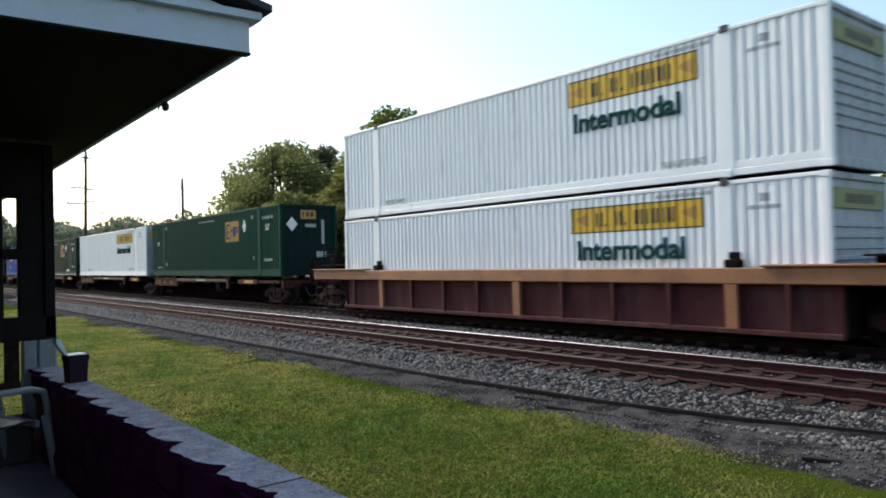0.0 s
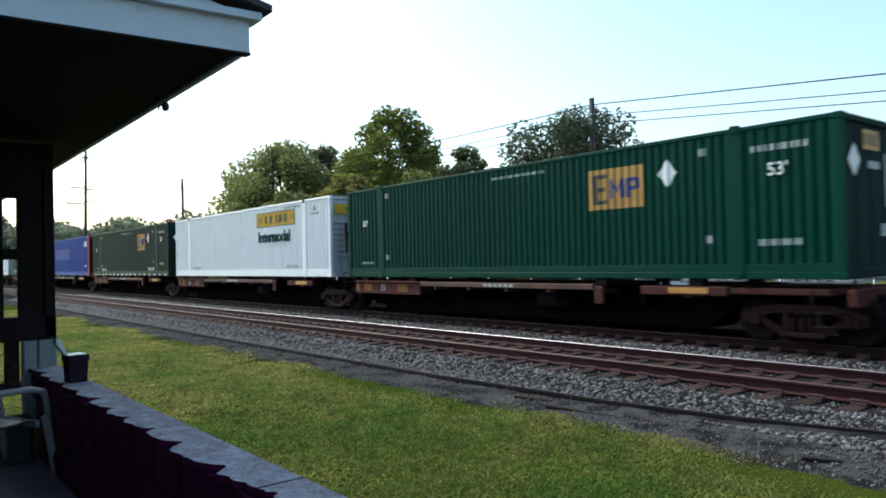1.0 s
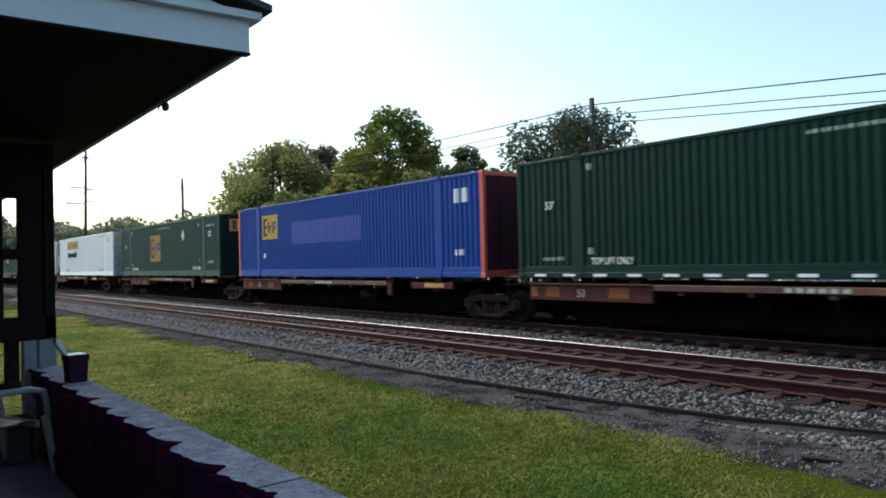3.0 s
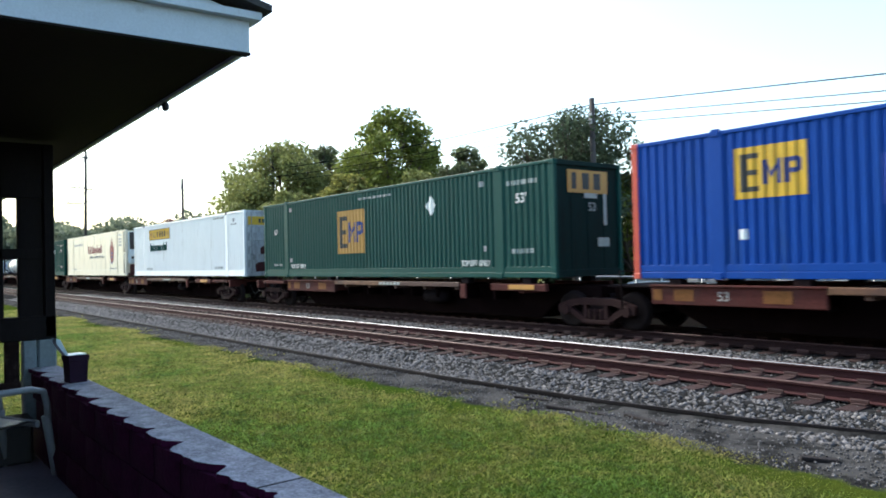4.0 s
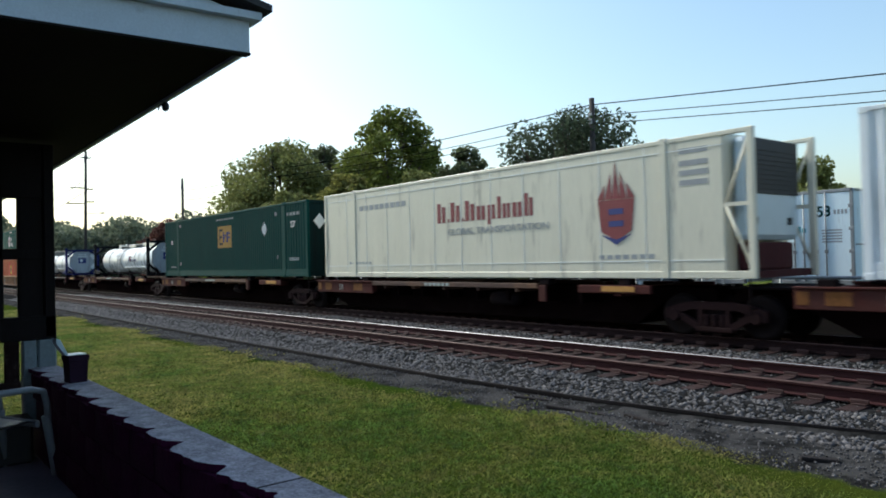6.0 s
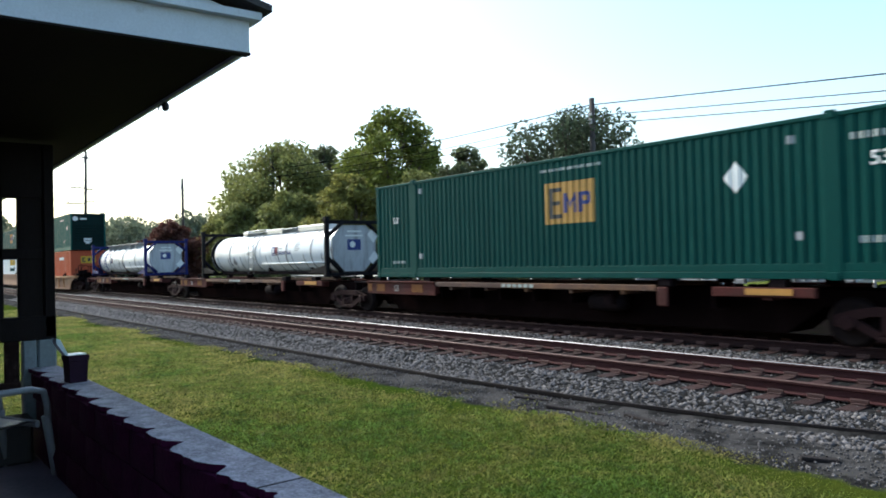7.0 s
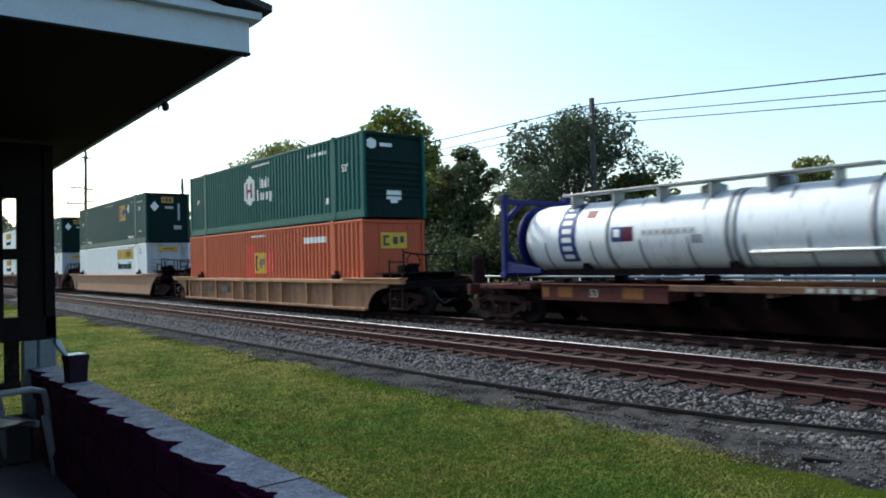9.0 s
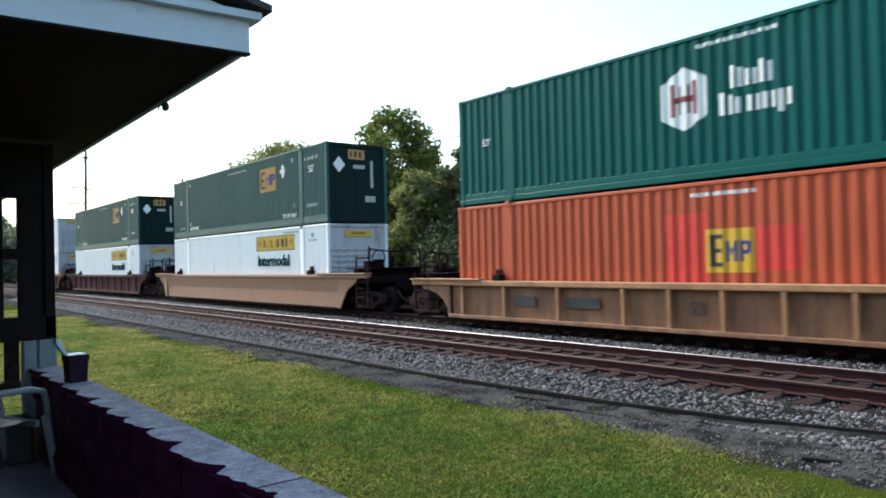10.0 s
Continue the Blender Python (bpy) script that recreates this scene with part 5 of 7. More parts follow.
for xf, zu in ((-234.19, 3.18), (-256.75, 3.12)):
    c = container(xf, zu, FADEGREEN, "faded green container with an amber emblem, stacked on a white one", "plain")
    square_logo(c, 4.1, 5.6, 1.50, 2.46)
    diamond(c, 3.5, 2.19, 0.23, INKWHITE), white_box_marks(c)
    c = container(xf, zu - 2.96, WHITE, WCAP + ", in a well car", "ribs", castings=BLACK)
    hauler_marks(c, 2.6, None, 0.55, 2.42)
c = container(-279.3, 3.12, WHITE, WCAP + ", stacked on another", "ribs", castings=BLACK)
hauler_marks(c, 2.6, None, 0.55, 2.42)
c = container(-279.3, 0.20, WHITE, WCAP + ", in a well car", "ribs", castings=BLACK)
hauler_marks(c, 2.6, None, 0.55, 2.42)


def reefer():
    """Smooth-sided refrigerated container with an open nose frame and the cooling unit in it."""
    root = rolling(thing("refrigerated_container", pose(-133.54 - CL / 2, TRAIN_Y, ZS), "cream refrigerated container with an open nose frame and crest", "container", "containers of the train"))
    w = CW / 2
    nose = CL / 2 - 0.62
    b = Shape()
    b.box(-CL / 2 + 0.05, nose, -w + 0.02, w - 0.02, 0.12, CH - 0.03, 0, 0.03)
    part("insulated_body", b, CREAM, root, "smooth cream insulated body")
    for y in (-w + 0.05, w - 0.05):
        r = Shape()
        r.box(-CL / 2, CL / 2, y - 0.045, y + 0.045, 0, 0.15, 0, 0.012)
        part("bottom_rail", r, CREAM, root)
        r = Shape()
        r.box(-CL / 2, CL / 2, y - 0.045, y + 0.045, CH - 0.09, CH, 0, 0.012)
        part("top_rail", r, CREAM, root)
        for u in (0.07, CL - 0.07):
            r = Shape()
            r.box(CL / 2 - u - 0.07, CL / 2 - u + 0.07, y - 0.055, y + 0.055, 0, CH + 0.004, 0, 0.015)
            part("corner_post", r, CREAM, root)
        for u in POST_U:
            r = Shape()
            r.box(CL / 2 - u - 0.09, CL / 2 - u + 0.09, y - 0.06, y + 0.06, 0.0, CH + 0.03, 0, 0.012)
            part("lifting_post", r, CREAM, root)
        for a, c_ in ((0.15, CH / 2), (CH - 0.1, CH / 2)):
            r = Shape()
            r.tube([(nose + 0.02, y, c_), (CL / 2 - 0.08, y, a)], 0.035, 6)
            part("nose_brace", r, CREAM, root)
        r = Shape()
        r.box(nose, CL / 2 - 0.1, y - 0.03, y + 0.03, CH / 2 - 0.04, CH / 2 + 0.04)
        part("nose_brace", r, CREAM, root)
    for i in range(11):
        s = Shape()
        x = -CL / 2 + 1.5 + i * 1.22
        s.box(x - 0.008, x + 0.008, -w + 0.012, -w + 0.03, 0.15, CH - 0.09)
        part("seam_strip", s, INKWHITE, root)
    for z in (0.36, 2.62):
        s = Shape()
        s.box(-CL / 2 + 0.1, nose, -w + 0.008, -w + 0.03, z, z + 0.02)
        part("seam_strip", s, INKWHITE, root)
    u = Shape()
    u.box(nose + 0.02, nose + 0.36, -1.02, 1.02, 0.75, CH - 0.12, 0, 0.10)
    unit = part("cooling_unit", u, WHITEPLASTIC, root, "white cooling unit in the nose")
    g = Shape()
    g.box(nose + 0.36, nose + 0.385, -0.98, 0.98, 1.66, 2.76, 0, 0.01)
    for i in range(9):
        g.box(nose + 0.385, nose + 0.40, -0.86, 0.86, 1.76 + i * 0.095, 1.80 + i * 0.095)
    part("grille", g, BLACK, unit)
    for y in (-0.8, 0.6):
        k = Shape()
        k.box(nose + 0.36, nose + 0.39, y - 0.08, y + 0.08, 1.05, 1.2, 0, 0.01)
        part("control_box", k, BLACK, unit)
    f = Shape()
    f.box(nose, CL / 2 - 0.1, -w + 0.1, w - 0.1, 0.0, 0.14)
    f.box(nose + 0.02, nose + 0.3, -0.9, 0.9, 0.14, 0.7, 0, 0.05)
    part("fuel_tank", f, BROWNCAR, root)

    def flat(name, material, ua, ub, za, zb_, proud=0.0, label=""):
        s = Shape()
        s.box(CL / 2 - ub, CL / 2 - ua, -w + 0.012 - proud, -w + 0.02, za, zb_)
        part(name, s, material, root, label)

    u_ = 9.62
    for wd, lo, hi in ((.40, 0, .56), (.07, 0, .10), (.42, 0, .56), (.07, 0, .10), (.42, 0, .56), (.36, 0, .38), (.32, -.14, .38), (.13, 0, .58), (.30, 0, .38), (.36, 0, .38), (.32, 0, .58)):      # the name as maroon strokes
        if wd > 0.2:
            flat("name_bar", INKRED, u_ - wd * 0.40, u_, 1.56 + lo, 1.56 + hi), flat("name_bar", INKRED, u_ - wd * 0.92, u_ - wd * 0.55, 1.56, 1.56 + min(hi, 0.46))
        else:
            flat("name_bar", INKRED, u_ - wd, u_, 1.56 + lo, 1.56 + hi)
        u_ -= wd + 0.07
    lettering("GLOBAL TRANSPORTATION", 0.24, INKGREY, root, CL / 2 - 7.2, -w + 0.008, 1.28, 0, 4.0)
    cr = Shape()                                         # crest: shield, crown and plume
    x0, y0 = CL / 2 - 3.22, -w + 0.008
    cr.prism([(x0 - 0.50, 1.75), (x0 - 0.42, 1.05), (x0, 0.82), (x0 + 0.42, 1.05), (x0 + 0.50, 1.75)], y0, y0 + 0.004)
    part("crest_shield", cr, INKRED, root, "maroon and blue crest shield")
    cr = Shape()
    for dx, h in ((-0.42, 0.35), (-0.2, 0.6), (0, 0.85), (0.2, 0.6), (0.42, 0.35)):
        cr.prism([(x0 + dx - 0.1, 1.76), (x0 + dx + 0.1, 1.76), (x0 + dx * 0.7, 1.76 + h)], y0, y0 + 0.004)
    part("crest_crown", cr, INKRED, root)
    cr = Shape()
    cr.prism([(x0 - 0.42, 0.98), (x0, 0.74), (x0 + 0.42, 0.98), (x0, 0.86)], y0 - 0.004, y0)
    cr.box(x0 - 0.2, x0 + 0.2, y0 - 0.004, y0, 1.15, 1.28), cr.box(x0 - 0.2, x0 + 0.2, y0 - 0.004, y0, 1.42, 1.55)
    part("crest_band", cr, INKBLUE, root)
    for i in range(9):
        flat("number_bar", INKGREY, 11.2 + i * 0.3, 11.42 + i * 0.3, 2.2, 2.36)
    for i in range(7):
        flat("number_bar", INKGREY, 2.25 + i * 0.22, 2.4 + i * 0.22, 0.42, 0.52), flat("number_bar", INKGREY, 13.2 + i * 0.2, 13.32 + i * 0.2, 0.42, 0.5)
    for i, z in enumerate((2.55, 2.3, 2.1, 1.9)):
        flat("number_bar", INKGREY, 0.95, 1.6, z, z + 0.11)


reefer()


def tank_container(xf, length, frame_mat, label, blue_band=False, walkway_box=True):
    root = rolling(thing("tank_container", pose(xf - length / 2, TRAIN_Y, ZS), label, "tank container", "tank containers of the train"))
    h, w, r, zc = 2.05, 1.2, 0.87, 0.97
    hl = length / 2
    body = Shape()
    prof = [(0.05, -hl + 0.22), (0.42, -hl + 0.26), (0.68, -hl + 0.36), (0.82, -hl + 0.52), (r, -hl + 0.74), (r, -1.0), (r, 1.0), (r, hl - 0.55), (0.82, hl - 0.36), (0.68, hl - 0.24), (0.05, hl - 0.16)]
    body.turned(prof, (0, 0, zc), "x", 48)
    tank = part("tank_shell", body, TANKGRIMY if blue_band else TANKWHITE, root, "stained white cylindrical tank" if blue_band else "glossy white cylindrical tank")
    for x in (-3.61, -0.82, -0.36, 2.13, 4.2) if not blue_band else (-3.0, -0.02, 0.14, 2.7, 4.6):
        s = Shape()
        s.turned([(r + 0.002, x - 0.05), (r + 0.016, x - 0.045), (r + 0.016, x + 0.045), (r + 0.002, x + 0.05)], (0, 0, zc), "x", 48)
        part("tank_band", s, BAND if abs(x) > 0.5 or blue_band else TANKWHITE, tank)
    for x in (-5.72, -5.08, -3.85, -2.43, 0.23, 1.39, 2.61, 3.6, 5.0) if not blue_band else (-5.5, -4.95, -3.5, -2.1, -0.9, 0.35, 1.6, 3.6):      # short saddle straps on the flank
        s = Shape()
        pts = [(x, -(r + 0.006) * math.cos(a), zc + (r + 0.006) * math.sin(a)) for a in [radians(-62 + 7 * k) for k in range(9)]]
        s.tube(pts, 0.018, 5)
        part("strap", s, BAND, tank)
    e = Shape()                                          # flat octagon shield on the front
    e.prism([(-0.42, 0.16), (0.42, 0.16), (0.95, 0.72), (0.95, 1.40), (0.55, 1.88), (-0.55, 1.88), (-0.95, 1.40), (-0.95, 0.72)], hl - 0.17, hl - 0.13, "x")
    # The shield's greyer white has the end's shade in its colour.
    sh = part("end_shield", e, SHADEDWHITE, root, "white octagonal end shield")
    k = Shape()
    k.box(hl - 0.13, hl - 0.125, -0.02, 0.28, 0.95, 1.35)
    part("emblem", k, INKBLUE, sh, "dark blue emblem square")
    k = Shape()
    k.box(hl - 0.13, hl - 0.125, -0.30, -0.02, 0.95, 1.35)
    part("emblem", k, INKBLUE, sh)
    k = Shape()
    k.turned([(0.12, hl - 0.125), (0.12, hl - 0.12)], (0, -0.08, 1.16), "x", 16)
    k.box(hl - 0.13, hl - 0.124, -0.3, 0.3, 1.62, 1.68), k.box(hl - 0.13, hl - 0.124, -0.38, 0.38, 1.46, 1.52)
    part("emblem", k, INKWHITE, sh)
    for y, z in ((0.82, 1.52), (0.86, 0.62)):
        k = Shape()
        k.prism([(y - 0.26, z), (y, z - 0.30), (y + 0.26, z), (y, z + 0.30)], hl - 0.10, hl - 0.09, "x")
        part("placard", k, INKWHITE, root, "white diamond placard")
    for x, sx in ((hl - 0.08, 1), (-hl + 0.08, -1)):
        for y in (-w, w):
            p = Shape()
            p.box(x - 0.08, x + 0.08, y - 0.08, y + 0.08, 0, h, 0, 0.02)
            p.box(x - 0.1, x + 0.1, y - 0.1, y + 0.1, h - 0.05, h + 0.12, 0, 0.012)
            p.box(x - 0.1, x + 0.1, y - 0.1, y + 0.1, -0.01, 0.12, 0, 0.012)
            part("corner_post", p, frame_mat, root)
            for z0, z1 in ((0.05, 0.70), (h - 0.05, h - 0.60)):
                g = Shape()
                g.tube([(x, y * 0.98, z1), (x, y * 0.42, z0)], 0.075, 6)
                part("gusset", g, frame_mat, root)
            g = Shape()
            g.prism([(x, 0.12), (x - sx * 1.3, 0.12), (x - sx * 1.3, 0.22), (x, 0.42)], y - 0.05, y + 0.05)
            part("skid_rail", g, frame_mat, root)
        for z in (0.07, h - 0.06):
            p = Shape()
            p.box(x - 0.06, x + 0.06, -w, w, z - 0.07, z + 0.06, 0, 0.015)
            part("cross_beam", p, frame_mat, root)
        ring = Shape()
        ring.turned([(0.74, x - sx * 0.12 - 0.06), (0.89, x - sx * 0.2 - 0.06), (0.89, x - sx * 0.2 + 0.06), (0.74, x - sx * 0.12 + 0.06)], (0, 0, zc), "x", 32)
        part("end_ring", ring, frame_mat, root)
    bm_ = Shape()
    for y in (-0.55, 0.55):
        bm_.box(-hl + 1.0, hl - 1.0, y - 0.06, y + 0.06, 0.06, 0.2, 0, 0.01)
    for x in (-hl + 2.3, 0, hl - 2.3):
        bm_.box(x - 0.1, x + 0.1, -0.6, 0.6, 0.1, 0.4)
    part("cradle", bm_, DARKSTEEL, root)
    wk = Shape()
    top = zc + r
    if walkway_box:
        wk.box(-3.2, -2.7, -0.35, 0.35, top - 0.02, top + 0.16, 0, 0.03)
        wk.box(-2.7, -0.7, -0.45, 0.35, top + 0.07, top + 0.11, 0, 0.01)
        wk.tube([(-2.7, -0.45, top + 0.17), (-0.2, -0.45, top + 0.17)], 0.02, 6)
        wk.box(-0.6, 0.9, -0.40, 0.35, top - 0.05, top + 0.16, 0, 0.03)
        wk.box(0.9, 2.3, -0.45, 0.35, top + 0.10, top + 0.14, 0, 0.01)
        wk.box(2.3, 4.6, -0.40, 0.35, top - 0.05, top + 0.18, 0, 0.03)
        wk.turned([(0.26, top - 0.1), (0.26, top + 0.14), (0.1, top + 0.2)], (-1.0, 0, 0), "z", 18)
    else:
        wk.box(-hl + 1.6, hl - 3.4, -0.62, -0.18, top + 0.17, top + 0.22, 0, 0.01)
        for i in range(6):
            x = -hl + 1.9 + i * 1.25
            wk.box(x - 0.03, x + 0.03, -0.6, -0.2, top - 0.16, top + 0.18)
        wk.turned([(0.28, top - 0.1), (0.28, top + 0.12), (0.12, top + 0.18)], (-hl + 5.4, 0, 0), "z", 18)
        wk.turned([(0.22, top - 0.1), (0.22, top + 0.15), (0.1, top + 0.2)], (0.8, 0, 0), "z", 18)
    part("walkway", wk, ALU if walkway_box else GALV, root, "dull metal walkway along the top")
    pp = Shape()
    pp.tube([(-0.27 if walkway_box else 0.44, -r * 0.90, zc - 0.45), (hl - 0.3, -r * 0.90, zc - 0.45)], 0.035, 6)
    part("pipe", pp, TANKWHITE, root)
    if walkway_box:
        ld = Shape()
        for u in (-1.38, -0.86):
            ld.tube([(u, -r - 0.06, 0.1), (u, -r - 0.06, zc + 0.35), (u, -0.5, top - 0.02)], 0.022, 6)
        for i in range(5):
            ld.tube([(-1.38, -r - 0.06, 0.3 + i * 0.25), (-0.86, -r - 0.06, 0.3 + i * 0.25)], 0.020, 6)
        part("ladder", ld, ALU, root)

    def decal(name, material, x0, x1, a0, a1, lift=0.008, label=""):
        s = Shape()
        n = 8
        for i in range(n):
            p, q = (radians(a0 + (a1 - a0) * j / n) for j in (i, i + 1))
            rr = r + lift
            s.poly([(x0, -rr * math.cos(p), zc + rr * math.sin(p)), (x1, -rr * math.cos(p), zc + rr * math.sin(p)), (x1, -rr * math.cos(q), zc + rr * math.sin(q)), (x0, -rr * math.cos(q), zc + rr * math.sin(q))], 0, True)
        part(name, s, material, tank, label)

    ex = 0.81 if walkway_box else -2.87
    if walkway_box:
        decal("emblem", INKBLUE, ex, ex + 0.28, -8, 16, 0.008, "emblem in blue and dark red")
        decal("emblem", INKMAROON, ex + 0.28, ex + 0.58, -8, 16)
        decal("emblem", INKWHITE, ex + 0.04, ex + 0.54, -5, -3.5, 0.012)
        decal("emblem", INKWHITE, ex + 0.07, ex + 0.22, 0, 12, 0.012)
        decal("emblem", INKRED, ex + 0.36, ex + 0.50, 0, 12, 0.012)
        lettering("INTERMODAL", 0.19, INKBLUE, tank, ex + 1.20, -r - 0.010, zc - 0.02, 0, 1.12, "blue painted word")
        decal("notice", INKGREY, ex + 0.68, ex + 1.0, 9, 12)
        decal("notice", INKGREY, ex + 0.62, ex + 1.7, -6.5, -5)
        for i in range(7):
            decal("notice", INKGREY, 2.85, 3.2 + 0.1 * (i % 2), 2 + i * 5, 4.5 + i * 5)
        for px, ph, tilt in ((-3.15, -0.38, 1), (-1.55, 0.08, 0)):      # diamond and triangle plates
            k = Shape()
            k.prism([(px - 0.22, ph), (px, ph - 0.25), (px + 0.22, ph), (px, ph + 0.25)] if tilt else [(px - 0.17, ph - 0.12), (px + 0.17, ph - 0.12), (px, ph + 0.22)], -r - 0.014, -r - 0.004)
            k.v = [(x_, y_ + (r - math.sqrt(max(0.01, r * r - z_ * z_))), z_ + zc) for x_, y_, z_ in k.v]
            part("placard", k, BAND, tank, "dark diamond placard" if tilt else "grey triangular plate")
    else:
        decal("emblem", INKBLUE, ex, ex + 0.30, -10, 12, 0.008, "dark blue and maroon emblem")
        decal("emblem", INKMAROON, ex + 0.30, ex + 0.60, -10, 12)
        decal("emblem", INKWHITE, ex + 0.07, ex + 0.24, -3, 9, 0.012)
        for a0, a1 in ((-2, -1), (5, 6)):
            decal("name_panel", INKGREY, ex + 0.8, ex + 2.2, a0, a1)
        for i in range(8):
            decal("name_bar", INKGREY, ex + 0.84 + i * 0.17, ex + 0.96 + i * 0.17, 0, 4)
        decal("placard", INKGREY, -1.1 + 0.3, -0.55, -16, -4)
        for x_, a0, a1, w_ in ((-0.6, 30, 62, 0.9), (1.2, 38, 66, 0.8), (2.6, 34, 60, 0.6), (-2.2, 40, 64, 0.5)):
            decal("spill_stain", BAND, x_, x_ + 0.06 * w_, a0, a1, 0.009, "grey spill streak")
    if blue_band:
        decal("name_band", INKBLUE, -4.5, -3.95, -42, 72, 0.009, "dark blue upright name band")
        for i in range(7):
            decal("name_bar", INKWHITE, -4.38, -4.08, -36 + i * 14, -28 + i * 14, 0.013)
        decal("placard", INKRED, -hl + 2.45, -hl + 2.75, 30, 45)
    return root


tank_container(-170.5, 12.2, BLACKFRAME, "white tank container in a black steel frame with an octagonal end")
tank_container(-191.8, 12.3, BLUEFRAME, "white tank container in a blue frame with blue name band", True, False)


# ---- yard behind the train ----
def trailer(x0, y, turn, label):
    root = thing("box_trailer", pose(x0, y, -0.45, 0, 0, turn), label, "semi-trailer", "trailers parked in the yard")
    w, z0, z1, ln = 2.59, 1.12, 4.05, 15.0
    b = Shape()
    b.box(0, w, 0.05, ln, z0, z1, 0, 0.04)
    part("box", b, TRAILERWHITE, root, "white trailer box")
    for i in range(2):
        d = Shape()
        d.box(0.08 + i * 1.22, 0.08 + i * 1.22 + 1.20, 0.0, 0.05, z0 + 0.12, z1 - 0.1, 0, 0.012)
        dr = part("rear_door", d, TRAILERWHITE, root)
        for k in (0.72, 1.02) if i == 0 else (0.18, 0.48):
            r = Shape()
            x = 0.08 + i * 1.22 + k
            r.tube([(x, -0.03, z0 + 0.06), (x, -0.03, z1 - 0.06)], 0.022, 6)
            r.box(x - 0.05, x + 0.05, -0.05, 0.0, z0 + 0.95, z0 + 1.05)
            part("lock_rod", r, GALV, dr)
        for zz in (z0 + 0.4, z0 + 1.0, z0 + 1.7, z0 + 2.4):
            r = Shape()
            xx = 0.06 if i == 0 else w - 0.06
            r.box(xx - 0.08, xx + 0.08, -0.03, 0.0, zz - 0.05, zz + 0.05, 0, 0.01)
            part("hinge", r, GALV, dr)
    f = Shape()
    f.box(0, 0.09, -0.02, 0.06, z0, z1, 0, 0.01), f.box(w - 0.09, w, -0.02, 0.06, z0, z1, 0, 0.01), f.box(0, w, -0.02, 0.06, z1 - 0.09, z1 + 0.01, 0, 0.01), f.box(0, w, -0.02, 0.06, z0 - 0.05, z0 + 0.1, 0, 0.01)
    part("rear_frame", f, GALV, root)
    t = Shape()
    t.box(w, w + 0.012, 0.1, ln, z0 + 1.18, z0 + 1.23), t.box(w, w + 0.012, 0.1, ln, z1 - 0.08, z1), t.box(w, w + 0.02, 0.1, ln, z0, z0 + 0.1)
    part("side_rail", t, GALV, root)
    lettering("53", 0.46, INKGREEN, root, 1.72, -0.004, z0 + 2.25, bold=0.024)
    def mark(name, x0_, x1_, za, zb, material, label=""):
        q = Shape()
        q.box(x0_, x1_, -0.005, 0, za, zb)
        part(name, q, material, root, label)

    for i in range(4):
        mark("number_bar", 2.02 + i * 0.11, 2.09 + i * 0.11, z0 + 2.16, z0 + 2.30, INKGREY)
    for i in range(5):
        mark("notice_bar", 1.65, 2.25, z0 + 1.28 + i * 0.09, z0 + 1.33 + i * 0.09, INKGREY)
    for i, h in enumerate((0.24, 0.14, 0.14, 0.16, 0.14, 0.20, 0.14)):
        mark("name_bar", 0.10 + i * 0.155, 0.22 + i * 0.155, z0 + 1.62, z0 + 1.62 + h, TEAL, "teal name bar")
    for i in range(5):
        y0 = 0.9 + i * 0.75
        for pts in ([(0, .75), (.18, .75), (.42, 2.1), (.24, 2.1)], [(.22, .8), (.5, .95), (.55, 1.6), (.42, 1.6)]):
            q = Shape()
            q.prism([(y0 + u, z0 + t) for u, t in pts], w + 0.002, w + 0.006, "x")
            part("name_stroke", q, TEAL, root, "broad teal stroke along the side")
    k = Shape()
    k.box(0.25, w - 0.25, 0.05, 0.15, 0.5, 0.6), k.box(0.5, 0.6, 0.06, 0.14, 0.55, 1.1), k.box(w - 0.6, w - 0.5, 0.06, 0.14, 0.55, 1.1)
    part("bumper", k, GALV, root)
    for yy in (1.6, 2.9):
        for xx in (0.28, 0.62, w - 0.62, w - 0.28):
            t = Shape()
            t.turned([(0.25, -0.13), (0.46, -0.13), (0.5, -0.08), (0.5, 0.08), (0.46, 0.13), (0.25, 0.13)], (xx, yy, 0.5), "x", 20)
            part("tyre", t, RUBBER, root)
    lg = Shape()
    for xx in (0.5, w - 0.5):
        lg.box(xx - 0.08, xx + 0.08, 11.5, 11.66, 0.0, 1.15), lg.box(xx - 0.18, xx + 0.18, 11.4, 11.76, 0.0, 0.04)
    part("landing_leg", lg, GALV, root)
    lt = Shape()
    lt.turned([(0.12, -0.03), (0.12, 0.0)], (0.5, 0.0, z0 + 0.28), "y", 16)
    part("tail_lamp", lt, BLACK, root)
    return root


trailer(-15.68, 24.0, 0, "white box trailer with teal lettering and closed rear doors")
trailer(-12.02, 23.7, 0, "white box trailer with teal lettering, rear doors shut")


def guard_rail():
    root = thing("pipe_railing", pose(0, 20.4, -0.45), "galvanised pipe railing along the yard edge", "railing")
    s = Shape()
    s.tube([(-40, 0, 1.42), (-5, 0, 1.42)], 0.045, 8)
    part("top_pipe", s, GALV, root)
    for i in range(15):
        p = Shape()
        x = -39.5 + i * 2.45
        p.tube([(x, 0, -0.1), (x, 0, 1.42)], 0.04, 8)
        part("post", p, GALV, root)


guard_rail()


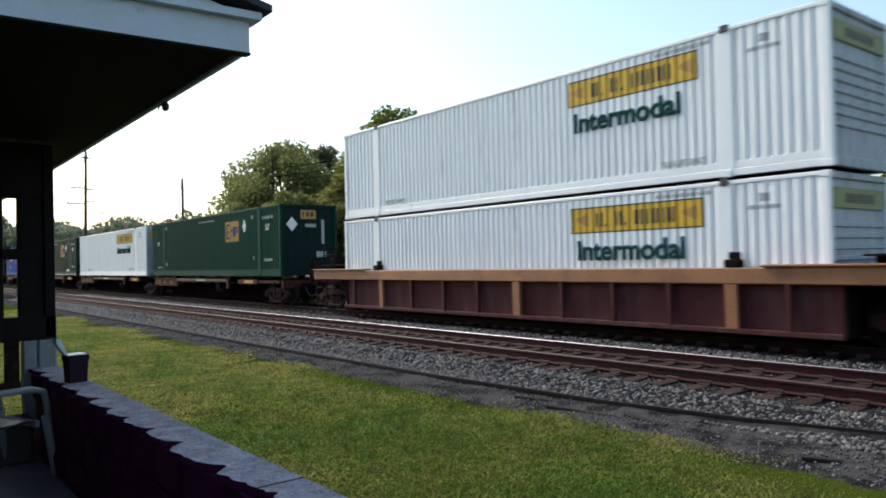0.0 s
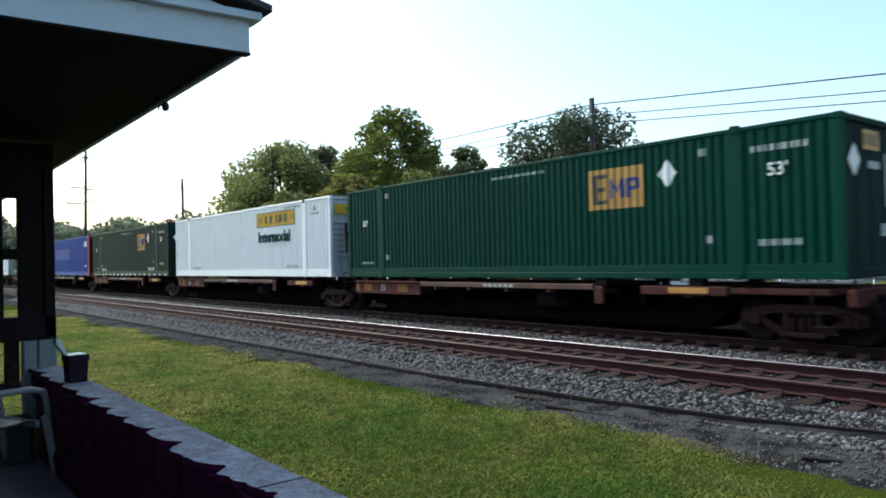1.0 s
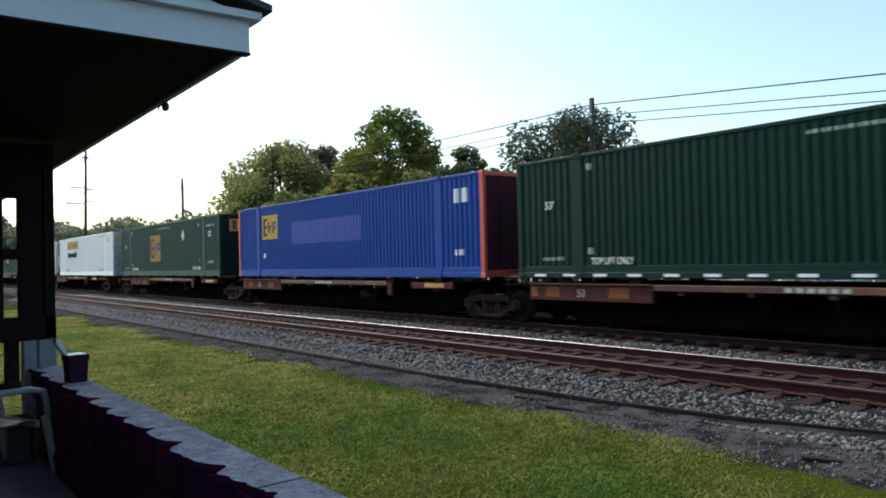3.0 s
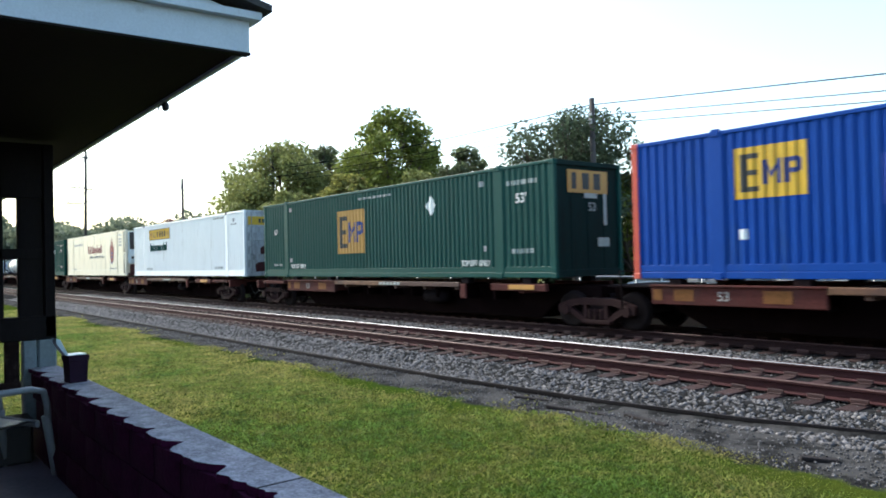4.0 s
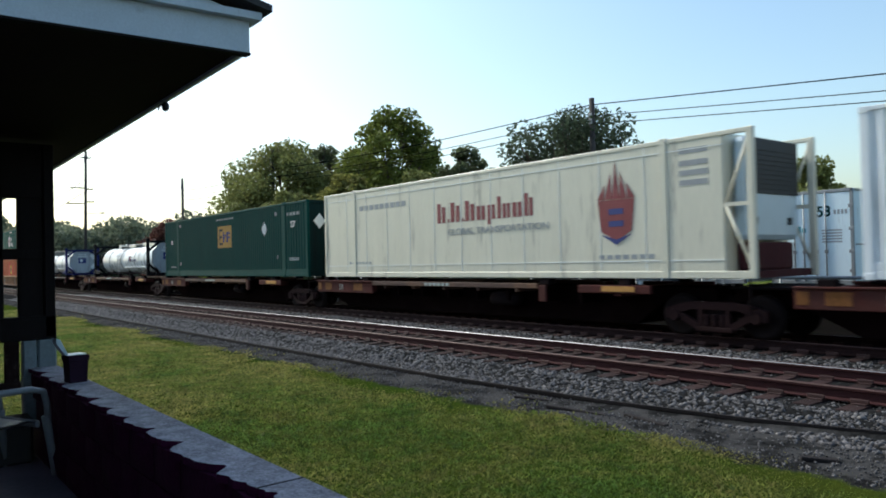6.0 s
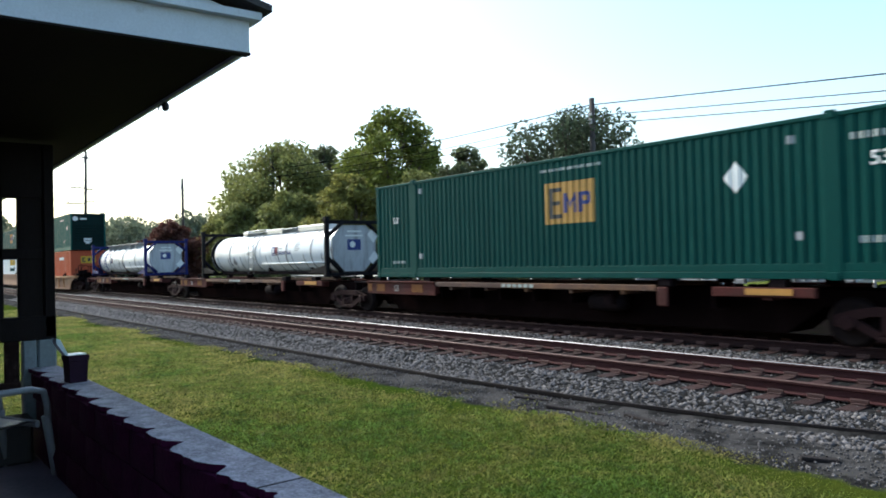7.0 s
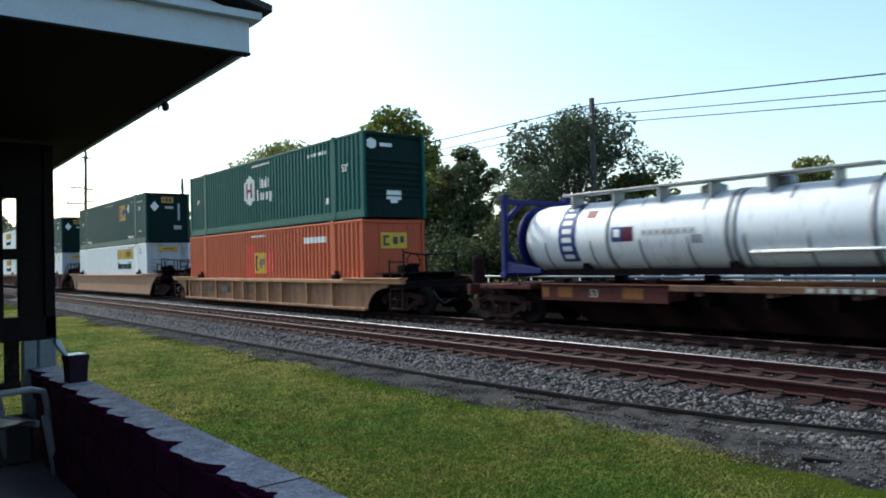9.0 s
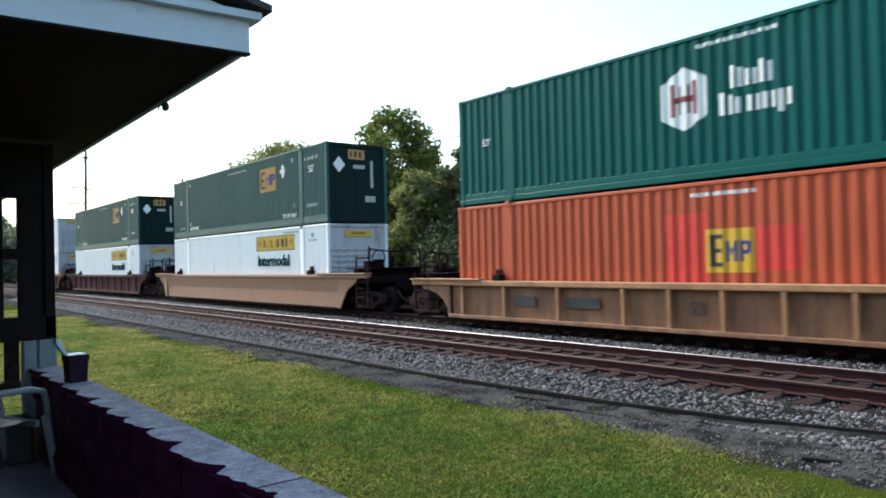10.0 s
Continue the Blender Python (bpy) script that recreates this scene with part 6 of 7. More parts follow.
def parked_car(x, y, turn):
    root = thing("parked_car", pose(x, y, -0.45, 0, 0, turn), "white saloon car parked behind the railway", "car")
    s = Shape()
    low = [(-2.25, 0.32), (-2.3, 0.62), (-2.1, 0.86), (-1.3, 0.93), (1.15, 0.93), (2.05, 0.78), (2.28, 0.58), (2.25, 0.32)]
    s.prism(low, -0.88, 0.88)
    part("body", s, CARWHITE, root)
    c_ = Shape()
    p0 = [(-1.75, -0.80, 0.92), (1.15, -0.80, 0.92), (0.45, -0.62, 1.40), (-1.05, -0.62, 1.40)]
    p1 = [(x_, -y_, z_) for x_, y_, z_ in p0]
    c_.faces(p0 + p1, [(0, 1, 2, 3), (7, 6, 5, 4), (1, 5, 6, 2), (3, 2, 6, 7), (0, 3, 7, 4)])
    part("window_band", c_, GLASS, root)
    r = Shape()
    r.box(-1.1, 0.48, -0.63, 0.63, 1.395, 1.44, 0, 0.03)
    for a, b in (((0.47, 1.40), (1.18, 0.93)), ((-1.07, 1.40), (-1.78, 0.93)), ((-0.25, 1.40), (-0.28, 0.93))):
        for d in (-1, 1):
            r.tube([(a[0], d * 0.63, a[1]), (b[0], d * 0.81, b[1])], 0.04, 6)
    part("roof", r, CARWHITE, root)
    for xx in (-1.4, 1.4):
        for yy in (-0.82, 0.82):
            t = Shape()
            t.turned([(0.12, -0.1), (0.3, -0.1), (0.33, -0.06), (0.33, 0.06), (0.3, 0.1), (0.12, 0.1)], (xx, yy, 0.33), "y", 20)
            part("wheel", t, RUBBER, root)


parked_car(-19.8, 30.0, 0)


# ---- poles and wires ----
def pole(x, y, h, label, arms=(), lean=0.0):
    root = thing("utility_pole", pose(x, y, -0.5, 0, lean, 0), label, "utility pole", "utility poles along the line")
    s = Shape()
    s.tube([(0, 0, 0), (0, 0, h * 0.5), (0, 0, h)], 0.17, 10, 0, 0.12)
    part("shaft", s, POLEWOOD, root)
    for z, ln, r in arms:
        a = Shape()
        a.box(-0.05, 0.05, -ln if r <= 0 else 0, ln if r >= 0 else 0, z - 0.06, z + 0.06, 0, 0.01)
        part("cross_arm", a, POLEWOOD, root)
        for k in (-0.9, -0.4, 0.4, 0.9):
            if k * r >= 0:
                i = Shape()
                i.turned([(0.02, 0.05), (0.05, 0.08), (0.03, 0.12), (0.05, 0.16), (0.01, 0.2)], (0, k * ln, z), "z", 8)
                part("insulator", i, GALV, root)
    b = Shape()
    b.box(-0.09, 0.09, -0.16, -0.10, h - 1.2, h - 0.7, 0, 0.01)
    part("bracket", b, GALV, root)


POLES = [(-21.7, 26.5, 9.5), (-54.8, 26.5, 11.6), (-76.0, 26.5, 11.4)]
for x, y, h in POLES:
    pole(x, y, h, "weathered wooden utility pole beyond the tracks")
pole(-82.0, 18.4, 14.3, "tall utility pole with crossarms and a street lamp", ((13.6, 0.5, 0), (10.5, 1.5, -1), (10.4, 0.7, 1), (9.1, 0.8, 1), (8.9, 1.8, -1)), 4.0)
lamp = Shape()
lamp.tube([(0, 0, 0), (0.4, 1.3, 0.10)], 0.03, 6)
lamp.turned([(0.05, -0.08), (0.24, -0.03), (0.22, 0.05), (0.06, 0.1)], (0.4, 1.5, 0.06), "z", 12)
thing("street_lamp", pose(-81.4, 18.4, 7.35), "street lamp on a short bracket arm on the pole", "street lamp", shape=lamp, material=GALV)


def wire(a, b, sag, r=0.018):
    s = Shape()
    pts = []
    for i in range(25):
        t = i / 24
        p = Vector(a).lerp(Vector(b), t)
        pts.append((p.x, p.y, p.z - sag * 4 * t * (1 - t)))
    s.tube(pts, r, 5)
    thing("overhead_wire", Matrix(), "black overhead wire strung between poles", "wire", "overhead wires", shape=s, material=CABLE)


for za, zb_, zc_, zd, r in ((9.6, 9.44, 8.70, 5.30, 0.024), (9.0, 8.80, 8.18, 4.65, 0.019), (8.6, 8.40, 7.80, 4.40, 0.019)):
    wire((-21.7, 26.5, zc_), (14, 26.5, zd), 0.04, r)
    wire((-54.8, 26.5, zb_), (-21.7, 26.5, zc_), 0.3, r)
    wire((-76.0, 26.5, za), (-54.8, 26.5, zb_), 0.3, r)
for z, y0 in ((9.5, 17.6), (8.3, 17.5)):
    wire((-81.2, 18.4, z + 1.4), (-130, 19.5, z + 1.0), 0.6, 0.03)


# ---- trees ----
def tree(x, y, h, radius, leaf, seed, label, trunk_h=0.3, leaves=9000, gaps=0.35, leaf_size=0.20, flat=1.0, lobes=36, open_crown=False):
    """Tapered trunk, forking limbs and a crown of small leaf clumps round the limb ends."""
    g = np.random.default_rng(seed)
    gz = -0.5
    root = thing("tree", pose(x, y, gz), label, "tree", "trees behind the railway")
    wood = Shape()
    th = h * trunk_h
    top = Vector((g.normal(0, 0.3), g.normal(0, 0.3), th))
    tr = 0.014 * h + 0.1
    wood.tube([(0, 0, -0.2), (top.x * 0.3, top.y * 0.4, th * 0.5), top], tr, 9, 0, tr * 0.75)
    ends = []
    for i in range(lobes):
        a = 2 * math.pi * (i * 0.618) + g.normal(0, 0.3)
        lv = (i + 0.5) / lobes
        zc = th + (h - th) * (0.12 + 0.80 * lv)
        env = math.sqrt(max(0.08, 1 - abs(2 * lv - 0.75) ** 2.2 * 0.75))
        rr = radius * env * g.uniform(0.30, 0.88)
        size = radius * g.uniform(0.18, 0.36) * (1.1 - 0.30 * lv)
        if open_crown:                                   # limbs spread wide, with small separate sprays at their ends
            zc = th + (h - th) * (0.30 + 0.63 * lv ** 0.8)
            rr = radius * (1.0 - 0.45 * lv ** 2) * g.uniform(0.20, 0.80)
            size = radius * g.uniform(0.17, 0.30)
        c_ = Vector((math.cos(a) * rr, math.sin(a) * rr, zc))
        ends.append((c_, size))
        midp = top.lerp(c_, 0.5) + Vector((g.normal(0, 0.2), g.normal(0, 0.2), 0.12 * (h - th) * 0.3))
        wood.tube([top, midp, c_], tr * 0.38, 6, 0, 0.03, False)
        for _ in range(3):
            e = c_ + Vector(np.clip(g.normal(0, 0.45, 3), -0.7, 0.7)) * size
            wood.tube([midp.lerp(c_, 0.6), c_.lerp(e, 0.5), e], tr * 0.14, 5, 0, 0.015, False)
    part("trunk", wood, BARK, root, "grey-brown trunk and limbs")
    wts = np.array([s ** 2 for _, s in ends])
    idx = g.choice(len(ends), leaves, p=wts / wts.sum())
    cen = np.array([tuple(c_) for c_, _ in ends])[idx]
    siz = np.array([s for _, s in ends])[idx]
    d = g.normal(0, 1, (leaves, 3))
    d /= np.linalg.norm(d, axis=1)[:, None]
    leaf_size *= 0.84
    rad = siz * (0.35 + 0.75 * g.random(leaves) ** 0.7)
    pos = cen + d * rad[:, None] * np.array([1, 1, 0.78 * flat])
    sub = np.array([noise.noise((p[0] * 0.9 + seed, p[1] * 0.9, p[2] * 0.9)) for p in pos])     # gaps between sprays
    fine_ = np.array([noise.noise((p[0] * 2.3 + seed, p[1] * 2.3, p[2] * 2.3)) for p in pos])
    keep = (sub + 0.6 * fine_) > -0.75 + gaps * 1.3
    pos = pos[keep]
    n = len(pos)
    u = g.normal(0, 1, (n, 3))
    u[:, 2] *= 0.6
    u /= np.linalg.norm(u, axis=1)[:, None]
    t = g.normal(0, 1, (n, 3))
    v_ = np.cross(u, t)
    v_ /= np.linalg.norm(v_, axis=1)[:, None]
    s_ = leaf_size * (0.6 + 0.8 * g.random(n))[:, None]
    quad = np.stack([pos - u * s_, pos + v_ * s_ * 0.55, pos + u * s_, pos - v_ * s_ * 0.55], 1)
    ob = scatter_mesh("crown", "", "", quad, [(0, 1, 2, 3)], leaf, root)
    del ob["kind"]
    return root


def at_az(az, dist):
    return math.sin(radians(az)) * dist, math.cos(radians(az)) * dist


# azimuth from the y axis, distance, height, crown radius, leaves, trunk share, gaps, count, size, label
TREES = [
    (-63.2, 62, 12.3, 6.0, LEAF_MID, .20, .22, 17000, .19, "broad rounded mid-green tree"),
    (-60.4, 66, 13.0, 2.8, LEAF_GREY, .35, .45, 5500, .16, "thin airy grey-green tree"),
    (-54.5, 56, 14.1, 5.4, LEAF_DARK, .22, .36, 16000, .19, "tall dark green maple with gaps in its crown"),
    (-57.3, 58, 11.6, 3.4, LEAF_MID, .18, .30, 10000, .19, "mid-green tree beside the tall maple"),
    (-58.4, 50, 8.4, 3.4, LEAF_LIGHT, .15, .24, 10000, .17, "low yellow-green tree behind the railway"),
    (-62.5, 52, 7.4, 3.4, LEAF_MID, .12, .22, 10000, .17, "low bushy green tree behind the railway"),
    (-49.3, 46, 9.5, 2.8, LEAF_GREY, .2, .34, 9500, .16, "grey-green tree of middle height"),
    (-52.6, 46, 8.0, 2.8, LEAF_MID, .15, .26, 9500, .16, "bushy green tree of middle height"),
    (-40.7, 37, 9.4, 5.0, LEAF_BLUE, .26, .34, 11500, .125, "wide airy tree with an open spreading crown"),
    (-36.3, 38, 6.6, 2.5, LEAF_DARK, .2, .34, 8500, .14, "low dark green tree behind the railway"),
    (-44.6, 42, 7.0, 2.5, LEAF_MID, .15, .28, 8500, .15, "low bushy green tree behind the railway"),
    (-24.3, 66, 9.8, 3.6, LEAF_MID, .25, .34, 10000, .20, "green tree showing above the trailers"),
    (-31.0, 72, 7.6, 3.2, LEAF_MID, .2, .30, 8000, .22, "green tree showing above the trailers"),
    (-18.6, 60, 8.4, 2.6, LEAF_MID, .25, .30, 8000, .20, "green tree showing above the trailers"),
    (-68.0, 78, 7.4, 3.6, LEAF_LIGHT, .12, .2, 8500, .20, "low yellow-green tree behind the railway"),
    (-71.6, 66, 6.3, 3.0, LEAF_RED, .12, .2, 7000, .18, "low russet-leaved tree behind the railway"),
    (-66.5, 56, 6.8, 2.6, LEAF_MID, .12, .22, 8000, .17, "low bushy green tree behind the railway"),
]
for i, (az, dist, h, r, leaf, tk, gp, cnt, sz, lab) in enumerate(TREES):
    tx, ty = at_az(az, dist)
    tree(tx, ty, h, r, leaf, 20 + i, lab, tk, round(cnt * 1.7), gp, sz, *((0.75, 30, True) if "spreading" in lab or "airy" in lab else ()))


def shrubs():
    """Undergrowth along the far side of the yard and the distant wooded rise."""
    g = np.random.default_rng(5)

    def mass(name, label, pts, leaf, per, size):
        quads = []
        for (x, y, z, r, hh) in pts:
            d = g.normal(0, 1, (per, 3))
            d /= np.linalg.norm(d, axis=1)[:, None]
            p = np.array([x, y, z]) + d * (g.random((per, 1)) ** 0.4) * np.array([r, r, hh])
            p = p[p[:, 2] > -0.5]
            n = len(p)
            u = g.normal(0, 1, (n, 3))
            u /= np.linalg.norm(u, axis=1)[:, None]
            v = np.cross(u, g.normal(0, 1, (n, 3)))
            v /= np.linalg.norm(v, axis=1)[:, None]
            s = size * (0.6 + 0.8 * g.random((n, 1)))
            quads.append(np.stack([p - u * s, p + v * s * 0.6, p + u * s, p - v * s * 0.6], 1))
        scatter_mesh(name, label, "undergrowth", np.concatenate(quads), [(0, 1, 2, 3)], leaf)

    pts = []
    for i in range(46):
        az = -66.5 + 31.5 * i / 45 + g.normal(0, 0.3)
        dist = g.uniform(38, 48) if az > -52 else g.uniform(46, 54)
        x, y = at_az(az, dist)
        pts.append((x, y, 1.0, g.uniform(1.5, 2.3), g.uniform(1.8, 3.4)))
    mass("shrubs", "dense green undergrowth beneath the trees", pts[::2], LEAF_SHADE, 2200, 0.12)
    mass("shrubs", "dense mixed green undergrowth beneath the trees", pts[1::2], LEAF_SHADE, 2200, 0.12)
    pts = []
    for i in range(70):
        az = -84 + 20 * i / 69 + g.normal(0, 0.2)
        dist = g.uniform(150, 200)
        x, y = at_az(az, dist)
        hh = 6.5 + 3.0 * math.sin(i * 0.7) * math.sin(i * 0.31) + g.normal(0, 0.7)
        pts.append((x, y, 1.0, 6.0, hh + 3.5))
    mass("distant_woods", "distant wooded rise at the end of the line", pts[::2], LEAF_HAZE, 4200, 0.46)
    mass("distant_woods", "distant mixed woods at the end of the line", pts[1::2], LEAF_HAZE, 4200, 0.46)
    pts = [(*at_az(az, 24.5 / math.cos(radians(az)) * 1.0), -0.3, 0.9, g.uniform(0.5, 1.3)) for az in np.linspace(-50, -44, 5)]
    mass("weeds", "tall light green weeds along the yard edge", pts, LEAF_MID, 260, 0.10)


shrubs()


# ---- porch and terrace ----
FLOOR_Z, CAP_Z = 0.20, 0.885


def build_porch():
    s = Shape()
    s.box(-14, 2.5, -2.6, 1.12, -0.6, FLOOR_Z, 0, 0.01)
    thing("porch_floor", Matrix(), "worn maroon-grey painted porch floor", "floor", kind="structure", shape=s, material=FLOORPAINT)
    # low block wall: rock-faced maroon blocks under a rough concrete cap
    root = thing("terrace_wall", Matrix(), "low rock-faced block wall painted maroon under a concrete cap", "wall", kind="structure")
    k = Shape()
    k.box(-6.88, 1.6, 1.16, 1.30, -0.6, CAP_Z - 0.032)
    part("wall_core", k, MAROON, root)
    g = np.random.default_rng(3)
    edge = []
    x = -6.88
    while x < 1.6:
        wd = 0.42 + g.normal(0, 0.05)
        edge.append((x, wd))
        x += wd
    cap = Shape()
    pts = [(-6.88, 1.12)]
    for x, wd in edge:                                  # ragged broken edge, one bite for each block
        out, back = 1.150 + g.normal(0, 0.010), 1.095 + g.normal(0, 0.008)
        shape = ((0.02, back), (0.16, back - 0.004), (0.30, back + 0.010), (0.42, back + 0.012), (0.55, back + 0.022), (0.66, out - 0.012), (0.72, out + 0.012), (0.76, out + 0.016), (0.80, out - 0.010), (0.90, back + 0.010))
        for k, (u, y) in enumerate(shape):
            for v in (0.0, 0.5):
                u2, y2 = shape[min(k + 1, len(shape) - 1)]
                pts.append((x + wd * (u + (u2 - u) * v), y + (y2 - y) * v + g.normal(0, 0.004)))
    pts = sorted(pts) + [(1.62, 1.12)]
    for (xa, ya), (xb, yb) in zip(pts, pts[1:]):
        lo, hi = CAP_Z - 0.03, CAP_Z
        cap.faces([(xa, ya - 0.004, lo), (xb, yb - 0.004, lo), (xb, 1.315, lo), (xa, 1.315, lo), (xa, ya, hi), (xb, yb, hi), (xb, 1.315, hi), (xa, 1.315, hi)], [(4, 5, 6, 7), (3, 2, 1, 0), (2, 3, 7, 6)])
        cap.faces([(xa, ya - 0.004, lo), (xb, yb - 0.004, lo), (xb, yb, hi), (xa, ya, hi)], [(0, 1, 2, 3)], 1)
    part("cap", cap, [CONCRETE, MAROON], root, "rough grey concrete cap")
    for row in range(3):
        z0, z1 = FLOOR_Z - 0.02 + row * 0.232, FLOOR_Z - 0.02 + row * 0.232 + 0.226
        if row == 2:
            z1 = CAP_Z - 0.035
        for x, wd in edge:
            off = 0.15 if row == 1 else 0
            b = Shape()
            nx, nz = 5, 4
            grid = []
            for j in range(nz):
                for i in range(nx):
                    e = min(i, nx - 1 - i, j if row < 2 else max(j, 0), (nz - 1 - j) if row < 2 else 9)
                    grid.append((x + off + 0.005 + (wd - 0.01) * i / (nx - 1), 1.125 - (0.018 * g.random() + 0.014 if e > 0 else 0.0), z0 + (z1 - z0) * j / (nz - 1)))
            b.faces(grid, [(j * nx + i, j * nx + i + 1, (j + 1) * nx + i + 1, (j + 1) * nx + i) for j in range(nz - 1) for i in range(nx - 1)], 0, True)
            yb = 1.17
            topf = grid[-nx:]
            b.faces(topf + [(p[0], 1.21, p[2]) for p in topf], [(i, i + 1, nx + i + 1, nx + i) for i in range(nx - 1)])
            b.faces(grid[:nx] + [(p[0], yb, p[2]) for p in grid[:nx]], [(i + 1, i, nx + i, nx + i + 1) for i in range(nx - 1)])
            part("block", b, MAROON, root)
    # joint in the cap
    j = Shape()
    j.box(-2.518, -2.508, 1.13, 1.316, CAP_Z - 0.02, CAP_Z + 0.002)
    part("cap_joint", j, DARKWOOD, root)
    # roof: fascia across the end, eave along the line, dark soffit, shingles
    roof = thing("porch_roof", Matrix(), "porch roof with pale blue-grey fascia and dark soffit", "roof", kind="structure")
    ze, x0, y0 = 2.80, -3.55, 1.60                      # lower corner of the fascia
    A, B, C = Vector((x0, y0, ze)), Vector((x0 - 0.20, -2.4, ze)), Vector((-13.5, 1.70, ze - 0.07))
    D = Vector((-13.5, -2.4, ze - 0.07))

    def slab(pts, h0, h1, name, material, label=""):
        q = Shape()
        n_ = len(pts)
        q.faces([(p.x, p.y, p.z + h0) for p in pts] + [(p.x, p.y, p.z + h1) for p in pts], [tuple(range(n_)), tuple(reversed(range(n_, 2 * n_)))] + [(i, i + n_, (i + 1) % n_ + n_, (i + 1) % n_) for i in range(n_)])
        part(name, q, material, roof, label)

    ix = Vector((-0.03, 0, 0))
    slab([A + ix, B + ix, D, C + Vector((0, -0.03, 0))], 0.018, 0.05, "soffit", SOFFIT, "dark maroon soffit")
    slab([A, A + ix, B + ix, B], 0.0, 0.165, "fascia", TRIM, "pale blue-grey fascia board")
    slab([A + ix + Vector((0, -0.03, 0)), A + ix, C, C + Vector((0, -0.03, 0))], 0.0, 0.165, "fascia", TRIM)
    slab([A + Vector((0.004, 0.004, 0)), B + Vector((0.004, 0, 0)), B + Vector((-0.05, 0, 0)), A + Vector((-0.05, 0, 0))], -0.012, 0.0, "drip_trim", DARKWOOD)
    slab([A + Vector((0.05, 0.05, 0)), B + Vector((0.05, 0, 0)), B + Vector((-0.1, 0, 0)), A + Vector((-0.1, 0.05, 0))], 0.166, 0.205, "crown_moulding", TRIM)
    e = Vector((0.09, 0.09, 0))
    q = Shape()
    P = [A + e + Vector((0, 0, 0.207)), C + Vector((-0.1, 0.09, 0.207)), Vector((-13.6, -2.4, ze + 1.2)), Vector((x0 - 0.25, -2.4, ze + 1.2))]
    q.faces([tuple(p) for p in P] + [(p.x, p.y, p.z + 0.035) for p in P], [(0, 1, 2, 3), (7, 6, 5, 4), (0, 4, 5, 1), (1, 5, 6, 2), (2, 6, 7, 3), (3, 7, 4, 0)])
    part("shingles", q, SHINGLE, roof, "dark roof shingles")
    gb = Shape()
    gb.faces([tuple(A + Vector((-0.02, 0, 0.2))), tuple(B + Vector((-0.02, 0, 0.2))), tuple(B + Vector((-0.02, 0, 1.15)))], [(0, 1, 2)])
    gb.faces([tuple(A + Vector((-0.06, 0, 0.2))), tuple(B + Vector((-0.06, 0, 0.2))), tuple(B + Vector((-0.06, 0, 1.15)))], [(2, 1, 0)])
    part("gable_board", gb, TRIM, roof)
    # house wall behind the porch
    h = Shape()
    h.box(-14, 6, -2.75, -2.6, -0.6, 4.2)
    thing("house_wall", Matrix(), "plain dark house wall behind the porch", "wall", kind="structure", shape=h, material=MAROON)


build_porch()


def build_screen():
    """Dark timber screen with two window openings, carried by a pair of painted posts."""
    xs = -6.95
    root = thing("timber_screen", pose(xs, 0, 0), "dark-stained timber porch screen with small open windows", "screen", kind="structure")

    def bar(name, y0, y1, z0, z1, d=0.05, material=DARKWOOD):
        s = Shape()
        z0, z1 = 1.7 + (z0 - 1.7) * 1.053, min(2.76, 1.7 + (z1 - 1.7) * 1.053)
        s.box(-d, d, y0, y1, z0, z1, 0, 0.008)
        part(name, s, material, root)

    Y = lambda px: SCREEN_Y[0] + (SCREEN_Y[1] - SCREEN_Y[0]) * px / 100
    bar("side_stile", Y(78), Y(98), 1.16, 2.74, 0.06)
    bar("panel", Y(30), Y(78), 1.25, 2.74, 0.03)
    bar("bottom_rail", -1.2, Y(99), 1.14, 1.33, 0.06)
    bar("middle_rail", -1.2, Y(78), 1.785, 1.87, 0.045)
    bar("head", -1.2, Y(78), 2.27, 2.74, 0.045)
    # Unseen panel, added to close the porch end and keep skylight off the floor.
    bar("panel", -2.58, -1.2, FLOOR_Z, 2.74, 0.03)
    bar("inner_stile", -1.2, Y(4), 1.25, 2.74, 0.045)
    for a, b in ((Y(36), Y(62)), (Y(64), Y(99))):
        s = Shape()
        s.box(-0.06, 0.06, a, b, FLOOR_Z, 1.115, 0, 0.012)
        part("post", s, POSTPAINT, root, "blue-grey painted post")
    for yy in (-0.3, 0.05, 0.35, 0.62):
        s = Shape()
        s.box(-0.02, 0.02, yy, yy + 0.05, FLOOR_Z, 0.95)
        part("baluster", s, DARKWOOD, root)


SCREEN_Y = (0.917, 1.318)
build_screen()


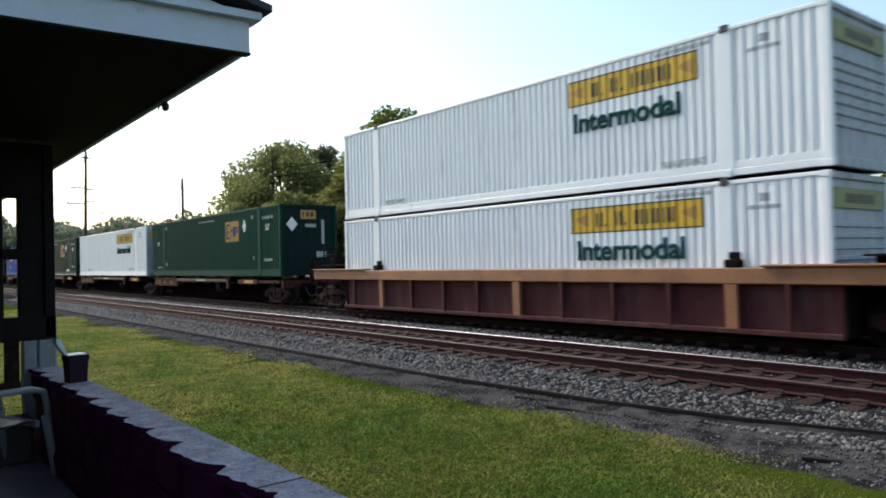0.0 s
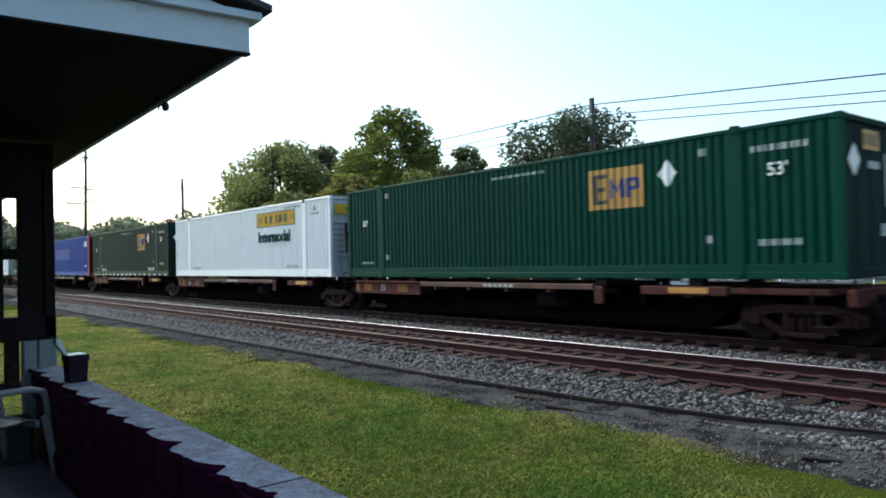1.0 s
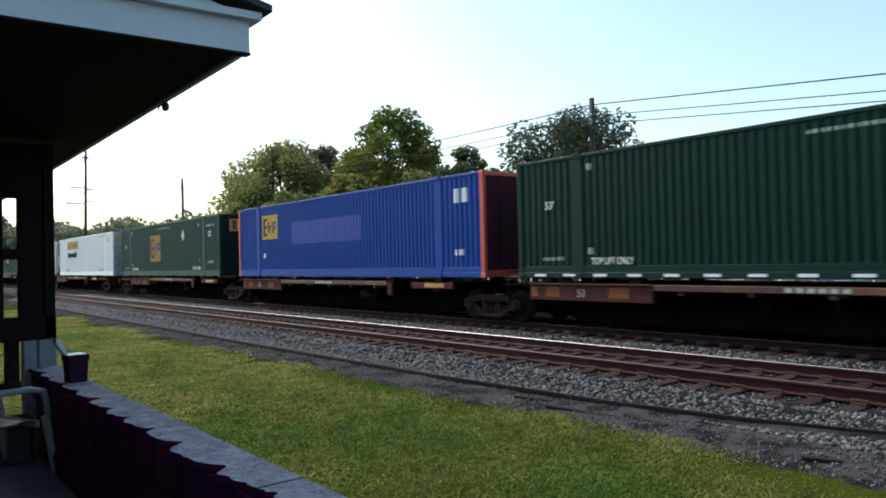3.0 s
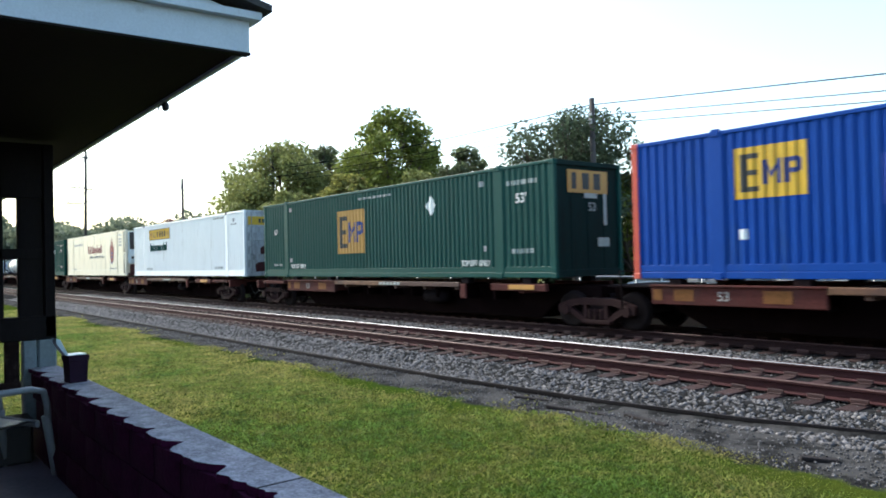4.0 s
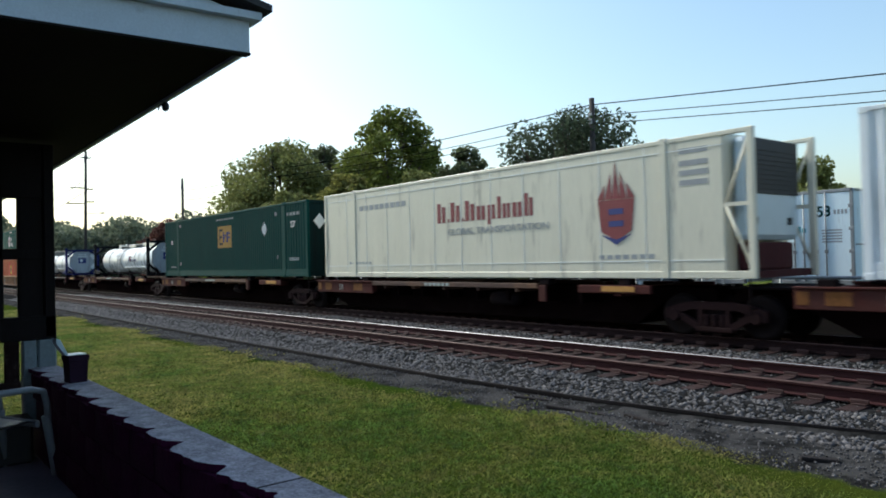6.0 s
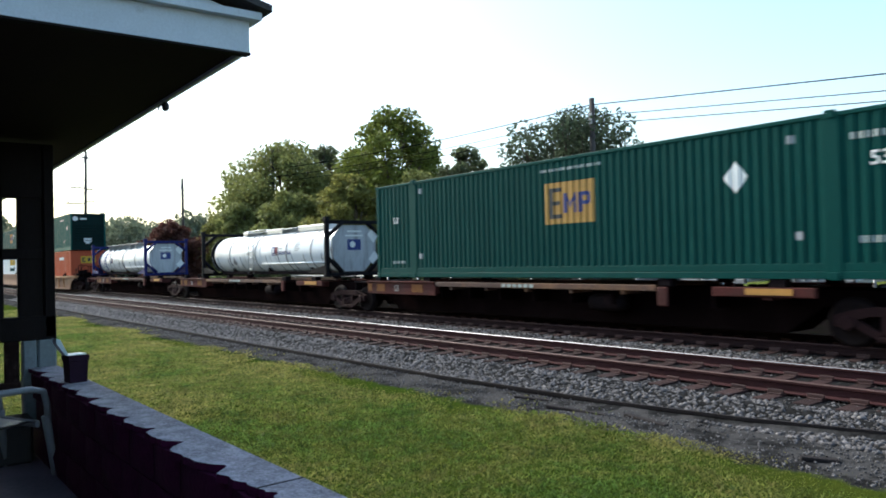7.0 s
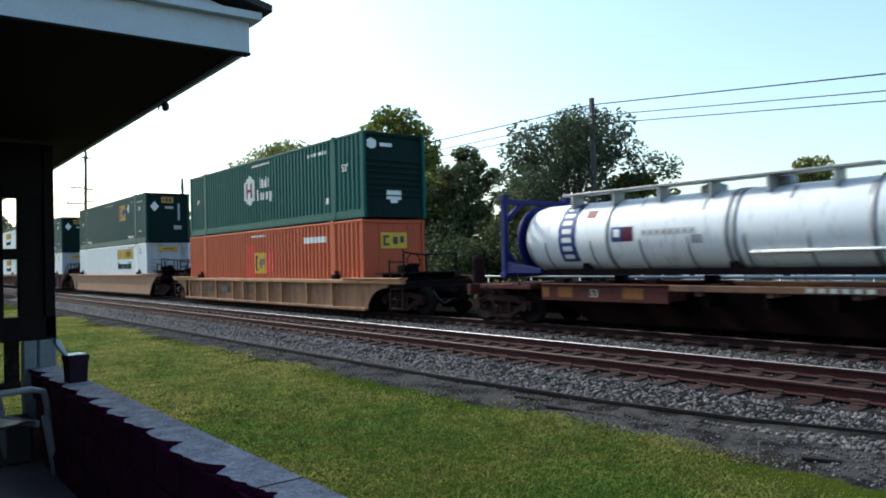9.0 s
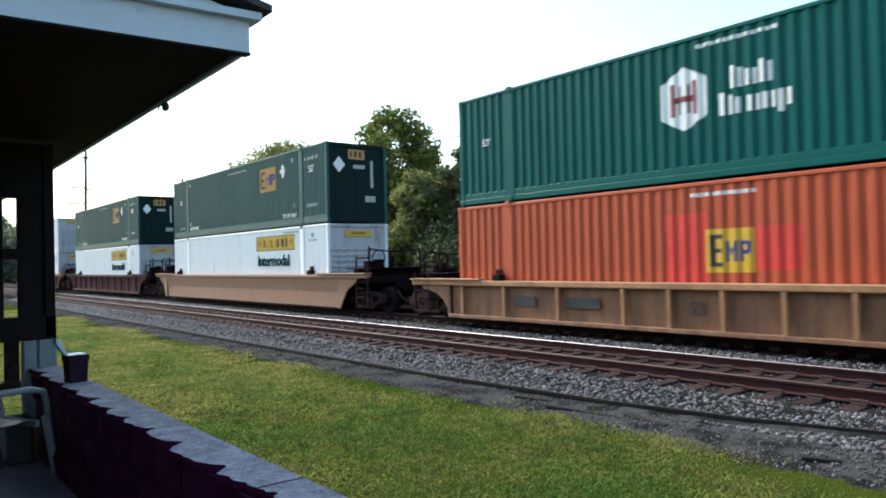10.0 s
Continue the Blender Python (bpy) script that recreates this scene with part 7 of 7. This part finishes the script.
def plastic_chair(m, label, material):
    root = thing("plastic_chair", m, label, "chair", "plastic chairs on the porch")
    s = Shape()
    n = 7
    g = []
    for j in range(n):
        for i in range(n):
            u, v = -1 + 2 * i / (n - 1), -1 + 2 * j / (n - 1)
            g.append((u * 0.22, v * (0.24 - 0.02 * u), 0.42 - 0.02 * (1 - v * v) * (1 - u * u) - (0.03 if i == n - 1 else 0)))
    fs = [(j * n + i, j * n + i + 1, (j + 1) * n + i + 1, (j + 1) * n + i) for j in range(n - 1) for i in range(n - 1)]
    s.faces(g + [(x, y, z - 0.02) for x, y, z in g], fs + [tuple(k + n * n for k in reversed(f)) for f in fs], 0, True)
    s.box(0.19, 0.225, -0.25, 0.25, 0.36, 0.41, 0, 0.015)
    part("seat", s, material, root)
    b = Shape()
    for i in range(7):
        y = -0.18 + i * 0.06
        q = Shape()
        q.tube([(-0.22, y, 0.42), (-0.27, y * 1.05, 0.62), (-0.33, y * 1.0, 0.80 + 0.04 * math.cos(y * 6))], 0.022, 6)
        part("back_slat", q, material, root)
    b.tube([(-0.22, -0.24, 0.42), (-0.28, -0.25, 0.66), (-0.33, -0.18, 0.83), (-0.345, 0, 0.87), (-0.33, 0.18, 0.83), (-0.28, 0.25, 0.66), (-0.22, 0.24, 0.42)], 0.025, 8)
    part("back_frame", b, material, root)
    for d in (-1, 1):
        a = Shape()
        a.tube([(-0.28, d * 0.25, 0.64), (-0.1, d * 0.28, 0.655), (0.12, d * 0.29, 0.65), (0.22, d * 0.285, 0.62), (0.25, d * 0.28, 0.52), (0.26, d * 0.275, 0.40)], 0.023, 8)
        part("armrest", a, material, root)
        for x0, x1 in ((0.25, 0.30), (-0.22, -0.30)):
            l = Shape()
            l.tube([(x0, d * 0.265, 0.44), (x1, d * 0.29, 0.0)], 0.032, 8, 0, 0.024)
            part("leg", l, material, root)
    return root


plastic_chair(pose(-6.10, 0.72, FLOOR_Z, 0, 0, 115), "grey-white moulded plastic armchair on the porch", PLASTIC)


def storage_box():
    root = thing("storage_box", pose(-6.62, 0.98, FLOOR_Z), "black plastic storage box on the porch floor", "box")
    s = Shape()
    s.box(-0.16, 0.16, -0.22, 0.08, 0.0, 0.30, 0, 0.02)
    part("tub", s, BLACK, root)
    s = Shape()
    s.box(-0.175, 0.175, -0.235, 0.095, 0.30, 0.335, 0, 0.012)
    part("lid", s, BLACK, root)


storage_box()


def bench():
    root = thing("wooden_bench", pose(-7.6, 0.55, FLOOR_Z), "dark weathered wooden bench beyond the porch screen", "bench")
    for i in range(9):
        s = Shape()
        s.box(-0.02, 0.02, -0.72 + i * 0.17, -0.72 + i * 0.17 + 0.12, 0.45, 0.88, 0, 0.008)
        part("back_slat", s, TIE, root)
    for z in (0.86, 0.42):
        s = Shape()
        s.box(-0.03, 0.03, -0.75, 0.82, z, z + 0.07, 0, 0.01)
        part("rail", s, TIE, root)
    s = Shape()
    s.box(-0.45, 0.0, -0.75, 0.82, 0.38, 0.42, 0, 0.01)
    part("seat", s, TIE, root)
    for x in (-0.42, -0.02):
        for y in (-0.7, 0.76):
            s = Shape()
            s.box(x - 0.03, x + 0.03, y - 0.03, y + 0.03, 0, 0.9 if x > -0.1 else 0.38, 0, 0.008)
            part("leg", s, TIE, root)


bench()


def pot():
    root = thing("planter_box", pose(-5.78, 1.222, CAP_Z, 0, 0, 8), "dark plum square planter with a pale tray, on the wall", "planter")
    s = Shape()
    lo, hi, rim = 0.058, 0.065, 0.071
    def ring(w, z):
        return [(-w, -w, z), (w, -w, z), (w, w, z), (-w, w, z)]
    pts = ring(lo, 0) + ring(hi, 0.155) + ring(rim, 0.157) + ring(rim, 0.195) + ring(rim - 0.012, 0.195) + ring(rim - 0.014, 0.17)
    s.faces(pts, [(3, 2, 1, 0), (20, 21, 22, 23)] + [(k * 4 + i, k * 4 + (i + 1) % 4, k * 4 + 4 + (i + 1) % 4, k * 4 + 4 + i) for k in range(5) for i in range(4)])
    part("body", s, POT, root)
    r = Shape()
    r.box(-0.05, 0.06, -0.068, 0.055, 0.196, 0.204, 0, 0.003)
    part("lid", r, WHITEPLASTIC, root, "pale blue-white tray")
    f = Shape()
    f.prism([(-0.060, 0.200), (-0.085, 0.25), (-0.115, 0.315), (-0.14, 0.325), (-0.14, 0.29), (-0.105, 0.235), (-0.075, 0.198)], -0.04, 0.04, "x")
    part("flap", f, WHITEPLASTIC, root, "raised pale flap")


pot()


def eave_bulb():
    s = Shape()
    s.tube([(0, 0, 0.03), (0.0, 0, -0.012)], 0.008, 6)
    s.turned([(0.010, -0.006), (0.020, -0.016), (0.026, -0.036), (0.022, -0.056), (0.008, -0.068)], (0, 0, 0), "z", 12)
    s.tube([(0.0, 0.0, 0.02), (-0.06, 0.0, -0.01), (-0.13, 0.0, -0.012), (-0.145, 0.0, -0.035)], 0.006, 5)
    thing("hanging_bulb", pose(-4.88, 1.60, 2.796), "small dark hanging bulb under the eave", "light fitting", shape=s, material=BLACK)


eave_bulb()


# ---- motion ----
def motions():
    for ob, m in MOVERS:
        walk(ob, [(t, Matrix.Translation((s, 0, 0)) @ m) for t, s in S_ROWS])
    # the wheels roll with the distance covered
    times = [i / FPS for i in range(int(10.0 * FPS) + 1)]
    turns = np.degrees(np.interp(times, *zip(*S_ROWS)) / 0.48)
    for ob, u in WHEELSETS:
        walk(ob, [(t, pose(u, 0, 0.42, 0, a, 0)) for t, a in zip(times, turns)])


motions()
